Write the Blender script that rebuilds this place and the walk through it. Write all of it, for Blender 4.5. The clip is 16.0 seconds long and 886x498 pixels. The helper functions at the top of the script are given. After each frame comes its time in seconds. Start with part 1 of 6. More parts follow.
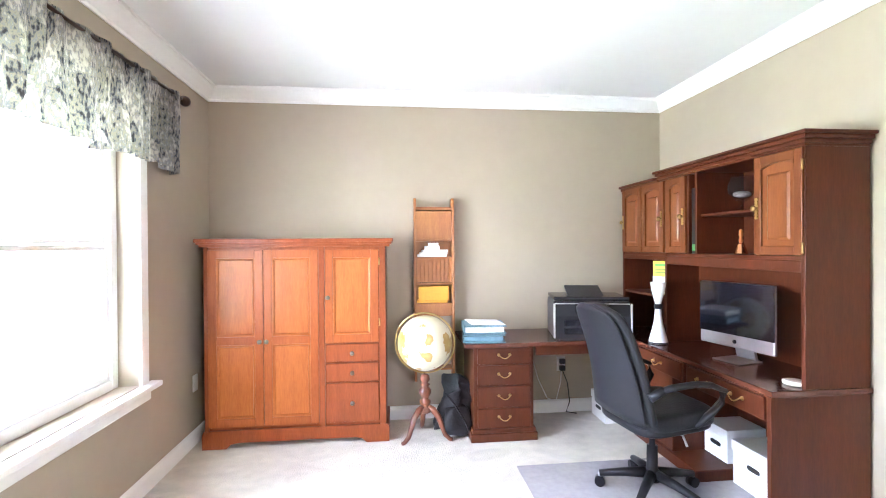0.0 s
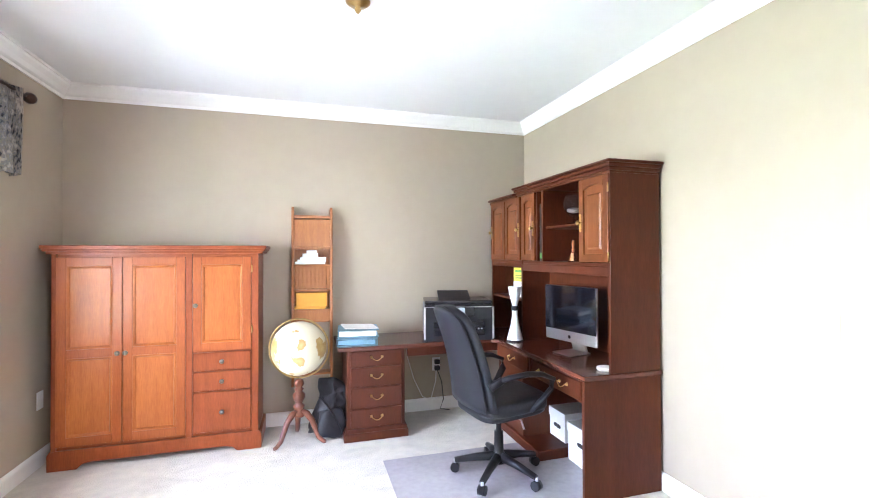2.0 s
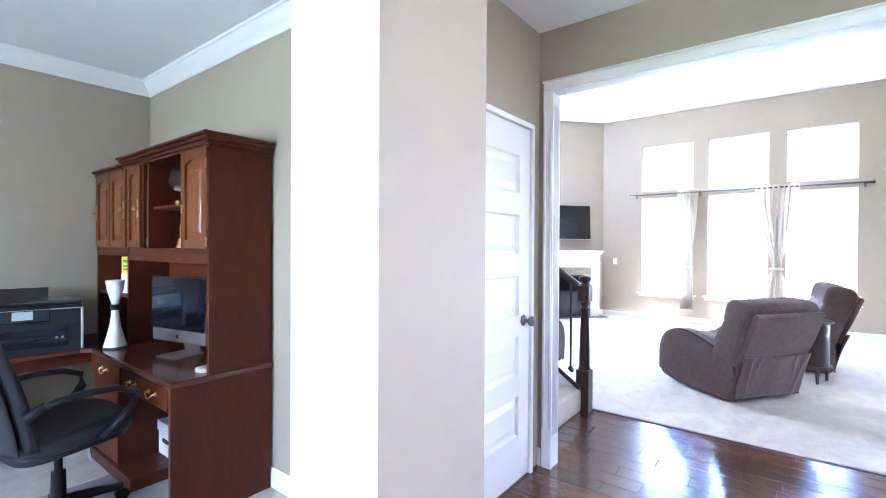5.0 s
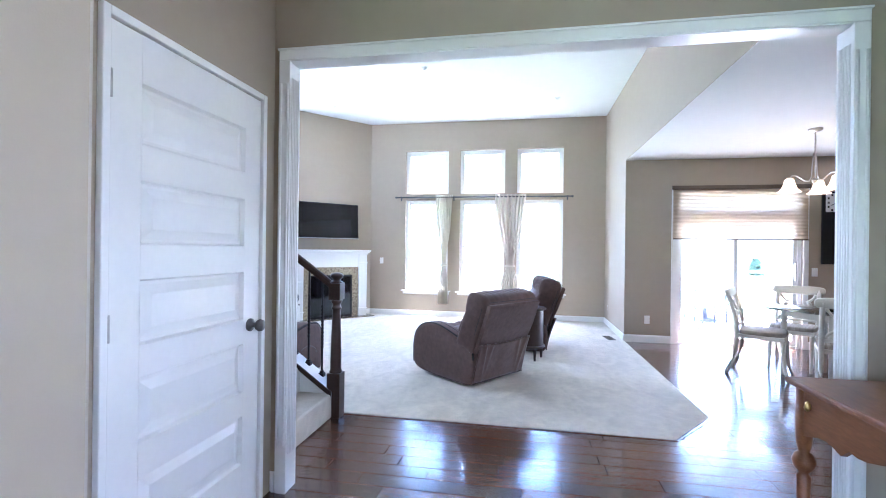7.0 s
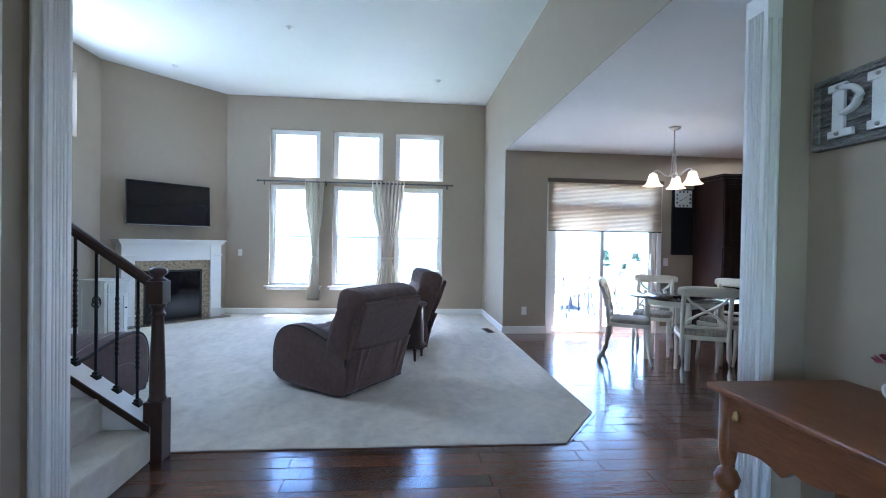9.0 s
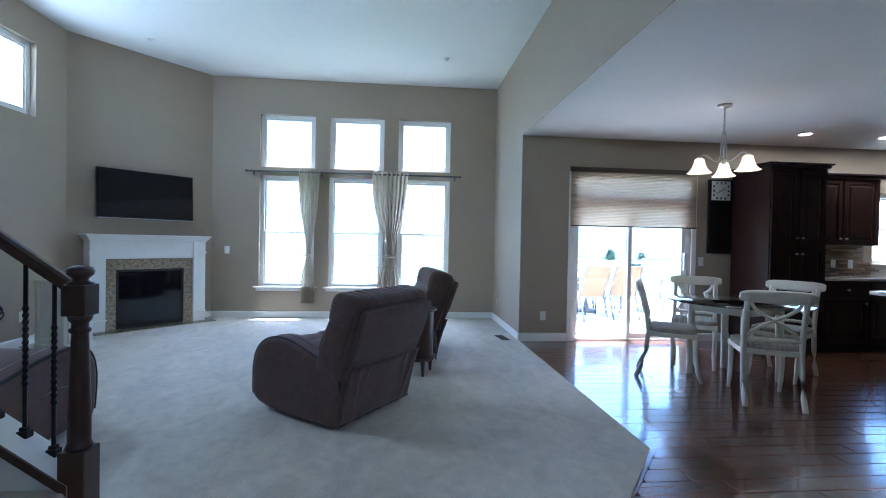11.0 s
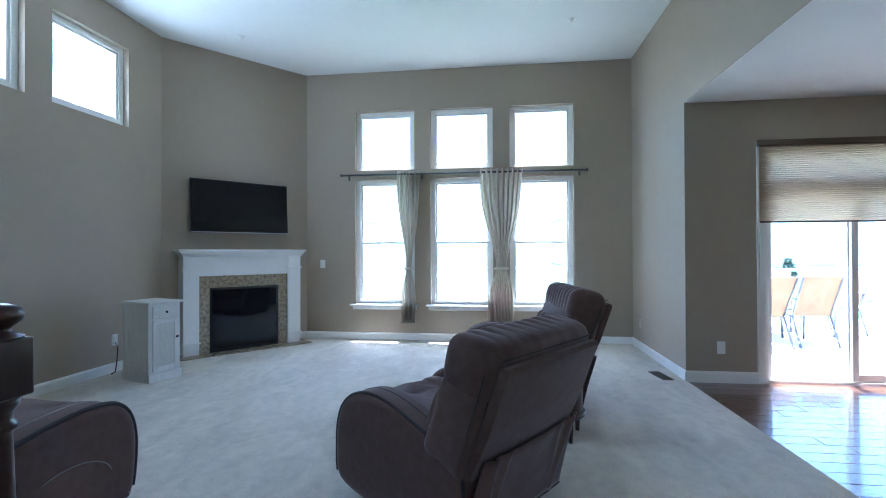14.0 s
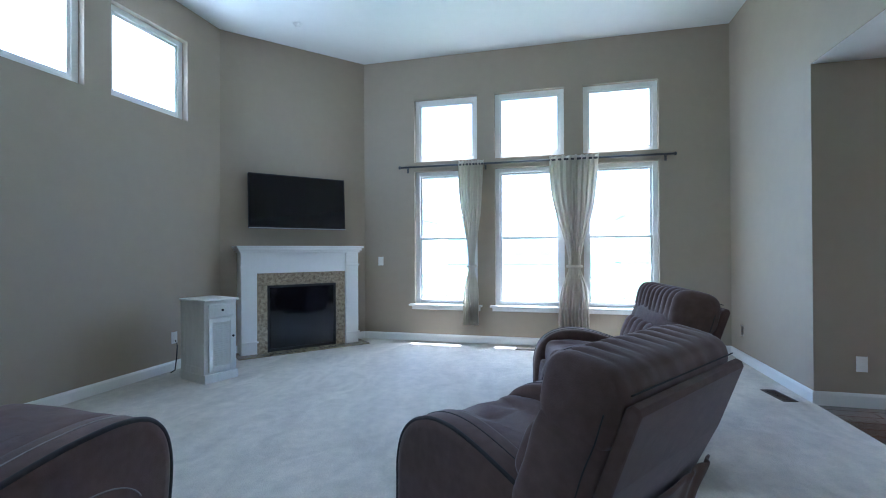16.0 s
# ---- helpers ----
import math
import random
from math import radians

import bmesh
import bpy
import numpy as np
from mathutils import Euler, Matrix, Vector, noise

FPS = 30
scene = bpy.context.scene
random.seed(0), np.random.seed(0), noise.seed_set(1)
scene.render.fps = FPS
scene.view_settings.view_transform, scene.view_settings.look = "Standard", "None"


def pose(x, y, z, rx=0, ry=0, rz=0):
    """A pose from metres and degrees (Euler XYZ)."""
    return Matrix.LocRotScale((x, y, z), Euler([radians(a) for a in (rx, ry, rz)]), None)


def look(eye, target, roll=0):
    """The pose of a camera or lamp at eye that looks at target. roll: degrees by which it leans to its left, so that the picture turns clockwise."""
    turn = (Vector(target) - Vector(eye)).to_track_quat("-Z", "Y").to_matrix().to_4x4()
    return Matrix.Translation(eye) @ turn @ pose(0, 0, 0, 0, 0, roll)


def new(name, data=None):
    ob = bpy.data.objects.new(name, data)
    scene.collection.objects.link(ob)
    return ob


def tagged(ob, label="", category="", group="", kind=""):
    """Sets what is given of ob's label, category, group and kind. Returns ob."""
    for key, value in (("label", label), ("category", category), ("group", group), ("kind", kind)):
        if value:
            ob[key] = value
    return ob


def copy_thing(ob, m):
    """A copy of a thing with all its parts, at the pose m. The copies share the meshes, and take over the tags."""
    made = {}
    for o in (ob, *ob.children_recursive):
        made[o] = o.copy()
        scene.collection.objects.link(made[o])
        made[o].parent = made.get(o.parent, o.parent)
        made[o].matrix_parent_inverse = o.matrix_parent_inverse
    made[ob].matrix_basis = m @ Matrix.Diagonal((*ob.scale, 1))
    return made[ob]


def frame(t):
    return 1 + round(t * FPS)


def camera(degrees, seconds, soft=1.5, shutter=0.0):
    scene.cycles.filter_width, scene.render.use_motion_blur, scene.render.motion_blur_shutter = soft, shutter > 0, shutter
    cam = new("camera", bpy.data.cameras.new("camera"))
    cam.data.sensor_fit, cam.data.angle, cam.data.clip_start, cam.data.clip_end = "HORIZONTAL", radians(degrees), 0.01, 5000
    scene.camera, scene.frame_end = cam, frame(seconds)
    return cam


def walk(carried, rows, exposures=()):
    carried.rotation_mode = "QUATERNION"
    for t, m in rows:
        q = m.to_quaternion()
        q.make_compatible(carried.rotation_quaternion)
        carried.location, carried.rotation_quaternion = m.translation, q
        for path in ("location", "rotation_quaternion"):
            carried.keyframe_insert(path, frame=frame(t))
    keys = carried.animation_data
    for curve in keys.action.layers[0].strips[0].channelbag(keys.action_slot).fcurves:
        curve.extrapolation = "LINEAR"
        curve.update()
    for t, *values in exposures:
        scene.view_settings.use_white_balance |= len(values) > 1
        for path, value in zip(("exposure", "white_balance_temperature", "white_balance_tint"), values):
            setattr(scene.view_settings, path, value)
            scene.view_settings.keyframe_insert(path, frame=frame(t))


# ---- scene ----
cam = camera(88.6, 16.0, soft=1.0)
PATH = [
    (0, (2.053, 0.07, 1.381), (2.264, 2.059, 1.37), -0.4),
    (1, (2.153, -0.021, 1.39), (2.494, 1.949, 1.394), -0.2),
    (1.5, (2.232, -0.102, 1.39), (2.678, 1.847, 1.404), -0.2),
    (2, (2.305, -0.181, 1.38), (2.886, 1.733, 1.401), -0.2),
    (2.5, (2.392, -0.232, 1.383), (3.111, 1.634, 1.396), -0.3),
    (3, (2.512, -0.255, 1.391), (3.394, 1.54, 1.393), -0.5),
    (3.5, (2.609, -0.285, 1.383), (3.678, 1.406, 1.378), -0.5),
    (4, (2.708, -0.274, 1.376), (3.963, 1.283, 1.358), -0.3),
    (4.5, (2.8, -0.278, 1.367), (4.228, 1.122, 1.345), -0.0),
    (5, (2.876, -0.305, 1.352), (4.459, 0.918, 1.335), 0.3),
    (7.5, (3.377, -0.393, 1.296), (5.37, -0.23, 1.292), 0.6),
    (8, (3.536, -0.37, 1.297), (5.536, -0.387, 1.283), 0.5),
    (8.5, (3.649, -0.357, 1.288), (5.643, -0.514, 1.266), 0.7),
    (10.8, (4.433, -0.312, 1.228), (6.423, -0.507, 1.201), 1.2),
    (11, (4.503, -0.294, 1.232), (6.495, -0.473, 1.205), 1.1),
    (11.5, (4.721, -0.269, 1.244), (6.716, -0.404, 1.221), 1.0),
    (12, (4.932, -0.255, 1.238), (6.93, -0.343, 1.225), 0.6),
    (12.5, (5.144, -0.231, 1.241), (7.144, -0.244, 1.237), 0.3),
    (13, (5.318, -0.209, 1.224), (7.316, -0.129, 1.231), 0.0),
    (13.5, (5.5, -0.157, 1.225), (7.493, 0.018, 1.236), -0.1),
    (14, (5.658, -0.056, 1.218), (7.643, 0.188, 1.233), -0.2),
    (14.5, (5.815, 0.009, 1.225), (7.79, 0.328, 1.231), -0.2),
    (15, (5.958, 0.044, 1.21), (7.92, 0.432, 1.214), -0.2),
    (15.5, (6.043, 0.079, 1.187), (7.994, 0.522, 1.196), -0.3),
    (16, (6.09, 0.112, 1.189), (8.03, 0.599, 1.199), -0.3),
]
walk(cam, [(t, look(eye, target, roll)) for t, eye, target, roll in PATH],
     [(0, 6.4, 5850, 25), (2.5, 6.2, 5650, 26), (3.5, 6.0, 5400, 27), (5.2, 5.5, 5050, 22), (7.3, 4.7, 5000, 18), (8.0, 4.3, 4950, 15), (8.7, 4.0, 4850, 13), (10.8, 3.4, 4700, 10), (16, 3.4, 4750, 9)])

# ---- world, sun, lights ----
world = bpy.data.worlds.new("sky")
scene.world = world
world.use_nodes = True
wn = world.node_tree
sky = wn.nodes.new("ShaderNodeTexSky")
sky.sky_type, sky.sun_disc = "NISHITA", False
sky.sun_elevation, sky.sun_rotation = radians(79), radians(101)
wn.links.new(sky.outputs[0], wn.nodes["Background"].inputs[0])
wn.nodes["Background"].inputs[1].default_value = 0.15
sun = new("sun", bpy.data.lights.new("sun", "SUN"))
sun.data.energy, sun.data.angle, sun.data.color = 4.0, radians(0.5), (1.0, 0.95, 0.88)
sun.matrix_world = look((17.7, -3.6, 100), (0, 0, 0))


def window_light(x, y, z, rz, w, h, power):
    """Lamp for sky light at an opening, real or added; it shines along the local -z, turned by rz about the upright
    axis.
    """
    lamp = new("window_light", bpy.data.lights.new("window_light", "AREA"))
    lamp.data.shape, lamp.data.size, lamp.data.size_y, lamp.data.energy = "RECTANGLE", w, h, power
    lamp.data.color = (0.93, 0.97, 1.0)
    lamp.matrix_world = pose(x, y, z, 90, 0, rz)
    return lamp


window_light(0.44, 1.845, 1.41, -90, 1.75, 1.55, 1.9)
# West foyer lamp added in an unseen, made-up opening.
window_light(0.44, -0.33, 1.15, -90, 0.8, 1.8, 0.2)
# Warm lamp added at an unseen south window to brighten the foyer.
window_light(3.6, -2.09, 1.5, 0, 0.95, 1.1, 0.7).data.color = (1.0, 0.86, 0.72)
for wx in (8.52, 9.58):
    window_light(wx, 4.03, 2.97, 180, 0.8, 0.8, 2.4)

# ---- materials ----
def mat(name, col, rough=0.6, metal=0.0, var=0.12, scale=6.0, bump=0.0, bscale=120.0, stretch=(1, 1, 1), col2=None, coat=0.0, spec=0.5, objvar=0.0):
    m = bpy.data.materials.new(name)
    m.use_nodes = True
    nt, b = m.node_tree, m.node_tree.nodes["Principled BSDF"]
    N, L = nt.nodes.new, nt.links.new
    co = N("ShaderNodeTexCoord")
    mp = N("ShaderNodeMapping")
    mp.inputs["Scale"].default_value = stretch
    L(co.outputs["Object"], mp.inputs[0])
    n1 = N("ShaderNodeTexNoise")
    n1.inputs["Scale"].default_value, n1.inputs["Detail"].default_value = scale, 6
    L(mp.outputs[0], n1.inputs["Vector"])
    n2 = N("ShaderNodeTexNoise")
    n2.inputs["Scale"].default_value, n2.inputs["Detail"].default_value = scale * 9, 4
    L(mp.outputs[0], n2.inputs["Vector"])
    add = N("ShaderNodeMath")
    add.operation, add.inputs[1].default_value = "MULTIPLY_ADD", 0.5
    L(n2.outputs[0], add.inputs[0])
    half = N("ShaderNodeMath")
    half.operation, half.inputs[1].default_value = "MULTIPLY", 0.5
    L(n1.outputs[0], half.inputs[0])
    L(half.outputs[0], add.inputs[2])
    ramp = N("ShaderNodeValToRGB")
    c2 = col2 or tuple(min(1, c * (1 + var)) for c in col)
    c1 = col if col2 else tuple(c * (1 - var) for c in col)
    ramp.color_ramp.elements[0].position, ramp.color_ramp.elements[0].color = 0.34, (*c1, 1)
    ramp.color_ramp.elements[1].position, ramp.color_ramp.elements[1].color = 0.66, (*c2, 1)
    L(add.outputs[0], ramp.inputs[0])
    out = ramp.outputs[0]
    if objvar:
        oi, hs = N("ShaderNodeObjectInfo"), N("ShaderNodeHueSaturation")
        mr = N("ShaderNodeMapRange")
        mr.inputs["To Min"].default_value, mr.inputs["To Max"].default_value = 1 - objvar, 1 + objvar
        L(oi.outputs["Random"], mr.inputs[0])
        L(mr.outputs[0], hs.inputs["Value"])
        L(out, hs.inputs["Color"])
        out = hs.outputs[0]
    L(out, b.inputs["Base Color"])
    b.inputs["Roughness"].default_value, b.inputs["Metallic"].default_value = rough, metal
    b.inputs["Coat Weight"].default_value, b.inputs["Specular IOR Level"].default_value, b.inputs["Coat Roughness"].default_value = coat, spec, 0.1
    if bump:
        n3, bp = N("ShaderNodeTexNoise"), N("ShaderNodeBump")
        n3.inputs["Scale"].default_value, n3.inputs["Detail"].default_value = bscale, 5
        L(mp.outputs[0], n3.inputs["Vector"])
        bp.inputs["Strength"].default_value, bp.inputs["Distance"].default_value = bump, 0.01
        L(n3.outputs[0], bp.inputs["Height"])
        L(bp.outputs[0], b.inputs["Normal"])
    return m


def glow(name, col, strength):
    m = bpy.data.materials.new(name)
    m.use_nodes = True
    b = m.node_tree.nodes["Principled BSDF"]
    b.inputs["Base Color"].default_value = (*col, 1)
    b.inputs["Emission Color"].default_value, b.inputs["Emission Strength"].default_value = (*col, 1), strength
    return m


def glass(name, rough=0.0, tint=(1, 1, 1), ior=1.45):
    m = bpy.data.materials.new(name)
    m.use_nodes = True
    b = m.node_tree.nodes["Principled BSDF"]
    b.inputs["Base Color"].default_value = (*tint, 1)
    b.inputs["Transmission Weight"].default_value, b.inputs["Roughness"].default_value, b.inputs["IOR"].default_value = 1.0, rough, ior
    return m


PAINT = mat("taupe_wall_paint", (0.375, 0.312, 0.232), 0.62, var=0.025, scale=1.2, bump=0.05, bscale=260)
CEIL = mat("white_ceiling_paint", (0.80, 0.81, 0.79), 0.9, var=0.015, scale=1.0, bump=0.05, bscale=200)
WHITE = mat("white_trim_paint", (0.82, 0.81, 0.78), 0.32, var=0.02, scale=4)
CARPET = mat("cream_carpet_pile", (0.70, 0.655, 0.575), 0.95, var=0.1, scale=14, bump=1.0, bscale=170, spec=0.1)
cn = CARPET.node_tree
c_co, c_mp, c_no, c_hs = cn.nodes.new("ShaderNodeTexCoord"), cn.nodes.new("ShaderNodeMapping"), cn.nodes.new("ShaderNodeTexNoise"), cn.nodes.new("ShaderNodeHueSaturation")
c_mp.inputs["Scale"].default_value, c_mp.inputs["Rotation"].default_value = (0.9, 1.5, 1), (0, 0, radians(25))
c_no.inputs["Scale"].default_value, c_no.inputs["Detail"].default_value, c_no.inputs["Distortion"].default_value = 2.2, 10, 1.6
c_mr = cn.nodes.new("ShaderNodeMapRange")
c_mr.inputs["From Min"].default_value, c_mr.inputs["From Max"].default_value = 0.35, 0.65
c_mr.inputs["To Min"].default_value, c_mr.inputs["To Max"].default_value = 0.91, 1.06
c_in = cn.nodes["Principled BSDF"].inputs["Base Color"]
cn.links.new(c_in.links[0].from_socket, c_hs.inputs["Color"])
cn.links.new(c_co.outputs["Object"], c_mp.inputs[0])
cn.links.new(c_mp.outputs[0], c_no.inputs["Vector"])
cn.links.new(c_no.outputs[0], c_mr.inputs[0])
cn.links.new(c_mr.outputs[0], c_hs.inputs["Value"])
cn.links.new(c_hs.outputs[0], c_in)
WOOD_FLOOR = mat("dark_hardwood", (0.085, 0.036, 0.02), 0.22, var=0.3, scale=4, bump=0.16, bscale=16, stretch=(7, 1, 7), col2=(0.13, 0.055, 0.03), coat=0.65, objvar=0.25)
CHERRY = mat("cherry_wood", (0.185, 0.038, 0.010), 0.36, scale=3, stretch=(7, 7, 0.8), col2=(0.275, 0.066, 0.018), bump=0.03, bscale=60, coat=0.05, spec=0.3)
CHERRY_LIGHT = mat("honey_cherry_panel", (0.30, 0.076, 0.015), 0.36, scale=3, stretch=(7, 7, 0.8), col2=(0.42, 0.125, 0.028), bump=0.03, bscale=60, coat=0.05, spec=0.3)
CHERRY_DOOR = mat("cherry_door_frame", (0.245, 0.056, 0.0125), 0.36, scale=3, stretch=(7, 7, 0.8), col2=(0.35, 0.094, 0.022), bump=0.03, bscale=60, coat=0.05, spec=0.3)
MAHOGANY = mat("mahogany_wood", (0.056, 0.0122, 0.004), 0.4, scale=3, stretch=(6, 6, 0.8), col2=(0.086, 0.0195, 0.0065), bump=0.012, bscale=60, coat=0.0, spec=0.22)
DESK_TOP = mat("mahogany_desk_top", (0.075, 0.02, 0.011), 0.25, scale=3, stretch=(6, 0.8, 6), col2=(0.115, 0.034, 0.018), bump=0.02, bscale=60, coat=0.3)
HUTCH_PANEL = mat("brown_cherry_panel", (0.125, 0.034, 0.008), 0.36, scale=3, stretch=(7, 7, 0.8), col2=(0.19, 0.058, 0.015), bump=0.03, bscale=60, coat=0.05, spec=0.25)
HUTCH_FRAME = mat("brown_cherry_frame", (0.10, 0.026, 0.007), 0.36, scale=3, stretch=(7, 7, 0.8), col2=(0.155, 0.045, 0.012), bump=0.03, bscale=60, coat=0.05, spec=0.25)
OAK = mat("golden_oak", (0.26, 0.085, 0.018), 0.42, scale=4, stretch=(8, 8, 0.8), col2=(0.38, 0.14, 0.033), bump=0.05, bscale=60)
BLACK_PLASTIC = mat("black_plastic", (0.013, 0.013, 0.015), 0.35, var=0.1, bump=0.05, bscale=300, spec=0.3)
BLACK_FABRIC = mat("black_leatherette", (0.016, 0.017, 0.02), 0.42, var=0.2, scale=8, bump=0.25, bscale=90, spec=0.35)
SCREEN = mat("dark_screen_glass", (0.006, 0.006, 0.008), 0.06, var=0.05)
ALU = mat("brushed_aluminium", (0.62, 0.62, 0.63), 0.35, 1.0, var=0.05)
PEWTER = mat("dark_pewter", (0.2, 0.185, 0.17), 0.32, 1.0, var=0.08)
NICKEL = mat("brushed_nickel", (0.55, 0.53, 0.5), 0.28, 1.0, var=0.06)
BRASS = mat("aged_brass", (0.5, 0.34, 0.13), 0.32, 1.0, var=0.12)
IRON = mat("black_wrought_iron", (0.012, 0.012, 0.013), 0.4, 0.4, var=0.2, bump=0.1)
DARK_WOOD = mat("dark_stained_wood", (0.024, 0.009, 0.005), 0.3, scale=3, stretch=(6, 6, 0.8), col2=(0.046, 0.018, 0.01), bump=0.04, bscale=60, coat=0.2)
ESPRESSO = mat("espresso_cabinet_wood", (0.02, 0.009, 0.007), 0.35, scale=3, stretch=(6, 6, 0.8), col2=(0.034, 0.016, 0.012), bump=0.03, bscale=60, spec=0.25)
SUEDE = mat("taupe_brown_microsuede", (0.11, 0.068, 0.056), 0.8, var=0.22, scale=2.5, bump=0.12, bscale=200, spec=0.3)
SUEDE.node_tree.nodes["Principled BSDF"].inputs["Sheen Weight"].default_value = 0.3
SUEDE.node_tree.nodes["Principled BSDF"].inputs["Sheen Roughness"].default_value = 0.35
SUEDE.node_tree.nodes["Principled BSDF"].inputs["Sheen Tint"].default_value = (0.75, 0.68, 0.68, 1)
SUEDE_DARK = mat("dark_suede_piping", (0.03, 0.026, 0.027), 0.8, var=0.15)
CREAM_PAINT = mat("cream_chair_paint", (0.66, 0.62, 0.52), 0.4, var=0.07, scale=9, bump=0.05)
DISTRESSED = mat("distressed_white_paint", (0.62, 0.61, 0.56), 0.55, scale=7, stretch=(3, 3, 0.7), col2=(0.72, 0.71, 0.66), var=0.1, bump=0.15, bscale=40)
BLACK = mat("matt_black", (0.006, 0.006, 0.006), 0.5, var=0.1)
PLATE = mat("white_plate_plastic", (0.8, 0.8, 0.77), 0.35, var=0.01)

# ---- mesh helpers ----
def box(bm, x0, x1, y0, y1, z0, z1, bev=0.0, seg=2):
    vs = [bm.verts.new(p) for p in ((x0, y0, z0), (x1, y0, z0), (x1, y1, z0), (x0, y1, z0), (x0, y0, z1), (x1, y0, z1), (x1, y1, z1), (x0, y1, z1))]
    fs = [bm.faces.new([vs[i] for i in f]) for f in ((3, 2, 1, 0), (4, 5, 6, 7), (0, 1, 5, 4), (1, 2, 6, 5), (2, 3, 7, 6), (3, 0, 4, 7))]
    if bev:
        es = list({e for f in fs for e in f.edges})
        bmesh.ops.bevel(bm, geom=es, offset=bev, segments=seg, profile=0.5, affect="EDGES")
    return bm


def boxes(*args, bev=0.0, seg=2):
    bm = bmesh.new()
    for a in args:
        box(bm, *a, bev=bev, seg=seg)
    return bm


def lathe(profile, n=28, at=(0, 0, 0), bm=None, m=None):
    """Turned shape about the upright axis from (radius, height) pairs."""
    bm = bm or bmesh.new()
    m = m or Matrix.Translation(at)
    rings = []
    for r, z in profile:
        rings.append([bm.verts.new(m @ Vector((r * math.cos(2 * math.pi * i / n), r * math.sin(2 * math.pi * i / n), z))) for i in range(n)])
    for a, b in zip(rings, rings[1:]):
        for i in range(n):
            f = bm.faces.new((a[i], a[(i + 1) % n], b[(i + 1) % n], b[i]))
            f.smooth = True
    for ring, flip in ((rings[0], True), (rings[-1], False)):
        bm.faces.new(ring[::-1] if flip else ring)
    return bm


def tube(pts, r, n=10, bm=None, r1=None, flat=1.0):
    """Round bar along points; the radius goes from r to r1."""
    bm = bm or bmesh.new()
    pts = [Vector(p) for p in pts]
    rings = []
    up = Vector((0, 0, 1))
    for i, p in enumerate(pts):
        d = (pts[min(i + 1, len(pts) - 1)] - pts[max(i - 1, 0)]).normalized()
        side = d.cross(up if abs(d.z) < 0.95 else Vector((0, 1, 0))).normalized()
        top = side.cross(d).normalized()
        rad = r if r1 is None else r + (r1 - r) * i / (len(pts) - 1)
        rings.append([bm.verts.new(p + rad * (side * math.cos(2 * math.pi * k / n) + flat * top * math.sin(2 * math.pi * k / n))) for k in range(n)])
    for a, b in zip(rings, rings[1:]):
        for i in range(n):
            f = bm.faces.new((a[i], a[(i + 1) % n], b[(i + 1) % n], b[i]))
            f.smooth = True
    bm.faces.new(rings[0][::-1])
    bm.faces.new(rings[-1])
    return bm


def prism(outline, d0, d1, axis="y", bm=None, bev=0.0, seg=2):
    """Solid from an outline of (a, b) pairs pushed along an axis; a, b are the other two axes in order."""
    bm = bm or bmesh.new()
    put = {"x": lambda a, b, d: (d, a, b), "y": lambda a, b, d: (a, d, b), "z": lambda a, b, d: (a, b, d)}[axis]
    lo = [bm.verts.new(put(a, b, d0)) for a, b in outline]
    hi = [bm.verts.new(put(a, b, d1)) for a, b in outline]
    n = len(outline)
    fs = [bm.faces.new(lo), bm.faces.new(hi[::-1])]
    fs += [bm.faces.new((lo[i], hi[i], hi[(i + 1) % n], lo[(i + 1) % n])) for i in range(n)]
    bmesh.ops.recalc_face_normals(bm, faces=fs)
    if bev:
        es = list({e for f in fs[:2] for e in f.edges})
        bmesh.ops.bevel(bm, geom=es, offset=bev, segments=seg, profile=0.5, affect="EDGES")
    return bm


def curve(f, n=12):
    return [f(i / n) for i in range(n + 1)]


def part(name, bm, material, parent=None, label="", smooth=False, at=None):
    me = bpy.data.meshes.new(name)
    if smooth:
        for f in bm.faces:
            f.smooth = True
    bm.to_mesh(me)
    bm.free()
    me.materials.append(material)
    ob = new(name, me)
    if parent:
        ob.parent = parent
    if at is not None:
        ob.matrix_basis = at
    return tagged(ob, label)


def soft(ob, width=0.006, seg=2):
    b = ob.modifiers.new("edge", "BEVEL")
    b.width, b.segments, b.limit_method, b.angle_limit = width, seg, "ANGLE", radians(35)
    return ob


def thing(name, label, category, m=None, group=""):
    ob = new(name)
    ob.empty_display_size = 0.1
    if m:
        ob.matrix_basis = m
    return tagged(ob, label, category, group)


def setting(name, bm, material, label, category=""):
    return tagged(part(name, bm, material), label, category or name.split("_")[0], kind="structure")


def pierced(axis, at0, at1, a0, a1, z0, z1, holes):
    """Boxes of a wall lying along x or y (axis), from at0 to at1 across, with holes (a0, a1, z0, z1) through it."""
    out, cuts = [], sorted({a0, a1, *(v for h in holes for v in h[:2] if a0 < v < a1)})
    for lo, hi in zip(cuts, cuts[1:]):
        mid, zs = (lo + hi) / 2, z0
        for h in sorted((h for h in holes if h[0] < mid < h[1]), key=lambda h: h[2]):
            if h[2] > zs:
                out.append((lo, hi, zs, h[2]))
            zs = h[3]
        if zs < z1:
            out.append((lo, hi, zs, z1))
    if axis == "x":
        return boxes(*[(lo, hi, at0, at1, b, t) for lo, hi, b, t in out])
    return boxes(*[(at0, at1, lo, hi, b, t) for lo, hi, b, t in out])


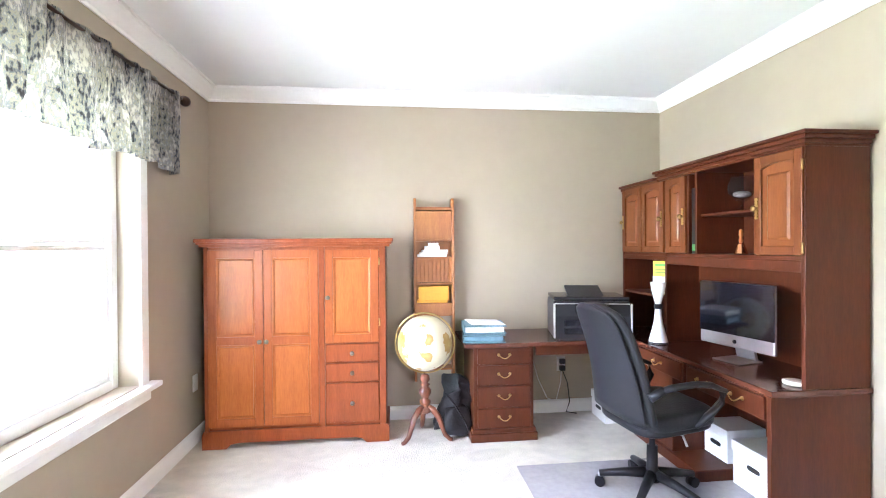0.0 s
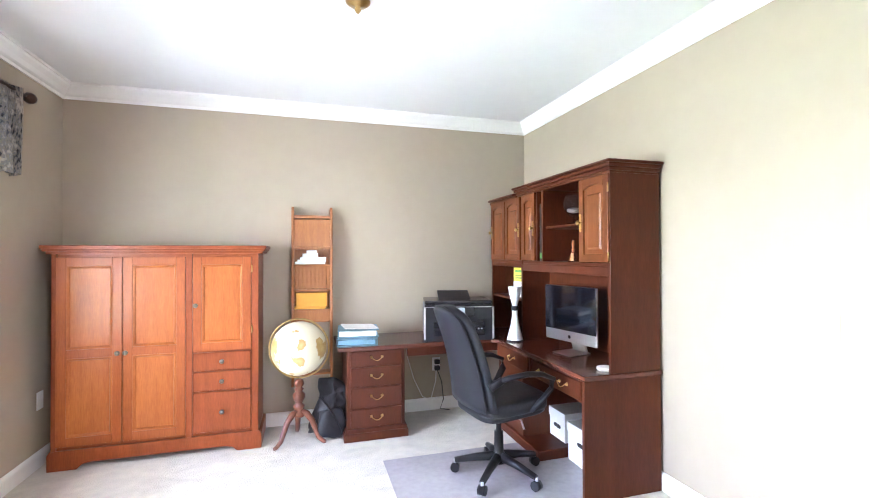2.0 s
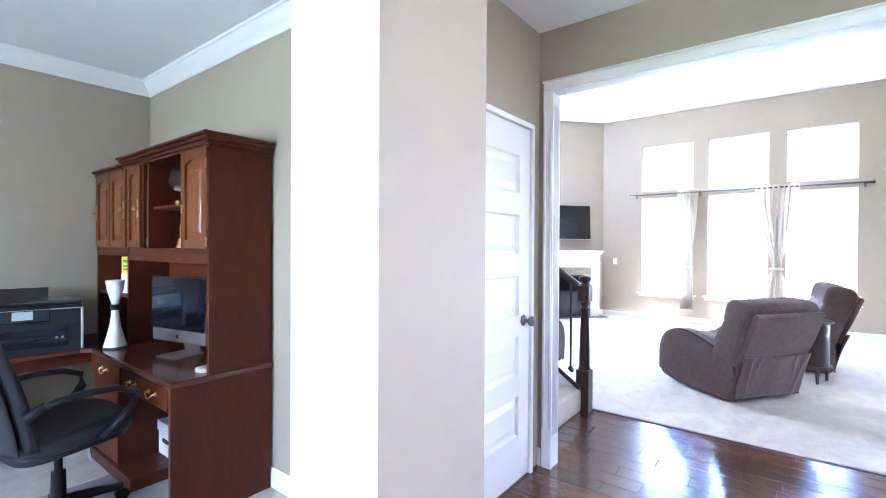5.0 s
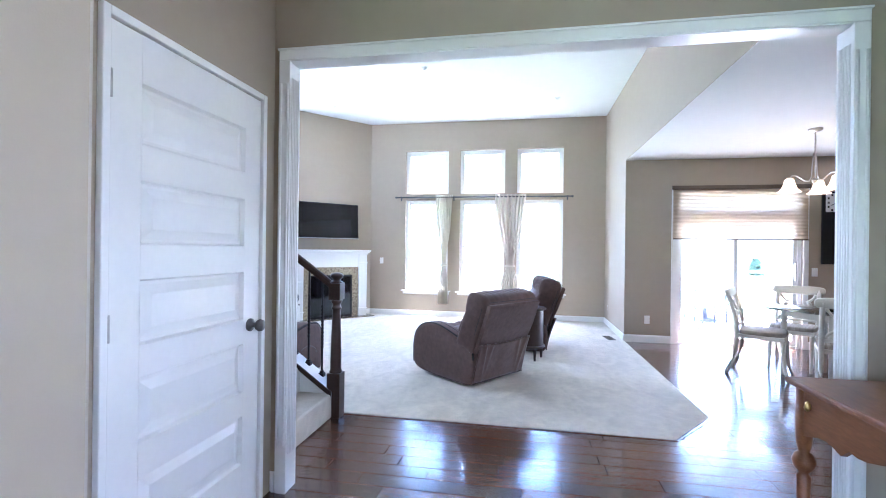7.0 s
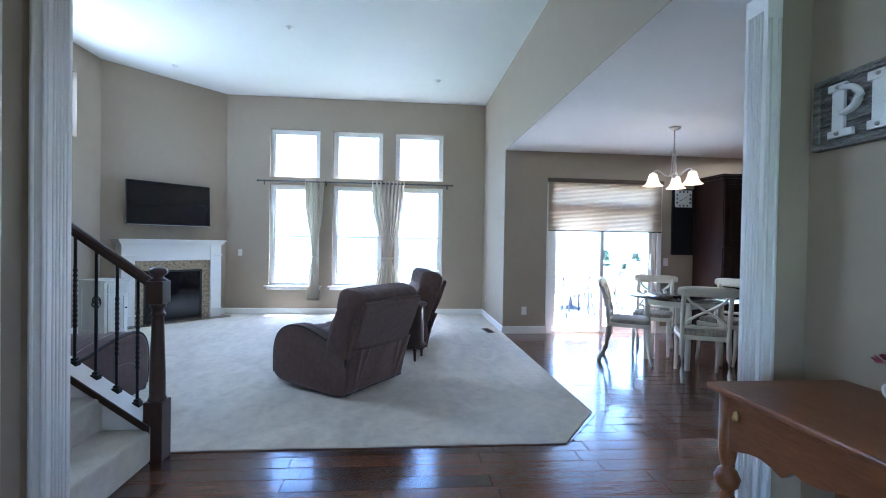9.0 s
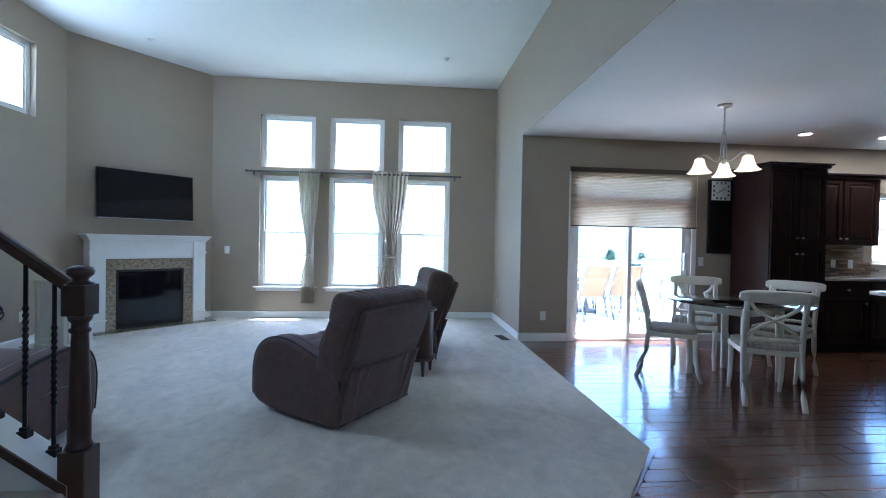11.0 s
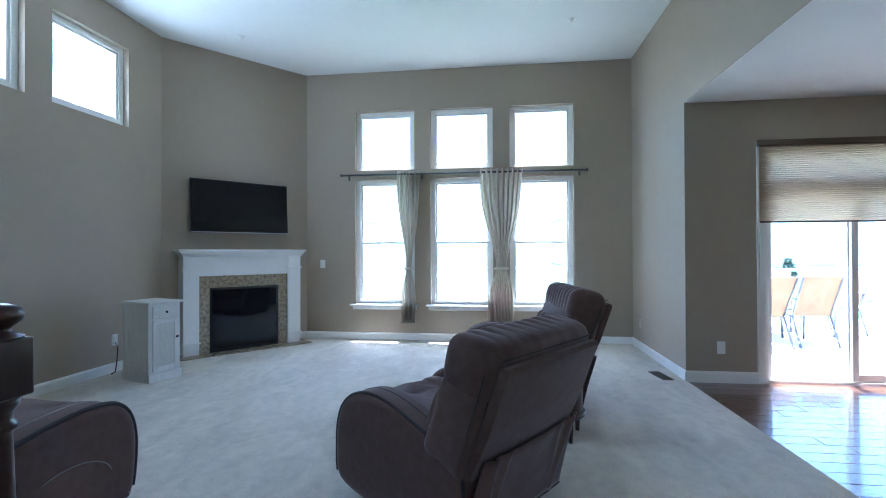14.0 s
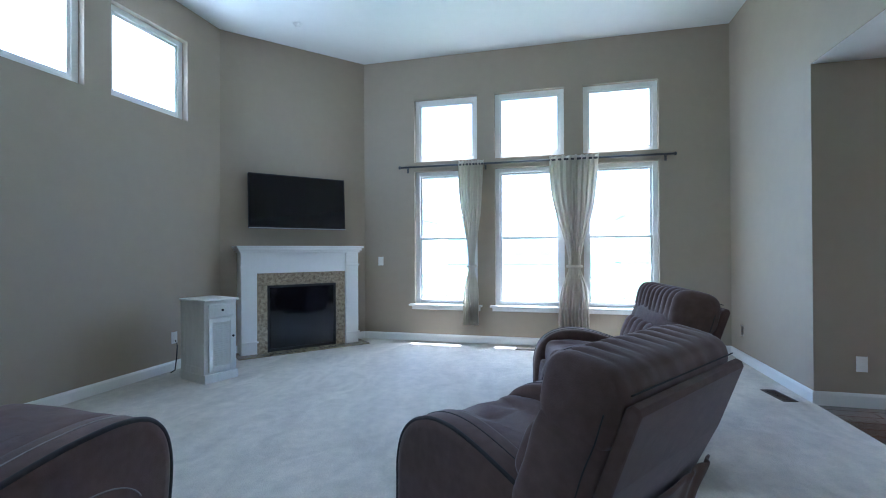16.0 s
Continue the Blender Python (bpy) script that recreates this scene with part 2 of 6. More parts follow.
# ---- structure ----
STUDY_H, LOW_H, HIGH_H = 2.606, 2.65, 3.75
FOYER_H = 2.65
WIN_S = (0.95, 2.74, 0.62, 2.2)
# Unseen foyer window, made up as an opening for the added lamp.
WIN_ADDED = (3.1, 4.1, 0.9, 2.1)
WIN_E = [(1.10, 1.945), (0.02, 0.875), (-1.05, -0.205)]
UP_Z, LOW_Z = (2.37, 3.20), (0.50, 2.245)
WIN_N = [(8.13, 8.97), (9.20, 10.04)]
N_Z = (2.56, 3.39)
DOOR_P = (-4.07, -2.478, 0.0, 2.16)
KWIN = (-7.762, -6.691, 1.05, 2.02)

setting("wall_study_west", pierced("y", 0.46, 0.64, 0.28, 3.86, 0, STUDY_H, [WIN_S]), PAINT, "taupe painted study wall with a wide window")
setting("wall_study_north", boxes((0.46, 4.42, 3.72, 3.86, 0, STUDY_H)), PAINT, "taupe painted study wall")
setting("wall_study_east", prism([(4.30, 3.72), (4.30, 0.93), (3.832, 0.42), (3.8595, 0.32), (4.42, 0.94), (4.42, 3.72)], 0, STUDY_H, "z"), PAINT, "taupe painted study wall with an angled end")
setting("wall_study_south", prism([(3.431, 0.268), (3.859, 0.318), (3.83, 0.425), (3.431, 0.425)], 0, STUDY_H, "z", boxes((0.64, 1.2, 0.27, 0.41, 0, STUDY_H))), PAINT, "taupe wall end beside the study opening")
setting("wall_closet", pierced("x", 0.94, 1.06, 4.42, 5.45, 0, FOYER_H, [(4.46, 5.32, 0, 2.035)]), PAINT, "taupe foyer wall holding the closet door")
setting("wall_opening", pierced("y", 5.45, 5.53, -1.95, 1.06, 0, HIGH_H, [(-1.765, 0.866, 0, 2.295)]), PAINT, "taupe wall with a wide cased opening")
setting("wall_stair", boxes((5.45, 5.62, 1.06, 3.99, 0, HIGH_H)), PAINT, "taupe wall beside the stairs")
setting("wall_foyer_south", pierced("x", -2.07, -1.95, 0.46, 5.62, 0, FOYER_H, [WIN_ADDED]), PAINT, "taupe foyer wall behind the console table")
# The hole in this unseen wall is added to let light in.
setting("wall_foyer_west", pierced("y", 0.46, 0.64, -1.95, 0.28, 0, FOYER_H, [(-0.75, 0.1, 0.2, 2.1)]), PAINT, "unseen taupe front wall of the foyer with an added opening")
setting("wall_family_north", pierced("x", 3.85, 3.99, 5.62, 10.51, 0, HIGH_H, [(a, b, *N_Z) for a, b in WIN_N]), PAINT, "tall taupe wall with small high windows")
setting("wall_family_diagonal", prism([(10.51, 3.85), (11.869, 2.64), (11.992, 2.64), (11.992, 3.99), (10.51, 3.99)], 0, HIGH_H, "z"), PAINT, "taupe corner wall set across the room corner behind the fireplace")
setting("wall_family_east", pierced("y", 11.848, 11.992, -1.79, 2.66, 0, HIGH_H, [(a, b, *z) for a, b in WIN_E for z in (UP_Z, LOW_Z)]), PAINT, "tall taupe window wall with six sashes")
setting("wall_family_south", boxes((10.161, 11.992, -1.93, -1.79, 0, HIGH_H), (5.62, 10.161, -1.93, -1.79, 2.616, HIGH_H)), PAINT, "taupe bulkhead wall stepping down to the breakfast area")
setting("wall_patio", pierced("y", 10.161, 10.305, -8.782, -1.93, 0, LOW_H, [DOOR_P, KWIN]), PAINT, "tan painted breakfast wall with a sliding patio door")
setting("wall_kitchen_south", boxes((5.45, 10.305, -8.925, -8.782, 0, LOW_H)), PAINT, "taupe kitchen wall")
setting("wall_kitchen_west", boxes((5.45, 5.62, -8.782, -2.07, 0, LOW_H)), PAINT, "taupe kitchen wall")

setting("ceiling_study", boxes((0.46, 4.42, 0.28, 3.86, STUDY_H, STUDY_H + 0.1)), CEIL, "white study ceiling")
setting("ceiling_foyer", boxes((0.46, 5.45, -2.07, 0.28, FOYER_H + 0.004, FOYER_H + 0.14), (3.865, 5.45, 0.28, 1.06, FOYER_H + 0.004, FOYER_H + 0.14)), CEIL, "white foyer ceiling")
# Unseen roof added outside to hold sky light back from the front openings.
setting("ceiling_porch", boxes((-2.3, 0.46, -3.2, 4.6, 2.75, 2.95), (-2.3, -2.12, -3.2, 4.6, 2.45, 2.75)), CEIL, "unseen white porch ceiling and beam added to cut sky light")
setting("ceiling_family", boxes((5.45, 11.992, -1.93, 3.99, HIGH_H, HIGH_H + 0.1)), CEIL, "high white family room ceiling")
setting("ceiling_breakfast", boxes((5.45, 10.305, -8.925, -1.795, 2.614, 2.72)), CEIL, "white breakfast area and kitchen ceiling")

setting("floor_study", boxes((0.46, 4.42, 0.34, 3.86, -0.1, 0)), CARPET, "cream carpet in the study")
setting("floor_subfloor", boxes((0.46, 10.305, -8.925, 0.34, -0.2, -0.02), (4.42, 7.4, 0.34, 3.99, -0.2, -0.02)), DARK_WOOD, "dark floor under the boards")
setting("floor_carpet", prism([(6.60, 1.08), (6.60, -1.42), (7.11, -1.81), (10.161, -1.79), (11.848, -1.79), (11.848, 3.99), (5.62, 3.99), (5.62, 1.08)], -0.02, 0.012, "z"), CARPET, "cream wall-to-wall carpet in the family room")


def sweep_trim(name, pts, profile, material, label, closed=False):
    """Moulding along a level polyline; the profile gives (out, up) pairs, out to the left of the line's run."""
    bm = bmesh.new()
    n, rings = len(pts), []
    for i in range(n):
        p = Vector(pts[i])
        a = (p - Vector(pts[i - 1])).normalized() if i or closed else None
        b = (Vector(pts[(i + 1) % n]) - p).normalized() if i < n - 1 or closed else None
        a, b = a or b, b or a
        na, nb = Vector((-a.y, a.x, 0)), Vector((-b.y, b.x, 0))
        m = na + nb
        m = m / max(0.2, m.dot(na))
        rings.append([bm.verts.new(p + m * o + Vector((0, 0, u))) for o, u in profile])
    k = len(profile)
    for i in range(n if closed else n - 1):
        ra, rb = rings[i], rings[(i + 1) % n]
        for j in range(k):
            bm.faces.new((ra[j], rb[j], rb[(j + 1) % k], ra[(j + 1) % k]))
    if not closed:
        bm.faces.new(rings[0][::-1])
        bm.faces.new(rings[-1])
    bmesh.ops.recalc_face_normals(bm, faces=bm.faces)
    return tagged(part(name, bm, material), label, "trim", kind="structure")


CROWN = [(0, 0), (0.012, 0), (0.012, 0.022), (0.03, 0.035), (0.05, 0.06), (0.075, 0.085), (0.082, 0.1), (0.095, 0.1), (0.095, 0.118), (0, 0.118)]
CROWN = [(0.88 * a, 0.88 * b) for a, b in CROWN]
sweep_trim("trim_crown", [(4.30, 0.94, STUDY_H - 0.104), (4.30, 3.72, STUDY_H - 0.104), (0.64, 3.72, STUDY_H - 0.104), (0.64, 0.42, STUDY_H - 0.104)], CROWN, WHITE, "white crown moulding in the study")
BASE = [(0, 0), (0.014, 0), (0.014, 0.085), (0.009, 0.099), (0.004, 0.106), (0, 0.106)]
sweep_trim("baseboard_study", [(4.30, 0.95, 0), (4.30, 3.72, 0), (0.64, 3.72, 0), (0.64, 0.42, 0)], BASE, WHITE, "white baseboard in the study")
sweep_trim("baseboard_foyer", [(5.45, 0.915, 0), (5.45, 0.94, 0), (5.445, 0.94, 0)], BASE, WHITE, "white baseboard by the closet")
sweep_trim("baseboard_family", [(10.161, -2.417, 0.0), (10.161, -1.79, 0.0), (11.848, -1.79, 0.0), (11.848, 2.66, 0.0), (11.56, 2.88, 0.0)], BASE, WHITE, "white baseboard in the family room")
sweep_trim("baseboard_north", [(10.613, 3.70, 0.0), (10.51, 3.85, 0.0), (6.70, 3.85, 0.0)], BASE, WHITE, "white baseboard in the family room")
sweep_trim("baseboard_breakfast", [(10.161, -4.631, 0.0), (10.161, -4.131, 0.0)], BASE, WHITE, "white baseboard in the breakfast area")
sweep_trim("baseboard_hall", [(1.3, -1.95, 0), (5.45, -1.95, 0), (5.45, -1.815, 0)], BASE, WHITE, "white baseboard in the foyer")

# study opening: white jamb boards
setting("trim_study_jamb", prism([(3.364, 0.424), (3.424, 0.264), (3.43, 0.264), (3.43, 0.424)], 0, STUDY_H, "z"), WHITE, "white jamb board at the study opening", "trim")
setting("trim_study_jamb", boxes((1.2, 1.24, 0.25, 0.412, 0, STUDY_H), bev=0.003), WHITE, "white jamb board at the study opening", "trim")


# ---- cased opening to the family room: fluted casing and jambs ----
def casing_upright(name, y0, y1, x0, x1, h, flutes):
    bm = boxes((x0, x1, y0, y1, 0, h), bev=0.003)
    w = y1 - y0
    for i in range(flutes):
        c = y0 + w * (0.2 + 0.6 * i / (flutes - 1))
        tube([(x0, c, 0.25), (x0, c, h - 0.12)], 0.007, 8, bm)
    return setting(name, bm, WHITE, "white casing of the wide opening", "trim")


casing_upright("trim_opening_left", 0.842, 0.905, 5.43, 5.45, 2.282, 2)
casing_upright("trim_opening_right", -1.805, -1.742, 5.43, 5.45, 2.282, 2)
setting("trim_opening_head", boxes((5.43, 5.45, -1.805, 0.905, 2.283, 2.335), (5.424, 5.45, -1.812, 0.912, 2.336, 2.346), bev=0.003), WHITE, "white head casing of the wide opening", "trim")


def fluted_jamb(y0, y1, face):
    bm = boxes((5.434, 5.548, y0, y1, 0, 2.276), bev=0.002)
    for i in range(5):
        x = 5.46 + i * 0.0165
        tube([(x, face, 0.2), (x, face, 2.2)], 0.005, 8, bm)
    return setting("trim_opening_jamb", bm, WHITE, "white fluted jamb lining of the wide opening", "trim")


fluted_jamb(0.846, 0.866, 0.846)
fluted_jamb(-1.765, -1.745, -1.745)
setting("trim_opening_soffit", boxes((5.434, 5.548, -1.765, 0.866, 2.277, 2.295)), WHITE, "white head lining of the wide opening", "trim")

# ---- closet door ----
def closet_door():
    d = tagged(thing("door_1", "white five-panel closet door with a dark pewter knob, closed", "door", pose(4.46, 0.93, 0)), kind="structure")
    w, h, ft = 0.86, 2.03, 0.135
    zs = [(0.265, 0.493), (0.608, 0.838), (0.951, 1.18), (1.301, 1.525), (1.651, 1.862)]
    bm = boxes((0.012, ft, 0.0, 0.035, 0.012, h), (w - ft, w - 0.012, 0.0, 0.035, 0.012, h), bev=0.002)
    edges = [0.012] + [v for a in zs for v in a] + [h]
    for a, b in zip(edges[::2], edges[1::2]):
        box(bm, ft, w - ft, 0.0, 0.035, a, b)
    part("stiles_and_rails", bm, WHITE, d)
    for a, b in zs:
        bm = bmesh.new()
        o = [(ft, a), (w - ft, a), (w - ft, b), (ft, b)]
        rings = []
        for inset, y in ((0, 0.0), (0.008, 0.018), (0.02, 0.018), (0.055, 0.004)):
            rings.append([bm.verts.new((x + (inset if x < w / 2 else -inset), y, z + (inset if z == a else -inset))) for x, z in o])
        for r, q in zip(rings, rings[1:]):
            for i in range(4):
                bm.faces.new((r[i], r[(i + 1) % 4], q[(i + 1) % 4], q[i]))
        bm.faces.new(rings[-1])
        bmesh.ops.recalc_face_normals(bm, faces=bm.faces)
        part("panel", bm, WHITE, d)
    knob = part("knob", lathe([(0.031, 0), (0.031, 0.008), (0.012, 0.014), (0.011, 0.035), (0.024, 0.042), (0.03, 0.055), (0.026, 0.068), (0.0, 0.072)], 24), PEWTER, d, "dark pewter knob")
    knob.matrix_basis = pose(0.775, 0.0, 0.92, 90, 0, 0)
    for z in (0.25, 1.03, 1.82):
        part("hinge", tube([(0.006, -0.006, z - 0.045), (0.006, -0.006, z + 0.045)], 0.007, 10), NICKEL, d, "nickel hinge")


closet_door()
setting("trim_closet_casing", boxes((4.432, 4.46, 0.915, 0.94, 0, 2.065), (5.315, 5.345, 0.915, 0.94, 0, 2.065), (4.46, 5.315, 0.915, 0.94, 2.035, 2.065), bev=0.004), WHITE, "white casing round the closet door", "trim")
setting("wall_closet_back", boxes((4.42, 5.45, 1.55, 1.6, 0, 2.65)), PAINT, "taupe closet back wall")

# ---- windows ----
PANE = glass("window_glass")


def sash_window(name, m, w, h, rail=None, frame_w=0.055, stool=False, label="white double-hung window", depth=0.07):
    """Window in the plane y = 0 of its own, x along its width, z up; inside is towards -y."""
    win = tagged(thing(name, label, "window", m), kind="structure")
    part("window_frame", boxes((0, frame_w, -depth / 2, depth / 2, 0, h), (w - frame_w, w, -depth / 2, depth / 2, 0, h), (frame_w, w - frame_w, -depth / 2, depth / 2, 0, frame_w), (frame_w, w - frame_w, -depth / 2, depth / 2, h - frame_w, h), bev=0.004), WHITE, win)
    spans = [(frame_w, h - frame_w)] if rail is None else [(frame_w, rail), (rail, h - frame_w)]
    for i, (a, b) in enumerate(spans):
        y = 0.012 if i else -0.012
        s = 0.028
        sash = part("sash", boxes((frame_w, frame_w + s, y - 0.011, y + 0.011, a, b), (w - frame_w - s, w - frame_w, y - 0.011, y + 0.011, a, b), (frame_w + s, w - frame_w - s, y - 0.011, y + 0.011, a, a + s), (frame_w + s, w - frame_w - s, y - 0.011, y + 0.011, b - s, b), bev=0.003), WHITE, win)
        p = part("pane", boxes((frame_w + s - 0.004, w - frame_w - s + 0.004, y - 0.002, y + 0.002, a + s - 0.004, b - s + 0.004)), PANE, sash, "clear glass pane")
        p.visible_shadow = False
    if stool:
        part("window_sill", boxes((-0.06, w + 0.06, -0.19, 0.03, -0.022, 0.0), (-0.035, w + 0.035, -0.125, -0.108, -0.075, -0.022), bev=0.005), WHITE, win)
    return win


for i, (a, b) in enumerate(WIN_E):
    # inside lies towards -x: turn the window so that its -y looks that way
    sash_window("window_upper", pose(11.951, b, UP_Z[0], 0, 0, -90), b - a, UP_Z[1] - UP_Z[0], label="white fixed transom window over the sash window")
    sash_window("window_lower", pose(11.951, b, LOW_Z[0], 0, 0, -90), b - a, LOW_Z[1] - LOW_Z[0], rail=0.87, stool=True, label="white double-hung window with a painted stool")
for a, b in WIN_N:
    sash_window("window_high", pose(a, 3.95, N_Z[0]), b - a, N_Z[1] - N_Z[0], label="small white fixed window set high in the wall")
sash_window("window_study", pose(0.50, WIN_S[0], WIN_S[2], 0, 0, 90), (WIN_S[1] - WIN_S[0]), WIN_S[3] - WIN_S[2], rail=0.78, label="wide white study window with a deep stool")
setting("trim_study_window", boxes((0.64, 0.658, WIN_S[1], WIN_S[1] + 0.075, 0.60, 2.275), (0.64, 0.658, WIN_S[0] - 0.075, WIN_S[0], 0.60, 2.275), (0.64, 0.658, WIN_S[0], WIN_S[1], 2.2, 2.275), bev=0.004), WHITE, "white casing of the study window", "trim")
setting("trim_study_stool", boxes((0.50, 0.70, WIN_S[0] - 0.12, WIN_S[1] + 0.14, 0.585, 0.615), (0.64, 0.66, WIN_S[0] - 0.08, WIN_S[1] + 0.09, 0.52, 0.585), bev=0.006), WHITE, "white stool and apron under the study window", "trim")
sash_window("window_kitchen", pose(10.264, KWIN[1], KWIN[2], 0, 0, -90), KWIN[1] - KWIN[0], KWIN[3] - KWIN[2], rail=0.5, label="white kitchen window over the counter")

# Unseen window added round the south foyer lamp.
sash_window("window_foyer", pose(WIN_ADDED[1], -2.02, WIN_ADDED[2], 0, 0, 180), WIN_ADDED[1] - WIN_ADDED[0], WIN_ADDED[3] - WIN_ADDED[2], rail=0.6, label="unseen white sash window added to light the foyer")

# ---- patio door with its casing ----
def patio_door():
    y0, y1, _, h = DOOR_P
    d = tagged(thing("door_patio", "white sliding patio door with two tall glass panels, closed", "door", pose(10.233, y1, 0, 0, 0, -90)), kind="structure")
    w = y1 - y0
    part("door_frame", boxes((0, 0.045, -0.05, 0.05, 0, h), (w - 0.045, w, -0.05, 0.05, 0, h), (0.045, w - 0.045, -0.05, 0.05, h - 0.045, h), (0.045, w - 0.045, -0.05, 0.05, 0, 0.03), bev=0.003), WHITE, d)
    part("transom_rail", boxes((0.045, w - 0.045, -0.04, 0.04, 1.80, 1.88), bev=0.003), WHITE, d)
    for x0, x1, y in ((0.045, 0.80, 0.018), (0.755, w - 0.045, -0.018)):
        s = part("door_panel", boxes((x0, x0 + 0.055, y - 0.018, y + 0.018, 0.03, 1.80), (x1 - 0.055, x1, y - 0.018, y + 0.018, 0.03, 1.80), (x0 + 0.055, x1 - 0.055, y - 0.018, y + 0.018, 0.03, 0.10), (x0 + 0.055, x1 - 0.055, y - 0.018, y + 0.018, 1.74, 1.80), bev=0.003), WHITE, d)
        p = part("pane", boxes((x0 + 0.05, x1 - 0.05, y - 0.003, y + 0.003, 0.095, 1.745)), PANE, s, "clear glass pane")
        p.visible_shadow = False
    p = part("pane", boxes((0.045, w - 0.045, -0.003, 0.003, 1.88, h - 0.045)), PANE, d, "clear transom pane")
    p.visible_shadow = False
    part("handle", boxes((w - 0.085, w - 0.06, -0.075, -0.04, 0.93, 1.16), bev=0.006), WHITE, d)
    return d


patio_door()
setting("trim_patio", boxes((10.142, 10.161, -2.478, -2.412, 0, 2.225), (10.142, 10.161, -4.136, -4.07, 0, 2.225), (10.142, 10.161, -4.07, -2.478, 2.16, 2.225), bev=0.004), WHITE, "white casing of the patio door", "trim")

SHADE = mat("woven_shade_cloth", (0.30, 0.22, 0.15), 0.9, scale=5, stretch=(1, 1.2, 40), col2=(0.60, 0.50, 0.38), bump=0.2, bscale=40)


def see_through(m, col, share):
    """Cloth that lets some light through."""
    nt = m.node_tree
    tr, mx = nt.nodes.new("ShaderNodeBsdfTranslucent"), nt.nodes.new("ShaderNodeMixShader")
    tr.inputs[0].default_value, mx.inputs[0].default_value = (*col, 1), share
    nt.links.new(nt.nodes["Principled BSDF"].outputs[0], mx.inputs[1])
    nt.links.new(tr.outputs[0], mx.inputs[2])
    nt.links.new(mx.outputs[0], nt.nodes["Material Output"].inputs[0])


see_through(SHADE, (0.66, 0.52, 0.36), 0.42)


def roller_shade():
    s = thing("roller_shade", "beige pleated shade half lowered over the patio door", "window shade", pose(10.13, 0, 0))
    bm, n = bmesh.new(), 72
    rows = [[bm.verts.new((0.002 + 0.007 * (i % 2), y, 1.49 + 0.69 * i / n)) for y in (-4.121, -2.427)] for i in range(n + 1)]
    for a, b in zip(rows, rows[1:]):
        bm.faces.new((a[0], a[1], b[1], b[0]))
    part("cloth", bm, SHADE, s, "fine horizontal pleats")
    part("head_rail", boxes((-0.02, 0.012, -4.141, -2.407, 2.18, 2.235), bev=0.004), mat("bronze_head_rail", (0.12, 0.09, 0.06), 0.5), s, "bronze head rail")
    part("hem_bar", boxes((-0.006, 0.006, -4.121, -2.427, 1.478, 1.493), bev=0.002), DARK_WOOD, s, "dark hem bar")
    part("pull_cord", tube([(-0.01, -2.417, 2.2), (-0.012, -2.415, 1.5), (-0.01, -2.417, 0.85)], 0.003, 6), CREAM_PAINT, s)


roller_shade()

# ---- carpeted stairs beside the hall ----
def staircase():
    st = tagged(thing("staircase", "carpeted stairs with white stringer and dark handrail", "stairs", pose(0, 0, 0)), kind="structure")
    rise, run, n, y0 = 0.187, 0.265, 10, 1.075
    for i in range(n):
        y, z = y0 + i * run, (i + 1) * rise
        part("step", boxes((5.62, 6.50, y - 0.02, y + run + 0.004, z - 0.2 if i else 0.0, z), bev=0.018, seg=3), CARPET, st, "cream carpeted step")
    slope = rise / run
    a, b = y0 - 0.02, y0 + n * run
    part("stringer", prism([(a, 0.0), (b, 0.0), (b, (b - a) * slope + 0.17), (a, 0.17)], 6.50, 6.58, "x"), WHITE, st, "white painted stringer")
    part("stringer_cap", prism([(a, 0.17), (b, (b - a) * slope + 0.17), (b, (b - a) * slope + 0.205), (a, 0.205)], 6.475, 6.63, "x", bev=0.004), WHITE, st, "wide white painted cap")
    part("cap_edge", prism([(a, 0.165), (b, (b - a) * slope + 0.165), (b, (b - a) * slope + 0.208), (a, 0.208)], 6.462, 6.4745, "x", bev=0.003), DARK_WOOD, st, "dark stained edge strip")
    # handrail follows the slope
    r0, r1 = Vector((6.585, 1.09, 1.0)), Vector((6.585, b, 1.0 + (b - 1.09) * slope))
    bm = bmesh.new()
    prof = [(-0.032, -0.03), (0.032, -0.03), (0.034, -0.005), (0.026, 0.018), (0.01, 0.028), (-0.01, 0.028), (-0.026, 0.018), (-0.034, -0.005)]
    rings = [[bm.verts.new(p + Vector((u, 0, v))) for u, v in prof] for p in (r0, r1)]
    for j in range(8):
        bm.faces.new((rings[0][j], rings[0][(j + 1) % 8], rings[1][(j + 1) % 8], rings[1][j]))
    bm.faces.new(rings[0])
    bm.faces.new(rings[1][::-1])
    bmesh.ops.recalc_face_normals(bm, faces=bm.faces)
    part("handrail", bm, DARK_WOOD, st, "dark stained handrail")
    k = 0
    while True:
        y = 1.185 + k * 0.115
        if y > b - 0.05:
            break
        zb, zt = 0.205 + (y - a) * slope, 0.985 + (y - 1.09) * slope
        bal = part("baluster", tube([(6.585, y, zb), (6.585, y, zt)], 0.0088, 8), IRON, st, "black wrought-iron baluster")
        part("shoe", boxes((6.563, 6.607, y - 0.022, y + 0.022, zb - 0.014, zb + 0.018), (6.570, 6.600, y - 0.015, y + 0.015, zb + 0.016, zb + 0.034), bev=0.005), IRON, bal)
        if k % 4 == 2:
            bm = bmesh.new()
            zc = (zb + zt) / 2 + 0.06
            for q in range(4):
                tube([(6.585 + 0.024 * math.sin(math.pi * s / 10) * math.cos(q * 1.57 + s * 0.25), y + 0.024 * math.sin(math.pi * s / 10) * math.sin(q * 1.57 + s * 0.25), zc - 0.04 + 0.008 * s) for s in range(11)], 0.0035, 6, bm)
            part("basket", bm, IRON, bal)
        else:
            bm = bmesh.new()
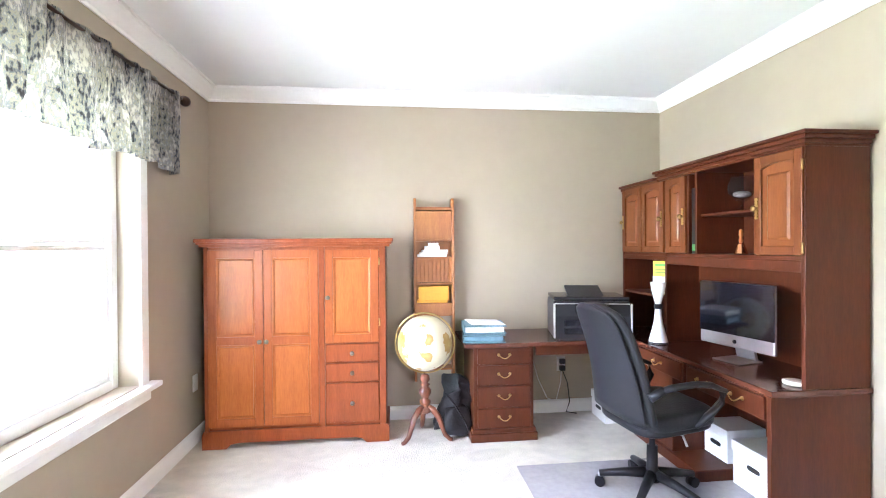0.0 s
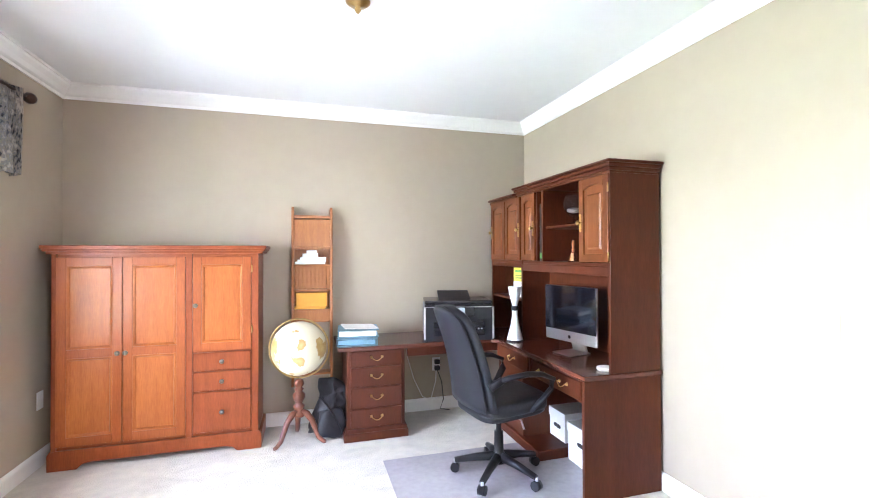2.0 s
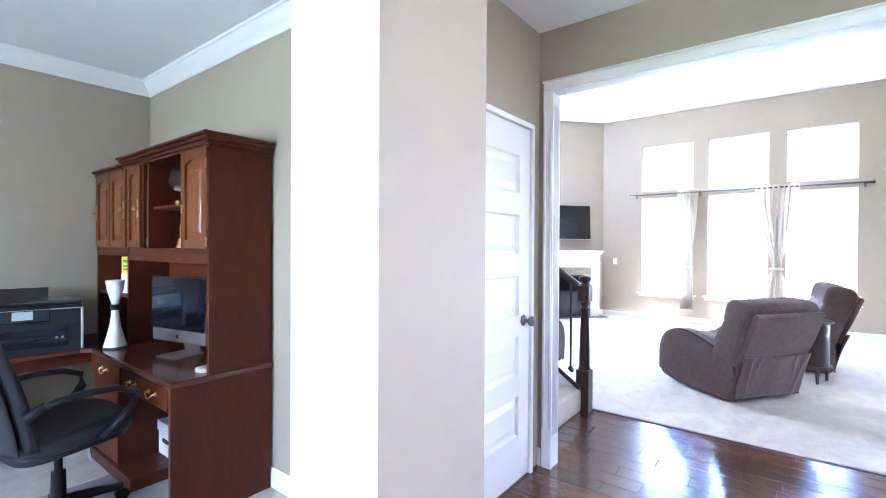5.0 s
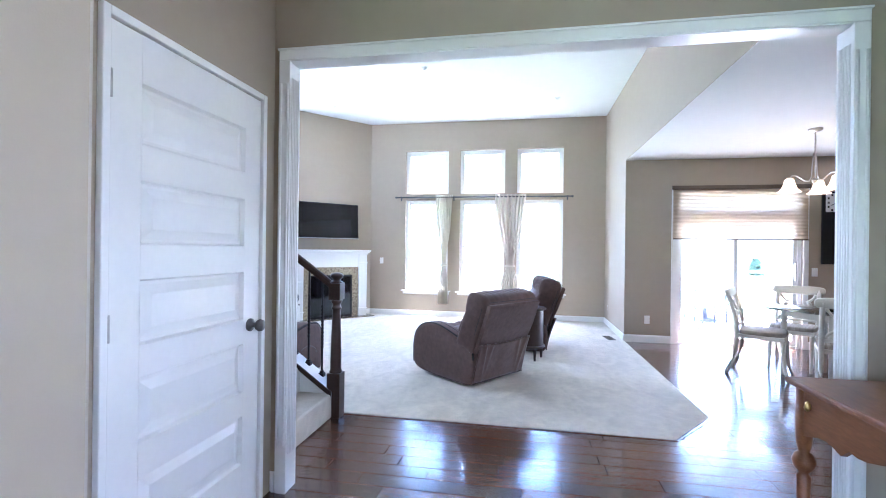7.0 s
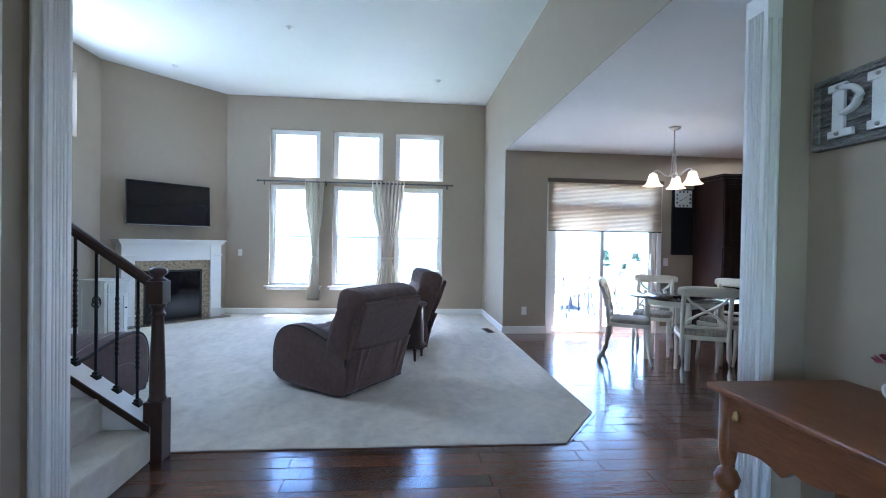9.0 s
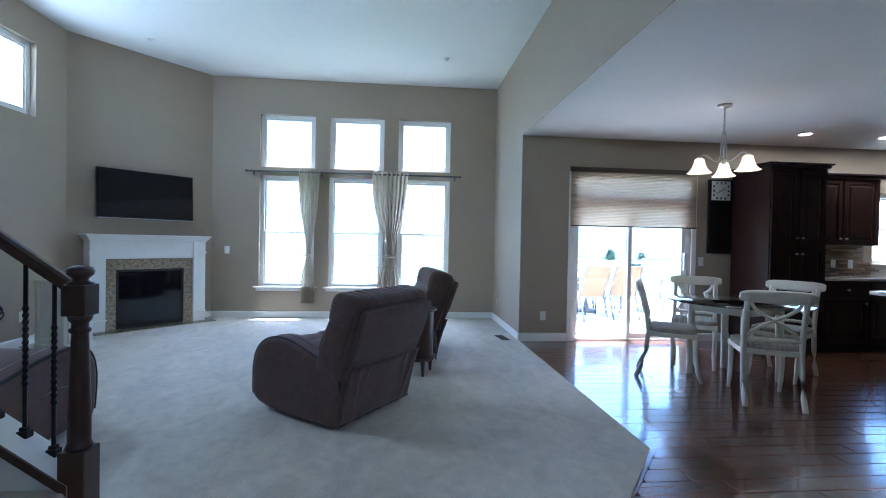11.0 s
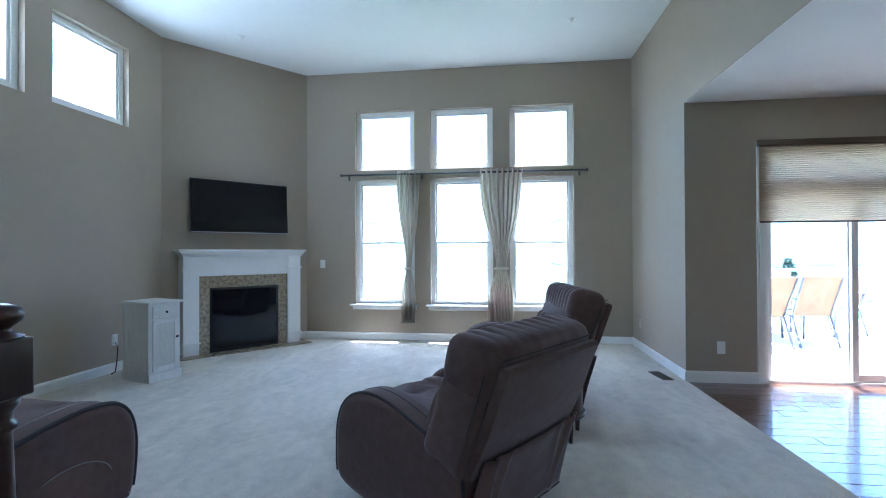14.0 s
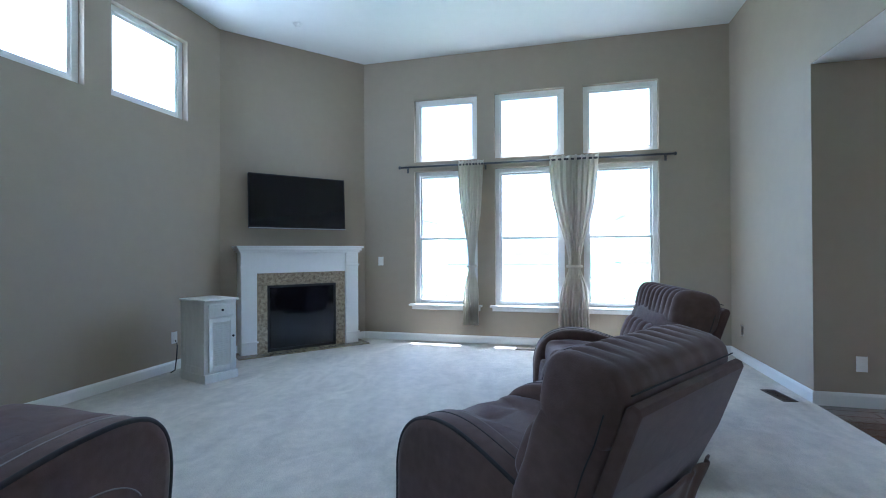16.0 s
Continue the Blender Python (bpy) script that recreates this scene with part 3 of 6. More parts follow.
            for q in range(2):
                tube([(6.585 + 0.0075 * math.cos(q * math.pi + s * 0.8), y + 0.0075 * math.sin(q * math.pi + s * 0.8), zb + 0.2 + (zt - zb - 0.4) * s / 48) for s in range(49)], 0.005, 5, bm)
            part("twist", bm, IRON, bal)
        k += 1


staircase()


def newel_post():
    p = thing("newel_post", "dark turned wooden newel post at the stair foot", "newel post", pose(6.53, 1.045, 0))
    part("plinth", boxes((-0.052, 0.052, -0.052, 0.052, 0, 0.34), bev=0.004), DARK_WOOD, p)
    part("turning", lathe([(0.047, 0.34), (0.05, 0.347), (0.046, 0.357), (0.041, 0.37), (0.042, 0.39), (0.041, 0.5), (0.036, 0.66), (0.031, 0.80), (0.030, 0.825), (0.039, 0.832), (0.040, 0.842), (0.031, 0.85), (0.031, 0.868), (0.041, 0.88), (0.046, 0.9)], 24), DARK_WOOD, p)
    part("block", boxes((-0.047, 0.047, -0.047, 0.047, 0.9, 1.03), bev=0.005), DARK_WOOD, p)
    part("finial", lathe([(0.047, 1.03), (0.05, 1.035), (0.03, 1.045), (0.028, 1.055), (0.046, 1.07), (0.05, 1.085), (0.042, 1.1), (0.02, 1.108), (0.0, 1.11)], 24), DARK_WOOD, p)


newel_post()


# ---- study furniture ----
def framed_panel(w, h, st=0.055, t=0.02, arch=0.0, rail=None, raised=True):
    """Door leaf in the x-z plane, front at y = 0, and its panels, as a bmesh and a list of them; arch lifts the panel's head."""
    rails = [(0, st), (h - st, h)] + ([(rail - st / 2, rail + st / 2)] if rail else [])
    fr = boxes((0, st, 0, t, 0, h), (w - st, w, 0, t, 0, h), bev=0.003)
    for a, b in rails:
        box(fr, st, w - st, 0, t, a, b, bev=0.002)
    if arch:
        n = 10
        top = [(st + (w - 2 * st) * i / n, h - st - arch * (1 - math.sin(math.pi * i / n))) for i in range(n + 1)]
        prism(top + [(w - st, h - st), (st, h - st)], 0, t, "y", fr)
    pn = []
    zs = sorted([st] + ([rail - st / 2, rail + st / 2] if rail else []) + [h - st])
    # each panel is one skin: a moulded edge that falls back to the field, or a field raised again
    steps = ((0, 0.012, 0), (0.03, 0.012, 1), (0.042, 0.004, 1)) if raised else ((0, 0.012, 0), (0.001, 0.003, 0), (0.006, 0.002, 0), (0.013, 0.006, 0), (0.018, 0.013, 0))
    for a, b in zip(zs[::2], zs[1::2]):
        bm, rings = bmesh.new(), []
        for inset, y, up in steps:
            lift = arch * up
            rings.append([bm.verts.new(p) for p in ((st + inset, y, a + inset), (w - st - inset, y, a + inset), (w - st - inset, y, b - inset - lift), (st + inset, y, b - inset - lift))])
        for p, q in zip(rings, rings[1:]):
            for k in range(4):
                bm.faces.new((p[k], p[(k + 1) % 4], q[(k + 1) % 4], q[k]))
        bm.faces.new(rings[-1])
        pn.append(bm)
    return fr, pn


def knob_bm(r=0.015):
    return lathe([(r * 0.5, 0), (r * 0.45, r * 0.9), (r, r * 1.2), (r * 1.05, r * 1.6), (r * 0.7, r * 2.0), (0, r * 2.1)], 16)


def leaf(name, parent, x, y, z, w, h, fm, pm, knob=None, kmat=NICKEL, label="", ry=0, **kw):
    fr, pn = framed_panel(w, h, **kw)
    d = part(name, fr, fm, parent, label, at=pose(x, y, z, 0, 0, ry))
    for p in pn:
        part("panel", p, pm, d)
    if knob:
        k = part("knob", knob_bm(), kmat, d, "round metal knob")
        k.matrix_basis = pose(knob[0], 0, knob[1], 90, 0, 0)
        if kmat == BRASS:
            plate = [(0.006 + 0.006 * abs(math.sin(q * 1.1)), 0.055 - 0.0055 * q) for q in range(21)]
            part("backplate", prism([(knob[0] + a, knob[1] + b) for a, b in plate] + [(knob[0] - a, knob[1] + b) for a, b in reversed(plate)], -0.004, -0.0005, "y"), BRASS, d, "scrolled brass backplate")
    return d


def armoire():
    a = thing("armoire", "cherry computer armoire with panelled doors and three drawers", "armoire", pose(0.735, 3.315, 0))
    W, D = 1.27, 0.385
    part("carcass", boxes((0.02, W - 0.02, 0.022, D, 0.12, 1.395), bev=0.003), CHERRY, a)
    part("base", prism([(0, 0.0), (0.16, 0.0), (0.19, 0.03), (0.24, 0.04), (W - 0.24, 0.04), (W - 0.19, 0.03), (W - 0.16, 0.0), (W, 0.0), (W, 0.10), (W - 0.012, 0.125), (0.012, 0.125), (0, 0.10)], 0.0, 0.03, "y"), CHERRY, a)
    part("base_side", boxes((0.0, 0.022, 0.03, D, 0, 0.115), bev=0.004), CHERRY, a)
    part("base_side", boxes((W - 0.022, W, 0.03, D, 0, 0.115), bev=0.004), CHERRY, a)
    part("cornice", boxes((-0.01, W + 0.01, -0.005, D, 1.385, 1.405), (-0.025, W + 0.025, -0.02, D, 1.403, 1.42), (-0.034, W + 0.034, -0.03, D, 1.418, 1.443), bev=0.005), CHERRY, a)
    for f0, f1 in ((0.02, 0.045), (0.785, 0.825), (W - 0.065, W - 0.02)):
        part("face_stile", boxes((f0, f1, 0.0, 0.022, 0.125, 1.39), bev=0.002), CHERRY, a)
    dz, dh = 0.15, 1.215
    leaf("door", a, 0.045, -0.002, dz, 0.365, dh, CHERRY_DOOR, CHERRY_LIGHT, (0.345, 0.585), PEWTER, rail=0.59, label="tall cherry panel door", raised=False)
    leaf("door", a, 0.414, -0.002, dz, 0.369, dh, CHERRY_DOOR, CHERRY_LIGHT, (0.022, 0.585), PEWTER, rail=0.59, label="tall cherry panel door", raised=False)
    leaf("door", a, 0.828, -0.002, 0.71, 0.373, 0.655, CHERRY_DOOR, CHERRY_LIGHT, (0.022, 0.32), PEWTER, label="short cherry panel door", raised=False)
    for z0, z1 in ((0.575, 0.70), (0.435, 0.565), (0.15, 0.425)):
        dr = part("drawer_front", boxes((0.828, 1.201, -0.004, 0.02, z0, z1), bev=0.006), CHERRY, a)
        k = part("knob", knob_bm(), PEWTER, dr, "round metal knob")
        k.matrix_basis = pose(1.015, -0.003, (z0 + z1) / 2, 90, 0, 0)
    for z in (0.85, 1.28):
        part("hinge", tube([(1.207, -0.005, z - 0.025), (1.207, -0.005, z + 0.025)], 0.005, 8), BRASS, a, "brass hinge")


armoire()


def bail_pull(parent, x, y, z, rz=0, s=1.0):
    bm = bmesh.new()
    tube([(-0.04 * s + 0.08 * s * i / 12, -0.018 - 0.006 * math.sin(math.pi * i / 12), -0.022 * s * math.sin(math.pi * i / 12)) for i in range(13)], 0.0035, 6, bm)
    for q in (-0.04 * s, 0.04 * s):
        lathe([(0.011, 0), (0.011, 0.003), (0.006, 0.006), (0.004, 0.02)], 12, bm=bm, m=pose(q, 0, 0, 90, 0, 0))
    return part("bail_pull", bm, BRASS, parent, "brass bail pull", at=pose(x, y, z, 0, 0, rz))


def wall_rack():
    r = thing("wall_rack", "golden oak ladder rack with three slanted bins", "wall rack", pose(2.2, 3.60, 0))
    W, D = 0.318, 0.118
    for x in (0.0, W - 0.02):
        o = [(0.0, 0.33), (D, 0.30), (D, 1.76), (0.03, 1.76), (0.01, 1.73), (0.01, 1.68), (0.0, 1.66)]
        part("side", prism(o, x, x + 0.02, "x", bev=0.003), OAK, r)
    part("back_panel", boxes((0.02, W - 0.02, D - 0.012, D, 0.82, 1.70), bev=0.001), OAK, r)
    bm = bmesh.new()
    for i in range(9):
        box(bm, 0.024 + i * 0.031, 0.05 + i * 0.031, 0.012, 0.02, 1.10, 1.29, bev=0.002, seg=1)
    part("beadboard", bm, OAK, r)
    part("front_panel", boxes((0.02, W - 0.02, 0.012, 0.022, 1.44, 1.66), bev=0.003), OAK, r)
    part("front_panel", boxes((0.02, W - 0.02, 0.012, 0.022, 0.84, 0.935), bev=0.003), OAK, r)
    for z in (1.675, 1.43, 1.29, 1.09, 0.93, 0.42):
        part("shelf", boxes((0.02, W - 0.02, 0.01, D, z - 0.008, z + 0.008), bev=0.002), OAK, r)
    return r


wall_rack()
PAPER = mat("white_paper", (0.78, 0.77, 0.74), 0.7, var=0.03)
ENVELOPE = mat("amber_envelope", (0.72, 0.34, 0.03), 0.6, var=0.08)


def papers(name, label, x, y, z, sizes, material):
    p = thing(name, label, "papers", pose(x, y, z))
    q = 0.0
    for i, (w, d, h) in enumerate(sizes):
        part("sheet", boxes((-w / 2, w / 2, -d / 2, d / 2, q, q + h), bev=0.002), material, p, at=pose(0.01 * (i % 3 - 1), 0, 0, 0, 0, (i * 37) % 11 - 5))
        q += h
    return p


papers("letter_pile", "white letters piled in the oak rack", 2.355, 3.655, 1.3, [(0.23, 0.08, 0.02), (0.22, 0.08, 0.016), (0.2, 0.08, 0.02), (0.12, 0.06, 0.03), (0.08, 0.05, 0.025)], PAPER)
papers("envelope_stack", "amber envelopes over white ones in the oak rack", 2.355, 3.655, 0.94, [(0.24, 0.08, 0.02), (0.235, 0.075, 0.11)], ENVELOPE)


def floor_globe():
    g = thing("floor_globe", "ivory floor globe on a turned wooden tripod stand", "globe", pose(2.262, 3.325, 0))
    wood = mat("turned_walnut_red", (0.13, 0.034, 0.012), 0.35, scale=4, stretch=(5, 5, 1), var=0.25, coat=0.3)
    part("pillar", lathe([(0.034, 0.19), (0.05, 0.2), (0.05, 0.225), (0.026, 0.238), (0.04, 0.26), (0.04, 0.275), (0.022, 0.29), (0.03, 0.305), (0.044, 0.33), (0.044, 0.355), (0.022, 0.38), (0.036, 0.392), (0.02, 0.405), (0.036, 0.425), (0.03, 0.455), (0.012, 0.468)], 24), wood, g)
    for k in range(3):
        a = radians(215 + 120 * k)
        c, s = math.cos(a), math.sin(a)
        pts = [(c * r, s * r, z) for r, z in ((0.025, 0.225), (0.06, 0.215), (0.1, 0.17), (0.125, 0.11), (0.15, 0.05), (0.185, 0.022), (0.205, 0.02))]
        part("leg", tube(pts, 0.026, 10, r1=0.013), wood, g)
    land = mat("globe_map", (0.66, 0.60, 0.44), 0.4, scale=7, col2=(0.66, 0.60, 0.44))
    nt = land.node_tree
    b = nt.nodes["Principled BSDF"]
    co, n, rp = nt.nodes.new("ShaderNodeTexCoord"), nt.nodes.new("ShaderNodeTexNoise"), nt.nodes.new("ShaderNodeValToRGB")
    n.inputs["Scale"].default_value, n.inputs["Detail"].default_value = 6.5, 9
    e = rp.color_ramp.elements
    e[0].position, e[0].color = 0.52, (0.66, 0.60, 0.43, 1)
    e[1].position, e[1].color = 0.535, (0.42, 0.24, 0.06, 1)
    x = e.new(0.62)
    x.color = (0.52, 0.36, 0.12, 1)
    nt.links.new(co.outputs["Object"], n.inputs["Vector"])
    nt.links.new(n.outputs[0], rp.inputs[0])
    nt.links.new(rp.outputs[0], b.inputs["Base Color"])
    R = 0.195
    ball = part("ball", lathe([(R * math.cos(radians(t)), R * math.sin(radians(t))) for t in range(-90, 91, 6)], 48), land, g, "ivory map sphere", at=pose(0, 0, 0.69, 18, 10, 40))
    ring = [(0.215 * math.cos(radians(t)), 0, 0.215 * math.sin(radians(t))) for t in range(-90, 271, 8)]
    part("meridian", tube(ring, 0.006, 8), BRASS, g, "brass meridian ring", at=pose(0, 0, 0.69, 0, 0, -12))


floor_globe()


def pillow(a, b, c, e1=0.35, e2=0.35, nu=40, nv=20, lobes=0, amp=0.0, axis="x", crease=0.0):
    """Puffy rounded block of half sizes a, b, c; lobes: soft ribs across its width."""
    bm = bmesh.new()
    def pw(v, e):
        return math.copysign(abs(v) ** e, v)
    rings = []
    for j in range(1, nv):
        v = -math.pi / 2 + math.pi * j / nv
        ring = []
        for i in range(nu):
            u = 2 * math.pi * i / nu
            p = Vector((a * pw(math.cos(v), e1) * pw(math.cos(u), e2), b * pw(math.cos(v), e1) * pw(math.sin(u), e2), c * pw(math.sin(v), e1)))
            if lobes:
                q = p.x / a
                k = 1 - amp * (0.5 + 0.5 * math.cos(math.pi * (q + 1) * lobes)) ** 3
                p = Vector((p.x, p.y * (k if p.y > 0 else 1), p.z * (k if p.z > 0 else 1)))
            p += crease * Vector((noise.noise(p * 9), noise.noise(p * 9 + Vector((5, 0, 0))), noise.noise(p * 9 + Vector((0, 7, 0)))))
            ring.append(bm.verts.new(p))
        rings.append(ring)
    for r, s in zip(rings, rings[1:]):
        for i in range(nu):
            bm.faces.new((r[i], r[(i + 1) % nu], s[(i + 1) % nu], s[i]))
    bm.faces.new(rings[0][::-1])
    bm.faces.new(rings[-1])
    for f in bm.faces:
        f.smooth = True
    return bm


def backpack():
    b = thing("backpack", "slumped black nylon backpack on the carpet", "backpack", pose(2.48, 3.40, 0, 0, 0, 15))
    nylon = mat("black_nylon", (0.012, 0.012, 0.014), 0.5, var=0.3, scale=20, bump=0.6, bscale=18)
    part("bag", pillow(0.13, 0.1, 0.19, 0.55, 0.6, crease=0.075), nylon, b, at=pose(0.03, 0.03, 0.185, -14, 30, 0))
    part("pocket", pillow(0.1, 0.05, 0.1, 0.5, 0.5, crease=0.03), nylon, b, at=pose(-0.01, -0.085, 0.12, -10, 8, 0))
    part("strap", tube([(-0.09, -0.06, 0.32), (-0.05, -0.14, 0.26), (0.02, -0.15, 0.14), (0.06, -0.15, 0.04), (0.13, -0.17, 0.015)], 0.014, 8, flat=0.35), nylon, b)
    part("strap", tube([(0.08, -0.05, 0.33), (0.12, -0.12, 0.2), (0.1, -0.14, 0.06), (0.17, -0.12, 0.015)], 0.012, 8, flat=0.35), nylon, b)


backpack()


def desk():
    d = thing("corner_desk", "L-shaped mahogany desk with drawer pedestals and brass pulls", "desk", pose(0, 0, 0))
    top = [(2.53, 3.165), (3.72, 3.165), (3.765, 3.12), (3.765, 1.975), (4.285, 1.975), (4.285, 3.70), (2.53, 3.70)]
    part("desk_top", prism(top, 0.672, 0.702, "z", bev=0.007), DESK_TOP, d)
    part("apron", boxes((3.05, 3.85, 3.215, 3.235, 0.60, 0.672), (3.85, 3.81, 2.05, 3.235, 0.655, 0.672), bev=0.002), MAHOGANY, d)
    ped = part("pedestal", boxes((2.60, 3.03, 3.222, 3.69, 0.085, 0.672), bev=0.003), MAHOGANY, d)
    part("plinth", boxes((2.575, 3.055, 3.2, 3.69, 0, 0.06), (2.585, 3.045, 3.21, 3.69, 0.058, 0.09), bev=0.006), MAHOGANY, d)
    for z0, z1 in ((0.548, 0.66), (0.40, 0.538), (0.243, 0.39), (0.10, 0.233)):
        dr = part("drawer_front", boxes((2.625, 3.005, 3.208, 3.226, z0, z1), bev=0.005), MAHOGANY, ped)
        bail_pull(dr, 2.815, 3.208, (z0 + z1) / 2 + 0.01)
    part("end_panel", boxes((3.77, 4.285, 1.985, 2.01, 0, 0.672), bev=0.003), MAHOGANY, d)
    part("back_board", boxes((4.262, 4.282, 2.01, 3.2, 0.12, 0.672)), MAHOGANY, d)
    fr = part("drawer_rail", boxes((3.785, 4.25, 2.01, 2.62, 0.545, 0.672), (3.785, 4.25, 2.64, 3.2, 0.545, 0.672), bev=0.002), MAHOGANY, d)
    for y0, y1 in ((2.03, 2.60), (2.66, 3.14)):
        dr = part("drawer_front", boxes((3.772, 3.788, y0, y1, 0.553, 0.66), bev=0.004), MAHOGANY, fr)
        for f in ((0.5,) if y0 > 2.5 else (0.3, 0.75)):
            bail_pull(dr, 3.772, y0 + (y1 - y0) * f, 0.613, -90)
    low = part("lower_unit", boxes((3.80, 4.25, 2.78, 3.2, 0.06, 0.545), bev=0.003), MAHOGANY, d)
    part("plinth", boxes((3.78, 4.26, 2.52, 3.22, 0, 0.07), bev=0.006), MAHOGANY, d)
    return d


desk()


def hutch():
    h = thing("desk_hutch", "mahogany hutch with arched doors and open shelves on the desk", "hutch", pose(0, 0, 0.702))
    X0, X1, Y0, Y1 = 3.945, 4.283, 1.985, 3.68
    zb, zt = 0.60, 1.135
    part("end_panel", boxes((X0, X1, Y0, Y0 + 0.022, 0, zt), bev=0.002), MAHOGANY, h)
    part("divider", boxes((X0, X1, 3.065, 3.087, 0, zt), bev=0.002), MAHOGANY, h)
    part("end_panel", boxes((X0, X1, Y1 - 0.022, Y1, 0, zt), bev=0.002), MAHOGANY, h)
    part("back_panel", boxes((X1 - 0.012, X1, Y0 + 0.022, Y1 - 0.022, 0, zt)), MAHOGANY, h)
    part("bottom_shelf", boxes((X0 + 0.004, X1 - 0.012, Y0 + 0.022, 3.065, zb, zb + 0.022), (X0 + 0.004, X1 - 0.012, 3.087, Y1 - 0.022, zb, zb + 0.022), bev=0.002), MAHOGANY, h)
    part("valance", boxes((X0, X0 + 0.02, Y0 + 0.022, 3.065, 0.545, zb), (X0, X0 + 0.02, 3.087, Y1 - 0.022, 0.57, zb), bev=0.003), MAHOGANY, h)
    part("cubby_shelf", boxes((X0 + 0.01, X1 - 0.012, 3.087, Y1 - 0.022, 0.297, 0.315), bev=0.002), MAHOGANY, h)
    part("inner_back", boxes((X1 - 0.1, X1 - 0.085, 2.01, 3.06, 0.42, zb)), MAHOGANY, h)
    part("top_board", boxes((X0, X1, Y0, Y1, zt, zt + 0.02)), MAHOGANY, h)
    bm = boxes((X0 - 0.012, X1, Y0 - 0.012, 3.16, zt + 0.012, zt + 0.035), (X0 - 0.025, X1, Y0 - 0.025, 3.17, zt + 0.033, zt + 0.055), (X0 - 0.04, X1, Y0 - 0.04, 3.18, zt + 0.053, zt + 0.07), bev=0.005)
    part("cornice", bm, MAHOGANY, h)
    bm = boxes((X0 - 0.012, X1, 3.16, Y1 + 0.01, zt - 0.015, zt + 0.012), (X0 - 0.03, X1, 3.18, Y1 + 0.012, zt + 0.01, zt + 0.03), bev=0.005)
    part("cornice", bm, MAHOGANY, h)
    for y in (2.26, 2.75, 2.83):
        part("partition", boxes((X0 + 0.004, X1 - 0.012, y, y + 0.018, zb + 0.022, zt), bev=0.001), MAHOGANY, h)
    part("shelf", boxes((X0 + 0.03, X1 - 0.012, 2.278, 2.75, 0.855, 0.872), bev=0.002), MAHOGANY, h)
    # doors face the room, towards -x
    for y1, w, kx in ((2.275, 0.285, 0.02), (3.06, 0.21, 0.19), (3.37, 0.28, 0.26), (3.665, 0.285, 0.02)):
        leaf("door", h, X0 - 0.012, y1, zb + 0.025, w, zt - zb - 0.03, HUTCH_FRAME, HUTCH_PANEL, (kx, 0.24), BRASS, "honey cherry arched panel door", ry=-90, arch=0.022, st=0.045)
    for z in (0.66, 1.05):
        part("hinge", tube([(X0 - 0.014, Y0 + 0.002, z - 0.025), (X0 - 0.014, Y0 + 0.002, z + 0.025)], 0.005, 8), BRASS, h, "brass hinge")
    return h


hutch()

# clutter on and round the desk
def binder_stack():
    b = thing("binder_stack", "pale blue binders stacked on the desk", "binders", pose(2.69, 3.33, 0.703, 0, 0, -8))
    blue = mat("pale_blue_vinyl", (0.11, 0.215, 0.275), 0.45, var=0.1)
    for i in range(2):
        z = i * 0.062
        c = part("binder", boxes((-0.15, 0.15, -0.13, 0.13, z, z + 0.006), (-0.15, 0.15, -0.13, 0.13, z + 0.05, z + 0.056), (-0.15, -0.144, -0.13, 0.13, z, z + 0.056), bev=0.002), blue, b, at=pose(0, 0, 0, 0, 0, 4 * i))
        part("pages", boxes((-0.14, 0.13, -0.115, 0.12, z + 0.008, z + 0.042)), blue if i == 0 else PAPER, c, "white pages")
    part("loose_sheets", boxes((-0.12, 0.13, -0.11, 0.12, 0.121, 0.127), bev=0.001), PAPER, b, at=pose(0, 0, 0, 0, 3, 12))


binder_stack()


def printer():
    p = thing("printer", "black all-in-one inkjet printer with its paper tray up", "printer", pose(3.50, 3.38, 0.703, 0, 0, -12))
    part("body", prism([(-0.2, 0.0), (0.2, 0.0), (0.2, 0.25), (0.15, 0.275), (-0.16, 0.275), (-0.2, 0.17)], -0.27, 0.27, "x", bev=0.008), BLACK_PLASTIC, p)
    gloss = mat("glossy_black_plastic", (0.01, 0.01, 0.012), 0.12, var=0.05)
    part("scanner_lid", boxes((-0.268, 0.268, -0.16, 0.19, 0.276, 0.305), bev=0.01), gloss, p)
    part("feeder_tray", prism([(-0.1, 0.0), (0.1, 0.0), (0.11, 0.012), (-0.11, 0.012)], -0.13, 0.13, "x"), BLACK_PLASTIC, p, at=pose(-0.02, 0.03, 0.32, 18, 0, 0))
    pan = part("control_panel", boxes((-0.12, 0.12, -0.008, 0.004, -0.04, 0.04), bev=0.003), gloss, p, at=pose(0.0, -0.185, 0.225, -20, 0, 0))
    part("display", boxes((-0.045, 0.045, -0.011, -0.007, -0.025, 0.025)), mat("pale_display", (0.32, 0.38, 0.42), 0.2), pan, "pale display")
    part("chrome_line", boxes((-0.262, 0.262, -0.182, -0.17, 0.254, 0.26), bev=0.002), ALU, p, "thin silver line")
    part("card_slots", boxes((0.14, 0.19, -0.206, -0.2, 0.13, 0.16), bev=0.002), gloss, p)
    for z in (0.04, 0.1):
        part("paper_drawer", boxes((-0.2, 0.2, -0.212, -0.19, z, z + 0.045), bev=0.004), gloss, p)
    for q in (-0.276, 0.262):
        part("chrome_edge", boxes((q, q + 0.014, -0.204, -0.19, 0.01, 0.26), bev=0.003), ALU, p, "silver trim strip")
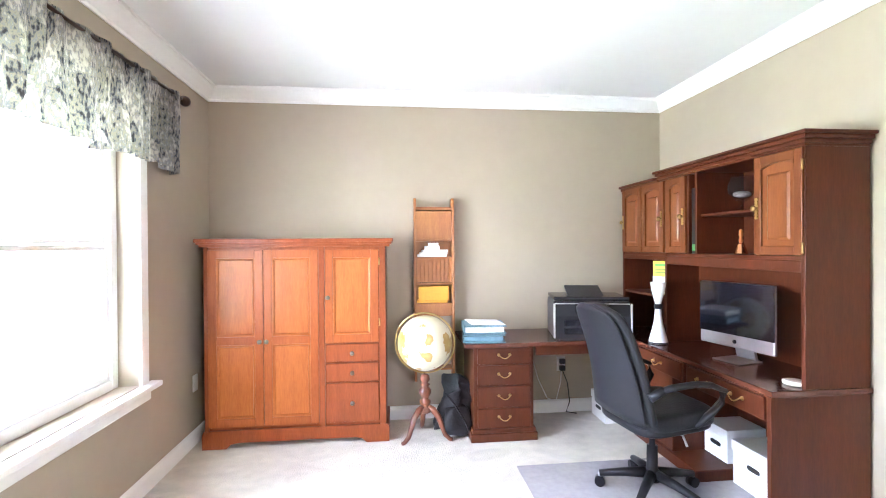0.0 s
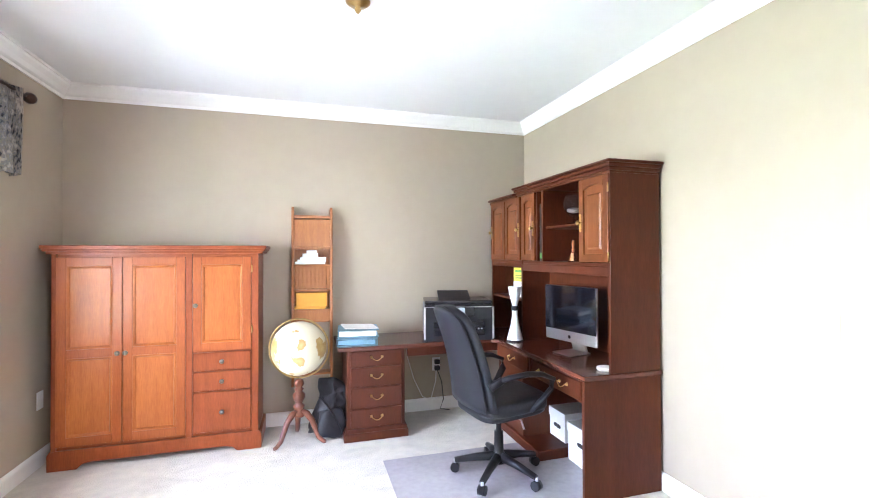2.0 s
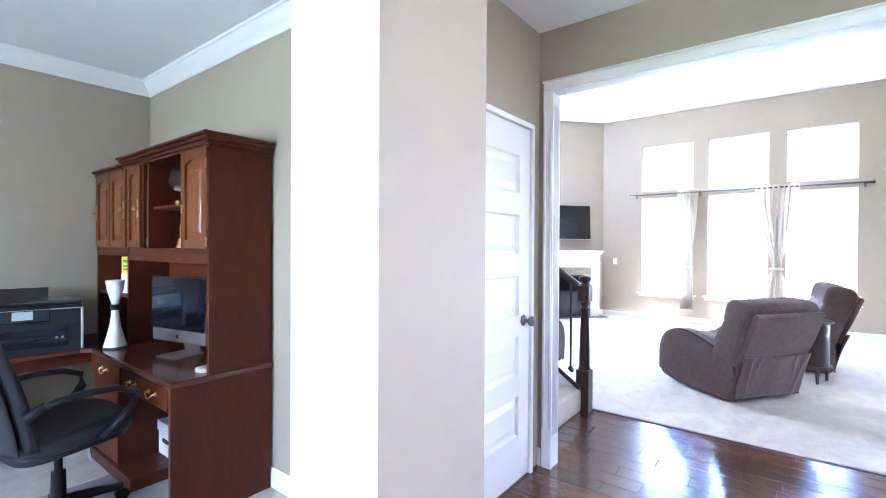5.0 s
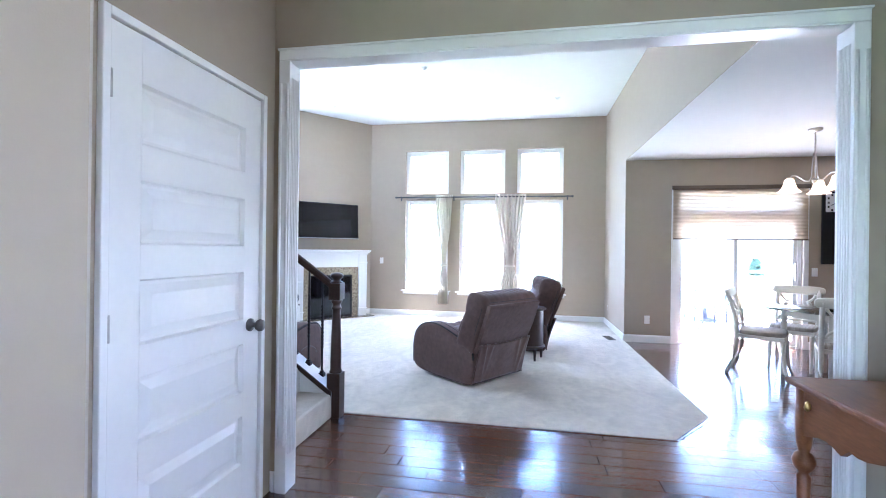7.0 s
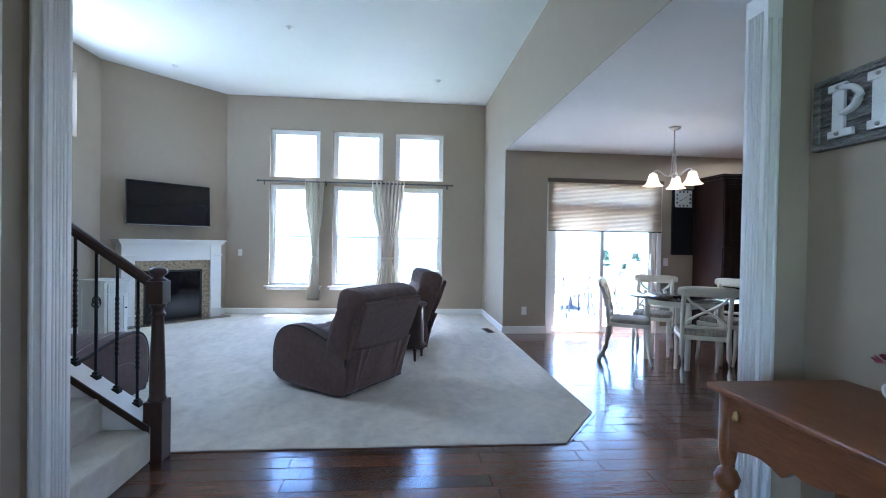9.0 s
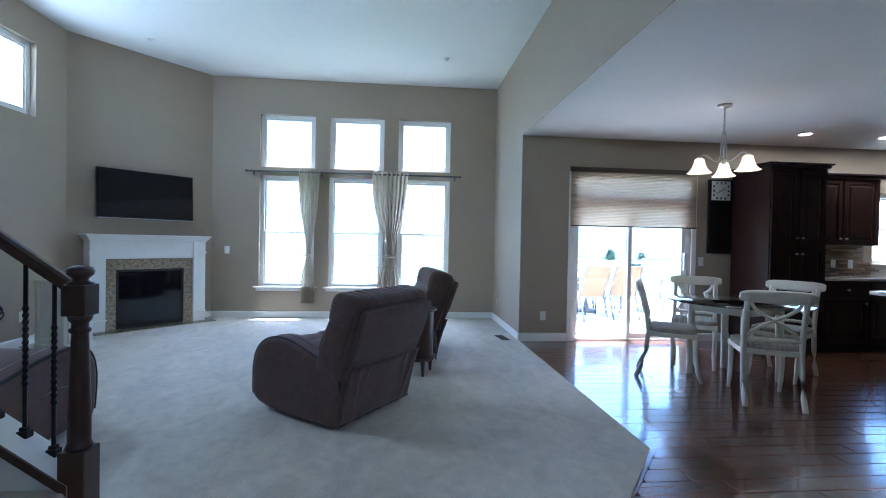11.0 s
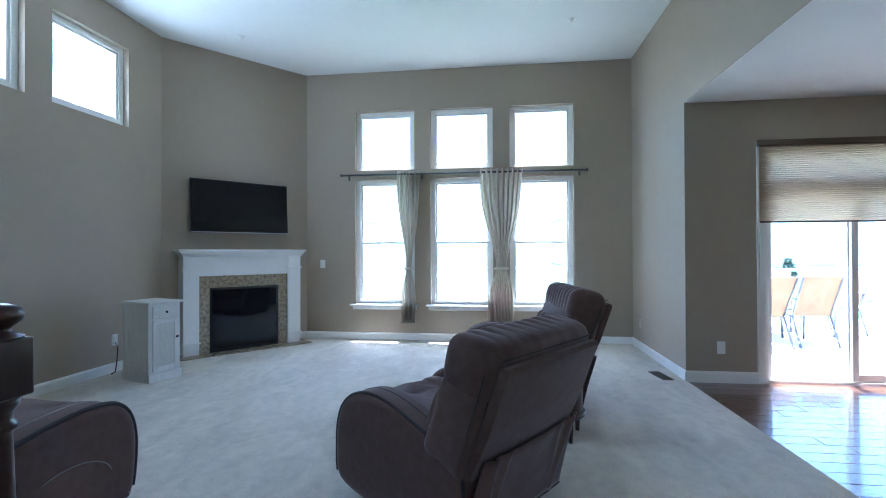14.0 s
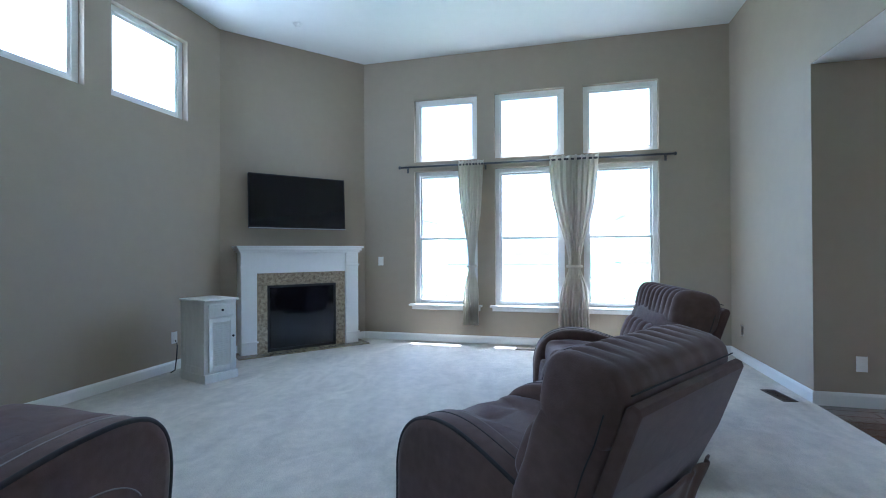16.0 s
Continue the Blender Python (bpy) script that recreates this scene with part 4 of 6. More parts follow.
    for i in range(4):
        part("button", lathe([(0.007, 0), (0.007, 0.004), (0, 0.005)], 10), ALU, p, at=pose(0.15 + 0.025 * (i % 2), -0.203, 0.12 - 0.03 * (i // 2), 90, 0, 0))


printer()


def all_in_one_computer():
    m = thing("desktop_computer", "slim all-in-one computer with a black screen and silver chin", "computer", pose(4.015, 2.515, 0.703, 0, 0, -78))
    # screen looks along local -y
    part("housing", boxes((-0.235, 0.235, 0.0, 0.02, 0.075, 0.455), bev=0.008), ALU, m, "silver aluminium housing")
    part("screen", boxes((-0.233, 0.233, -0.003, 0.0, 0.15, 0.453), bev=0.001), SCREEN, m, "black glass screen")
    part("bezel_mark", lathe([(0.012, 0), (0.012, 0.002), (0, 0.002)], 16), BLACK_PLASTIC, m, at=pose(0, -0.001, 0.112, 90, 0, 0))
    part("stand_neck", prism([(0.02, 0.25), (0.035, 0.25), (0.11, 0.01), (0.09, 0.006)], -0.06, 0.06, "x", bev=0.003), ALU, m)
    part("stand_foot", boxes((-0.085, 0.085, -0.075, 0.11, 0.0, 0.008), bev=0.003), ALU, m)


all_in_one_computer()


def hourglass_vase():
    v = thing("hourglass_vase", "white hourglass-shaped vase with a dark waist", "vase", pose(3.865, 3.04, 0.703))
    w = mat("white_glazed_ceramic", (0.8, 0.8, 0.78), 0.15, var=0.02, coat=0.5)
    part("body", lathe([(0.06, 0), (0.062, 0.015), (0.05, 0.06), (0.03, 0.14), (0.022, 0.2), (0.02, 0.235)], 28), w, v)
    part("foot_ring", lathe([(0.055, 0.0), (0.0635, 0.001), (0.0645, 0.009), (0.06, 0.012)], 28), BLACK_PLASTIC, v, "dark foot ring")
    part("waist", lathe([(0.021, 0.235), (0.026, 0.24), (0.026, 0.265), (0.021, 0.27)], 20), BLACK_PLASTIC, v, "dark band")
    part("cup", lathe([(0.02, 0.27), (0.03, 0.31), (0.045, 0.37), (0.052, 0.42), (0.048, 0.42), (0.028, 0.32), (0.0, 0.28)], 28), w, v)


hourglass_vase()


def yellow_book():
    b = thing("yellow_book", "yellow and white paperback standing on a hutch shelf", "book", pose(4.02, 3.22, 1.018, 0, 0, -62))
    part("cover", boxes((-0.075, 0.075, -0.015, 0.015, 0.0, 0.245), bev=0.002), mat("yellow_cover", (0.75, 0.62, 0.03), 0.4, var=0.05), b)
    part("lower_panel", boxes((-0.0752, 0.0752, -0.0165, -0.0152, 0.002, 0.13)), PAPER, b, "white lower half")
    part("title_band", boxes((-0.06, 0.055, -0.0165, -0.0152, 0.205, 0.225)), mat("green_band", (0.1, 0.35, 0.05), 0.4), b, "green title bar")
    for i in range(2):
        part("text_bar", boxes((-0.06, 0.06 - 0.02 * i, -0.0165, -0.0152, 0.175 - 0.022 * i, 0.188 - 0.022 * i)), mat("olive_ink", (0.2, 0.25, 0.03), 0.5), b, "dark text bars")


yellow_book()


def thin_glass(name, share):
    """Thin clear glass: mostly lets light straight through, with a clean gloss."""
    m = mat(name, (0.02, 0.02, 0.02), 0.03, var=0.01)
    nt = m.node_tree
    tr, mx = nt.nodes.new("ShaderNodeBsdfTransparent"), nt.nodes.new("ShaderNodeMixShader")
    mx.inputs[0].default_value = share
    nt.links.new(nt.nodes["Principled BSDF"].outputs[0], mx.inputs[1])
    nt.links.new(tr.outputs[0], mx.inputs[2])
    nt.links.new(mx.outputs[0], nt.nodes["Material Output"].inputs[0])
    return m


def brandy_glass():
    k = 1.3
    g = thing("brandy_glass", "large clear brandy snifter with pebbles on the hutch shelf", "glass", pose(4.02, 2.46, 1.574))
    part("bowl", lathe([(k * a, k * b) for a, b in ((0.035, 0), (0.035, 0.003), (0.006, 0.008), (0.005, 0.035), (0.03, 0.048), (0.055, 0.08), (0.058, 0.105), (0.042, 0.15), (0.04, 0.15), (0.055, 0.105), (0.05, 0.08), (0.028, 0.054), (0.0, 0.046))], 28), thin_glass("clear_glass", 0.84), g)
    part("pebbles", pillow(0.042, 0.042, 0.016, 0.8, 1.0, crease=0.012), mat("pale_pebbles", (0.5, 0.5, 0.48), 0.6, var=0.3, scale=40), g, "pale pebbles", at=pose(0, 0, 0.092))


brandy_glass()


def hand_bell():
    b = thing("hand_bell", "small copper hand bell on the hutch", "bell", pose(4.02, 2.47, 1.324))
    cu = mat("polished_copper", (0.7, 0.35, 0.18), 0.25, 1.0, var=0.1)
    part("bell", lathe([(0.036, 0), (0.034, 0.008), (0.026, 0.03), (0.02, 0.055), (0.01, 0.065)], 20), cu, b)
    part("handle", lathe([(0.007, 0.065), (0.012, 0.08), (0.007, 0.095), (0.012, 0.115), (0.008, 0.14), (0.0, 0.145)], 16), CHERRY_LIGHT, b, "wooden handle")


hand_bell()


def fill_dark_slot():
    # Black block fills the narrow slot; its colour stands for the dark inside.
    b = thing("dark_box", "black block with a green strip standing for the hutch slot's dark inside", "box", pose(4.06, 2.79, 1.324))
    part("body", boxes((-0.1, 0.1, -0.026, 0.026, 0.0, 0.42), bev=0.003), BLACK_PLASTIC, b)
    part("label_strip", boxes((-0.102, -0.1, -0.02, 0.02, 0.02, 0.06)), mat("green_strip", (0.08, 0.3, 0.08), 0.5), b, "green strip")


fill_dark_slot()
co = thing("coaster", "round cream coaster on the desk", "coaster", pose(3.97, 2.07, 0.703))
part("disc", lathe([(0.045, 0), (0.05, 0.006), (0.05, 0.016), (0.04, 0.02), (0.0, 0.02)], 24), mat("cream_stone", (0.66, 0.6, 0.5), 0.5), co)


def storage_box(x, y, z, w, d, h):
    b = thing("storage_box", "white cardboard file box with a hand hole under the desk", "storage box", pose(x, y, z))
    part("body", boxes((-d / 2, d / 2, -w / 2, w / 2, 0, h - 0.05), bev=0.003), PAPER, b)
    part("lid", boxes((-d / 2 - 0.006, d / 2 + 0.006, -w / 2 - 0.006, w / 2 + 0.006, h - 0.06, h), bev=0.003), PAPER, b)
    part("hand_hole", pillow(0.004, 0.045, 0.014, 0.6, 0.6, 20, 10), BLACK, b, at=pose(-d / 2 - 0.0005, 0, h - 0.11))


storage_box(4.12, 2.35, 0.006, 0.3, 0.26, 0.25)
storage_box(4.13, 2.67, 0.074, 0.2, 0.24, 0.2)
storage_box(3.76, 3.54, 0.0, 0.24, 0.2, 0.2)


def chair_mat():
    m = tagged(part("chair_mat", boxes((2.80, 4.10, 2.02, 2.84, 0.002, 0.005), bev=0.001), mat("cloudy_vinyl_mat", (0.42, 0.40, 0.42), 0.25, var=0.1, scale=3)), "cloudy translucent vinyl chair mat on the carpet", "chair mat")


chair_mat()


def office_chair():
    c = thing("office_chair", "black leatherette office chair on a five-star castor base", "office chair", pose(3.46, 2.44, 0.005, 0, 0, -82))
    # the chair looks along local +y
    for k in range(5):
        a = radians(72 * k + 20)
        ca, sa = math.cos(a), math.sin(a)
        part("base_arm", tube([(ca * 0.03, sa * 0.03, 0.115), (ca * 0.14, sa * 0.14, 0.1), (ca * 0.275, sa * 0.275, 0.072)], 0.03, 10, r1=0.018), BLACK_PLASTIC, c)
        w = part("castor", tube([(ca * 0.275 - sa * 0.022, sa * 0.275 + ca * 0.022, 0.028), (ca * 0.275 + sa * 0.022, sa * 0.275 - ca * 0.022, 0.028)], 0.028, 16), BLACK_PLASTIC, c)
        part("castor_stem", tube([(ca * 0.275, sa * 0.275, 0.05), (ca * 0.275, sa * 0.275, 0.075)], 0.01, 8), ALU, w)
    part("gas_lift", lathe([(0.045, 0.08), (0.045, 0.13), (0.03, 0.14), (0.028, 0.27), (0.016, 0.27), (0.016, 0.39)], 20), BLACK_PLASTIC, c)
    part("mechanism", boxes((-0.09, 0.09, -0.11, 0.09, 0.385, 0.42), bev=0.01), BLACK_PLASTIC, c)
    part("lever", tube([(0.08, 0.03, 0.4), (0.17, 0.05, 0.385), (0.2, 0.05, 0.34)], 0.006, 8), ALU, c)
    part("seat", pillow(0.235, 0.23, 0.055, 0.45, 0.45, lobes=0), BLACK_FABRIC, c, "black padded seat", at=pose(0, 0.02, 0.472, 3, 0, 0))
    part("seat_shell", pillow(0.23, 0.225, 0.03, 0.4, 0.45), BLACK_PLASTIC, c, at=pose(0, 0.01, 0.435, 3, 0, 0))
    # tall back with a rounded head, bowed towards the sitter
    bm, bm2 = bmesh.new(), bmesh.new()
    for dst, t0, t1, grow in ((bm, -0.055, 0.025, 0.0), (bm2, 0.022, 0.04, -0.012)):
        rows = []
        for i in range(17):
            u = i / 16
            half = (0.235 - 0.05 * u + grow) * (1 if u < 0.8 else math.sqrt(max(0.0, 1 - ((u - 0.8) / 0.2) ** 2.2)) * 0.72 + 0.28)
            z = 0.47 + 0.60 * u
            yc = -0.215 - 0.16 * u + 0.03 * math.sin(math.pi * u)
            row = []
            for j in range(25):
                q = 2 * math.pi * j / 24
                x = half * math.copysign(abs(math.cos(q)) ** 0.6, math.cos(q))
                s = math.sin(q)
                t = ((t1 - t0) / 2) * math.copysign(abs(s) ** 0.6, s)
                row.append(dst.verts.new((x, yc - (t0 + t1) / 2 - t + 0.04 * (x / 0.24) ** 2, z)))
            rows.append(row[:-1])
            dst.verts.remove(row[-1])
        for r, s in zip(rows, rows[1:]):
            for j in range(24):
                f = dst.faces.new((r[j], r[(j + 1) % 24], s[(j + 1) % 24], s[j]))
                f.smooth = True
        dst.faces.new(rows[0][::-1])
        dst.faces.new(rows[-1])
        bmesh.ops.recalc_face_normals(dst, faces=dst.faces)
    part("backrest", bm, BLACK_FABRIC, c, "tall padded back")
    part("back_shell", bm2, BLACK_PLASTIC, c)
    for s in (-1, 1):
        pts = [(s * 0.25, -0.13, 0.66), (s * 0.27, -0.10, 0.675), (s * 0.28, 0.02, 0.685), (s * 0.28, 0.12, 0.675), (s * 0.275, 0.2, 0.64), (s * 0.265, 0.2, 0.58), (s * 0.25, 0.15, 0.52), (s * 0.22, 0.08, 0.45)]
        part("armrest", tube(pts, 0.026, 10, flat=0.6), BLACK_PLASTIC, c)
        part("armrest_support", tube([(s * 0.25, -0.13, 0.66), (s * 0.235, -0.2, 0.62)], 0.022, 10), BLACK_PLASTIC, c)


office_chair()


def cover_plate(name, label, m, kind="outlet", w=0.072, h=0.116):
    """Wall plate, its face towards local -y."""
    p = thing(name, label, kind, m)
    part("plate", boxes((-w / 2, w / 2, -0.006, 0, -h / 2, h / 2), bev=0.002), PLATE, p)
    if kind == "outlet":
        for z in (-0.026, 0.026):
            part("socket", boxes((-0.016, 0.016, -0.0085, -0.005, z - 0.014, z + 0.014), bev=0.003), PLATE, p)
    else:
        part("rocker", boxes((-0.016, 0.016, -0.01, -0.005, -0.032, 0.032), bev=0.003), PLATE, p)


cover_plate("wall_outlet", "white outlet plate on the study wall", pose(0.64, 3.44, 0.43, 0, 0, 90))
cover_plate("wall_outlet", "white outlet plate under the desk with plugs in it", pose(3.42, 3.72, 0.40))
cover_plate("light_switch", "white double switch plate by the study opening", pose(4.30, 1.124, 1.09, 0, 0, -90), "switch", 0.115)
cover_plate("light_switch", "white switch plate beside the window", pose(11.848, 2.424, 1.06, 0, 0, -90), "switch")
cover_plate("wall_outlet", "white outlet plate by the patio door", pose(10.161, -2.10, 0.325, 0, 0, -90))
cover_plate("wall_outlet", "white outlet plate near the room corner", pose(11.539, -1.79, 0.33))
cover_plate("light_switch", "white switch plate by the patio door", pose(10.161, -4.216, 1.05, 0, 0, -90), "switch")
cover_plate("wall_outlet", "white outlet plate behind the cabinet", pose(9.86, 3.85, 0.335))


def power_cable(pts, label="thin white cable hanging under the desk"):
    return tagged(part("power_cable", tube(pts, 0.004, 6), PAPER), label, "cable")


power_cable([(3.12, 3.62, 0.66), (3.14, 3.63, 0.5), (3.2, 3.64, 0.3), (3.28, 3.66, 0.14), (3.36, 3.68, 0.1), (3.41, 3.70, 0.25), (3.42, 3.705, 0.39)])
tagged(part("power_cable", tube([(3.42, 3.705, 0.37), (3.46, 3.68, 0.25), (3.47, 3.66, 0.1), (3.44, 3.66, 0.02), (3.52, 3.64, 0.01)], 0.005, 6), BLACK_PLASTIC), "thin black cable at the outlet", "cable")
for z in (0.37, 0.425):
    tagged(part("plug", boxes((3.40, 3.445, 3.675, 3.712, z - 0.02, z + 0.02), bev=0.005), BLACK_PLASTIC), "black plug in the outlet under the desk", "plug")


def valance():
    v = thing("window_valance", "gathered patterned valance on a bronze rod over the window", "valance", pose(0.72, 0, 0))
    cloth = mat("patterned_valance_cloth", (0.10, 0.10, 0.11), 0.9, scale=9, col2=(0.5, 0.47, 0.4), stretch=(1, 2.4, 5), bump=0.2, bscale=200)
    nt = cloth.node_tree
    co, mp = nt.nodes.new("ShaderNodeTexCoord"), nt.nodes.new("ShaderNodeMapping")
    mp.inputs["Scale"].default_value = (0.2, 1.7, 0.55)
    vor = nt.nodes.new("ShaderNodeTexVoronoi")
    vor.distance, vor.inputs["Scale"].default_value = "CHEBYCHEV", 13
    bw, nz, ad = nt.nodes.new("ShaderNodeRGBToBW"), nt.nodes.new("ShaderNodeTexNoise"), nt.nodes.new("ShaderNodeMath")
    nz.inputs["Scale"].default_value, nz.inputs["Detail"].default_value = 60, 8
    ad.operation = "MULTIPLY_ADD"
    ad.inputs[1].default_value = 0.32
    rp = nt.nodes.new("ShaderNodeValToRGB")
    e = rp.color_ramp.elements
    e[0].position, e[0].color = 0.45, (0.08, 0.08, 0.09, 1)
    e[1].position, e[1].color = 0.86, (0.68, 0.66, 0.6, 1)
    for p, c in ((0.54, (0.22, 0.23, 0.25, 1)), (0.62, (0.46, 0.42, 0.33, 1)), (0.7, (0.32, 0.33, 0.35, 1)), (0.76, (0.58, 0.55, 0.48, 1))):
        n = e.new(p)
        n.color = c
    nt.links.new(co.outputs["Object"], mp.inputs[0])
    nt.links.new(mp.outputs[0], vor.inputs["Vector"])
    nt.links.new(mp.outputs[0], nz.inputs["Vector"])
    nt.links.new(vor.outputs["Color"], bw.inputs[0])
    nt.links.new(bw.outputs[0], ad.inputs[0])
    nt.links.new(nz.outputs[0], ad.inputs[2])
    nt.links.new(ad.outputs[0], rp.inputs[0])
    b = nt.nodes["Principled BSDF"]
    nt.links.new(rp.outputs[0], b.inputs["Base Color"])
    tl, mx = nt.nodes.new("ShaderNodeBsdfTranslucent"), nt.nodes.new("ShaderNodeMixShader")
    mx.inputs[0].default_value = 0.6
    nt.links.new(rp.outputs[0], tl.inputs[0])
    nt.links.new(b.outputs[0], mx.inputs[1])
    nt.links.new(tl.outputs[0], mx.inputs[2])
    nt.links.new(mx.outputs[0], nt.nodes["Material Output"].inputs[0])
    bm, rows = bmesh.new(), []
    n = 260
    for j in range(9):
        u = j / 8
        row = []
        for i in range(n + 1):
            y = 0.72 + (3.07 - 0.72) * i / n
            z = 2.345 - u * (0.49 + 0.015 * math.sin(y * 9) + 0.008 * math.sin(y * 31))
            x = 0.028 * math.sin(y * 52 + 1.5 * math.sin(y * 7)) * (0.35 + 0.65 * u) + 0.012 * math.sin(y * 17 + 3 * u)
            if y > 3.03:
                x -= (y - 3.03) * 1.2
            row.append(bm.verts.new((x, y, z)))
        rows.append(row)
    for r, s in zip(rows, rows[1:]):
        for i in range(n):
            f = bm.faces.new((r[i], r[i + 1], s[i + 1], s[i]))
            f.smooth = True
    c = part("cloth", bm, cloth, v, "patterned grey and tan cloth")
    so = c.modifiers.new("thickness", "SOLIDIFY")
    so.thickness = 0.002
    bronze = mat("dark_bronze", (0.08, 0.05, 0.035), 0.35, 0.8)
    part("rod", tube([(0.0, 0.65, 2.325), (0.0, 3.10, 2.325)], 0.009, 10), bronze, v, "bronze rod")
    part("finial", lathe([(0.008, 0), (0.012, 0.01), (0.03, 0.03), (0.034, 0.05), (0.028, 0.07), (0.01, 0.085), (0.0, 0.088)], 20), bronze, v, "bronze finial", at=pose(0.0, 3.10, 2.325, -90, 0, 0))
    part("bracket", tube([(-0.078, 3.05, 2.325), (0.0, 3.05, 2.325)], 0.008, 8), bronze, v)


valance()
fx = thing("ceiling_fixture_base", "small brass lamp fitting on the study ceiling", "light fixture", pose(2.55, 2.03, STUDY_H, 180, 0, 0))
part("canopy", lathe([(0.06, 0), (0.06, 0.008), (0.045, 0.02), (0.014, 0.028), (0.012, 0.035), (0.016, 0.045), (0.006, 0.06), (0, 0.062)], 24), BRASS, fx)


# ---- foyer: console table, sign, flowers ----
def console_table():
    c = thing("console_table", "antique walnut console table with turned legs and a scalloped apron", "console table", pose(5.27, -1.93, 0))
    wal = mat("worn_walnut", (0.12, 0.04, 0.012), 0.4, scale=3, stretch=(0.9, 6, 6), col2=(0.2, 0.074, 0.026), bump=0.05, bscale=50, coat=0.04, spec=0.35)
    L, D = 1.05, 0.52
    part("top", boxes((-L, 0, 0, D, 0.785, 0.81), bev=0.008), wal, c)
    n = 24
    low = [(-L + 0.05 + (L - 0.1) * i / n, 0.60 + 0.035 * math.sin(math.pi * i / n * 3) ** 2 + (0.045 if 6 < i < 18 else 0.0)) for i in range(n + 1)]
    part("front_apron", prism([(-L + 0.05, 0.785), *low, (-0.05, 0.785)], D - 0.05, D - 0.03, "y"), wal, c)
    part("side_apron", boxes((-0.06, -0.04, 0.04, D - 0.05, 0.63, 0.785)), wal, c)
    part("side_apron", boxes((-L + 0.04, -L + 0.06, 0.04, D - 0.05, 0.63, 0.785)), wal, c)
    prof = [(0.012, 0), (0.022, 0.02), (0.016, 0.05), (0.02, 0.3), (0.024, 0.44), (0.016, 0.455), (0.034, 0.475), (0.04, 0.5), (0.03, 0.525), (0.018, 0.535), (0.024, 0.56), (0.028, 0.585), (0.028, 0.785)]
    for x in (-0.055, -L + 0.055):
        for y in (0.045, D - 0.045):
            part("leg", lathe(prof, 20, (x, y, 0)), wal, c)
    part("drop_pull", lathe([(0.004, 0), (0.012, 0.012), (0.008, 0.03), (0.0, 0.04)], 12), BRASS, c, "brass drop pull", at=pose(-0.12, D - 0.02, 0.71))
    part("back_rail", tube([(-0.2 - 0.7 * i / 14, 0.02, 0.812 + 0.02 * abs(math.sin(math.pi * i / 14 * 2))) for i in range(15)], 0.016, 10), wal, c)


console_table()


def flower_pot():
    f = thing("flower_teapot", "white china teapot with red and white silk flowers on the console", "flower arrangement", pose(4.80, -1.715, 0.81))
    china = mat("white_china", (0.8, 0.79, 0.76), 0.12, var=0.02, coat=0.6)
    part("pot", lathe([(0.05, 0), (0.055, 0.01), (0.085, 0.04), (0.092, 0.075), (0.07, 0.11), (0.05, 0.125), (0.055, 0.135), (0.05, 0.135), (0.045, 0.12), (0, 0.1)], 28), china, f)
    part("handle", tube([(0.085 + 0.045 * math.sin(math.pi * i / 12), 0.02, 0.04 + 0.07 * i / 12) for i in range(13)], 0.008, 8), china, f)
    part("painted_rose", pillow(0.022, 0.004, 0.018, 0.9, 0.9, 16, 8, crease=0.006), mat("faded_pink", (0.5, 0.16, 0.12), 0.3), f, "pink painted motif", at=pose(0.02, 0.088, 0.07))
    cols = [("red_petals", (0.22, 0.01, 0.014)), ("dark_red_petals", (0.12, 0.006, 0.015)), ("white_petals", (0.75, 0.73, 0.68)), ("pink_petals", (0.42, 0.07, 0.1))]
    mats = [mat(n, c, 0.7, var=0.2, scale=30) for n, c in cols]
    rnd = random.Random(5)
    spots = [(0.11, 0.02, 0.16, 3), (0.05, 0.06, 0.19, 1), (-0.02, 0.07, 0.18, 0), (-0.06, 0.03, 0.2, 1), (0.02, 0.0, 0.25, 2), (-0.04, -0.02, 0.26, 2), (0.07, -0.03, 0.2, 0), (-0.09, 0.05, 0.16, 3), (0.0, 0.09, 0.15, 3), (-0.1, -0.03, 0.2, 0)]
    for x, y, z, k in spots:
        bm = bmesh.new()
        for q in range(14):
            a, t, r = q * 2.4, 0.3 + 0.08 * q, 0.012 + 0.0018 * q
            m = Matrix.Rotation(a, 4, "Z") @ Matrix.Rotation(t, 4, "Y") @ Matrix.Translation((0, 0, r))
            vs = [bm.verts.new(m @ Vector(p)) for p in ((0, 0, -0.01), (0.003, 0.013, 0.004), (0.0, 0.008, 0.02), (0, -0.008, 0.02), (0.003, -0.013, 0.004))]
            bm.faces.new(vs)
        part("bloom", bm, mats[k], f, cols[k][0].replace("_", " "), at=pose(x, y, 0.14 + (z - 0.15) * 0.62, rnd.uniform(-25, 25), rnd.uniform(-25, 25), 0))
    leafm = mat("dark_green_leaf", (0.03, 0.07, 0.025), 0.5, var=0.2)
    for i in range(12):
        a = i * 0.9
        bm = bmesh.new()
        vs = [bm.verts.new(p) for p in ((0, 0, 0), (0.03, 0.012, 0.01), (0.065, 0.0, 0.0), (0.03, -0.012, 0.01))]
        bm.faces.new(vs)
        part("leaf", bm, leafm, f, at=pose(0.02 * math.cos(a), 0.02 * math.sin(a), 0.13 + 0.008 * i, 0, -35, math.degrees(a)))


flower_pot()


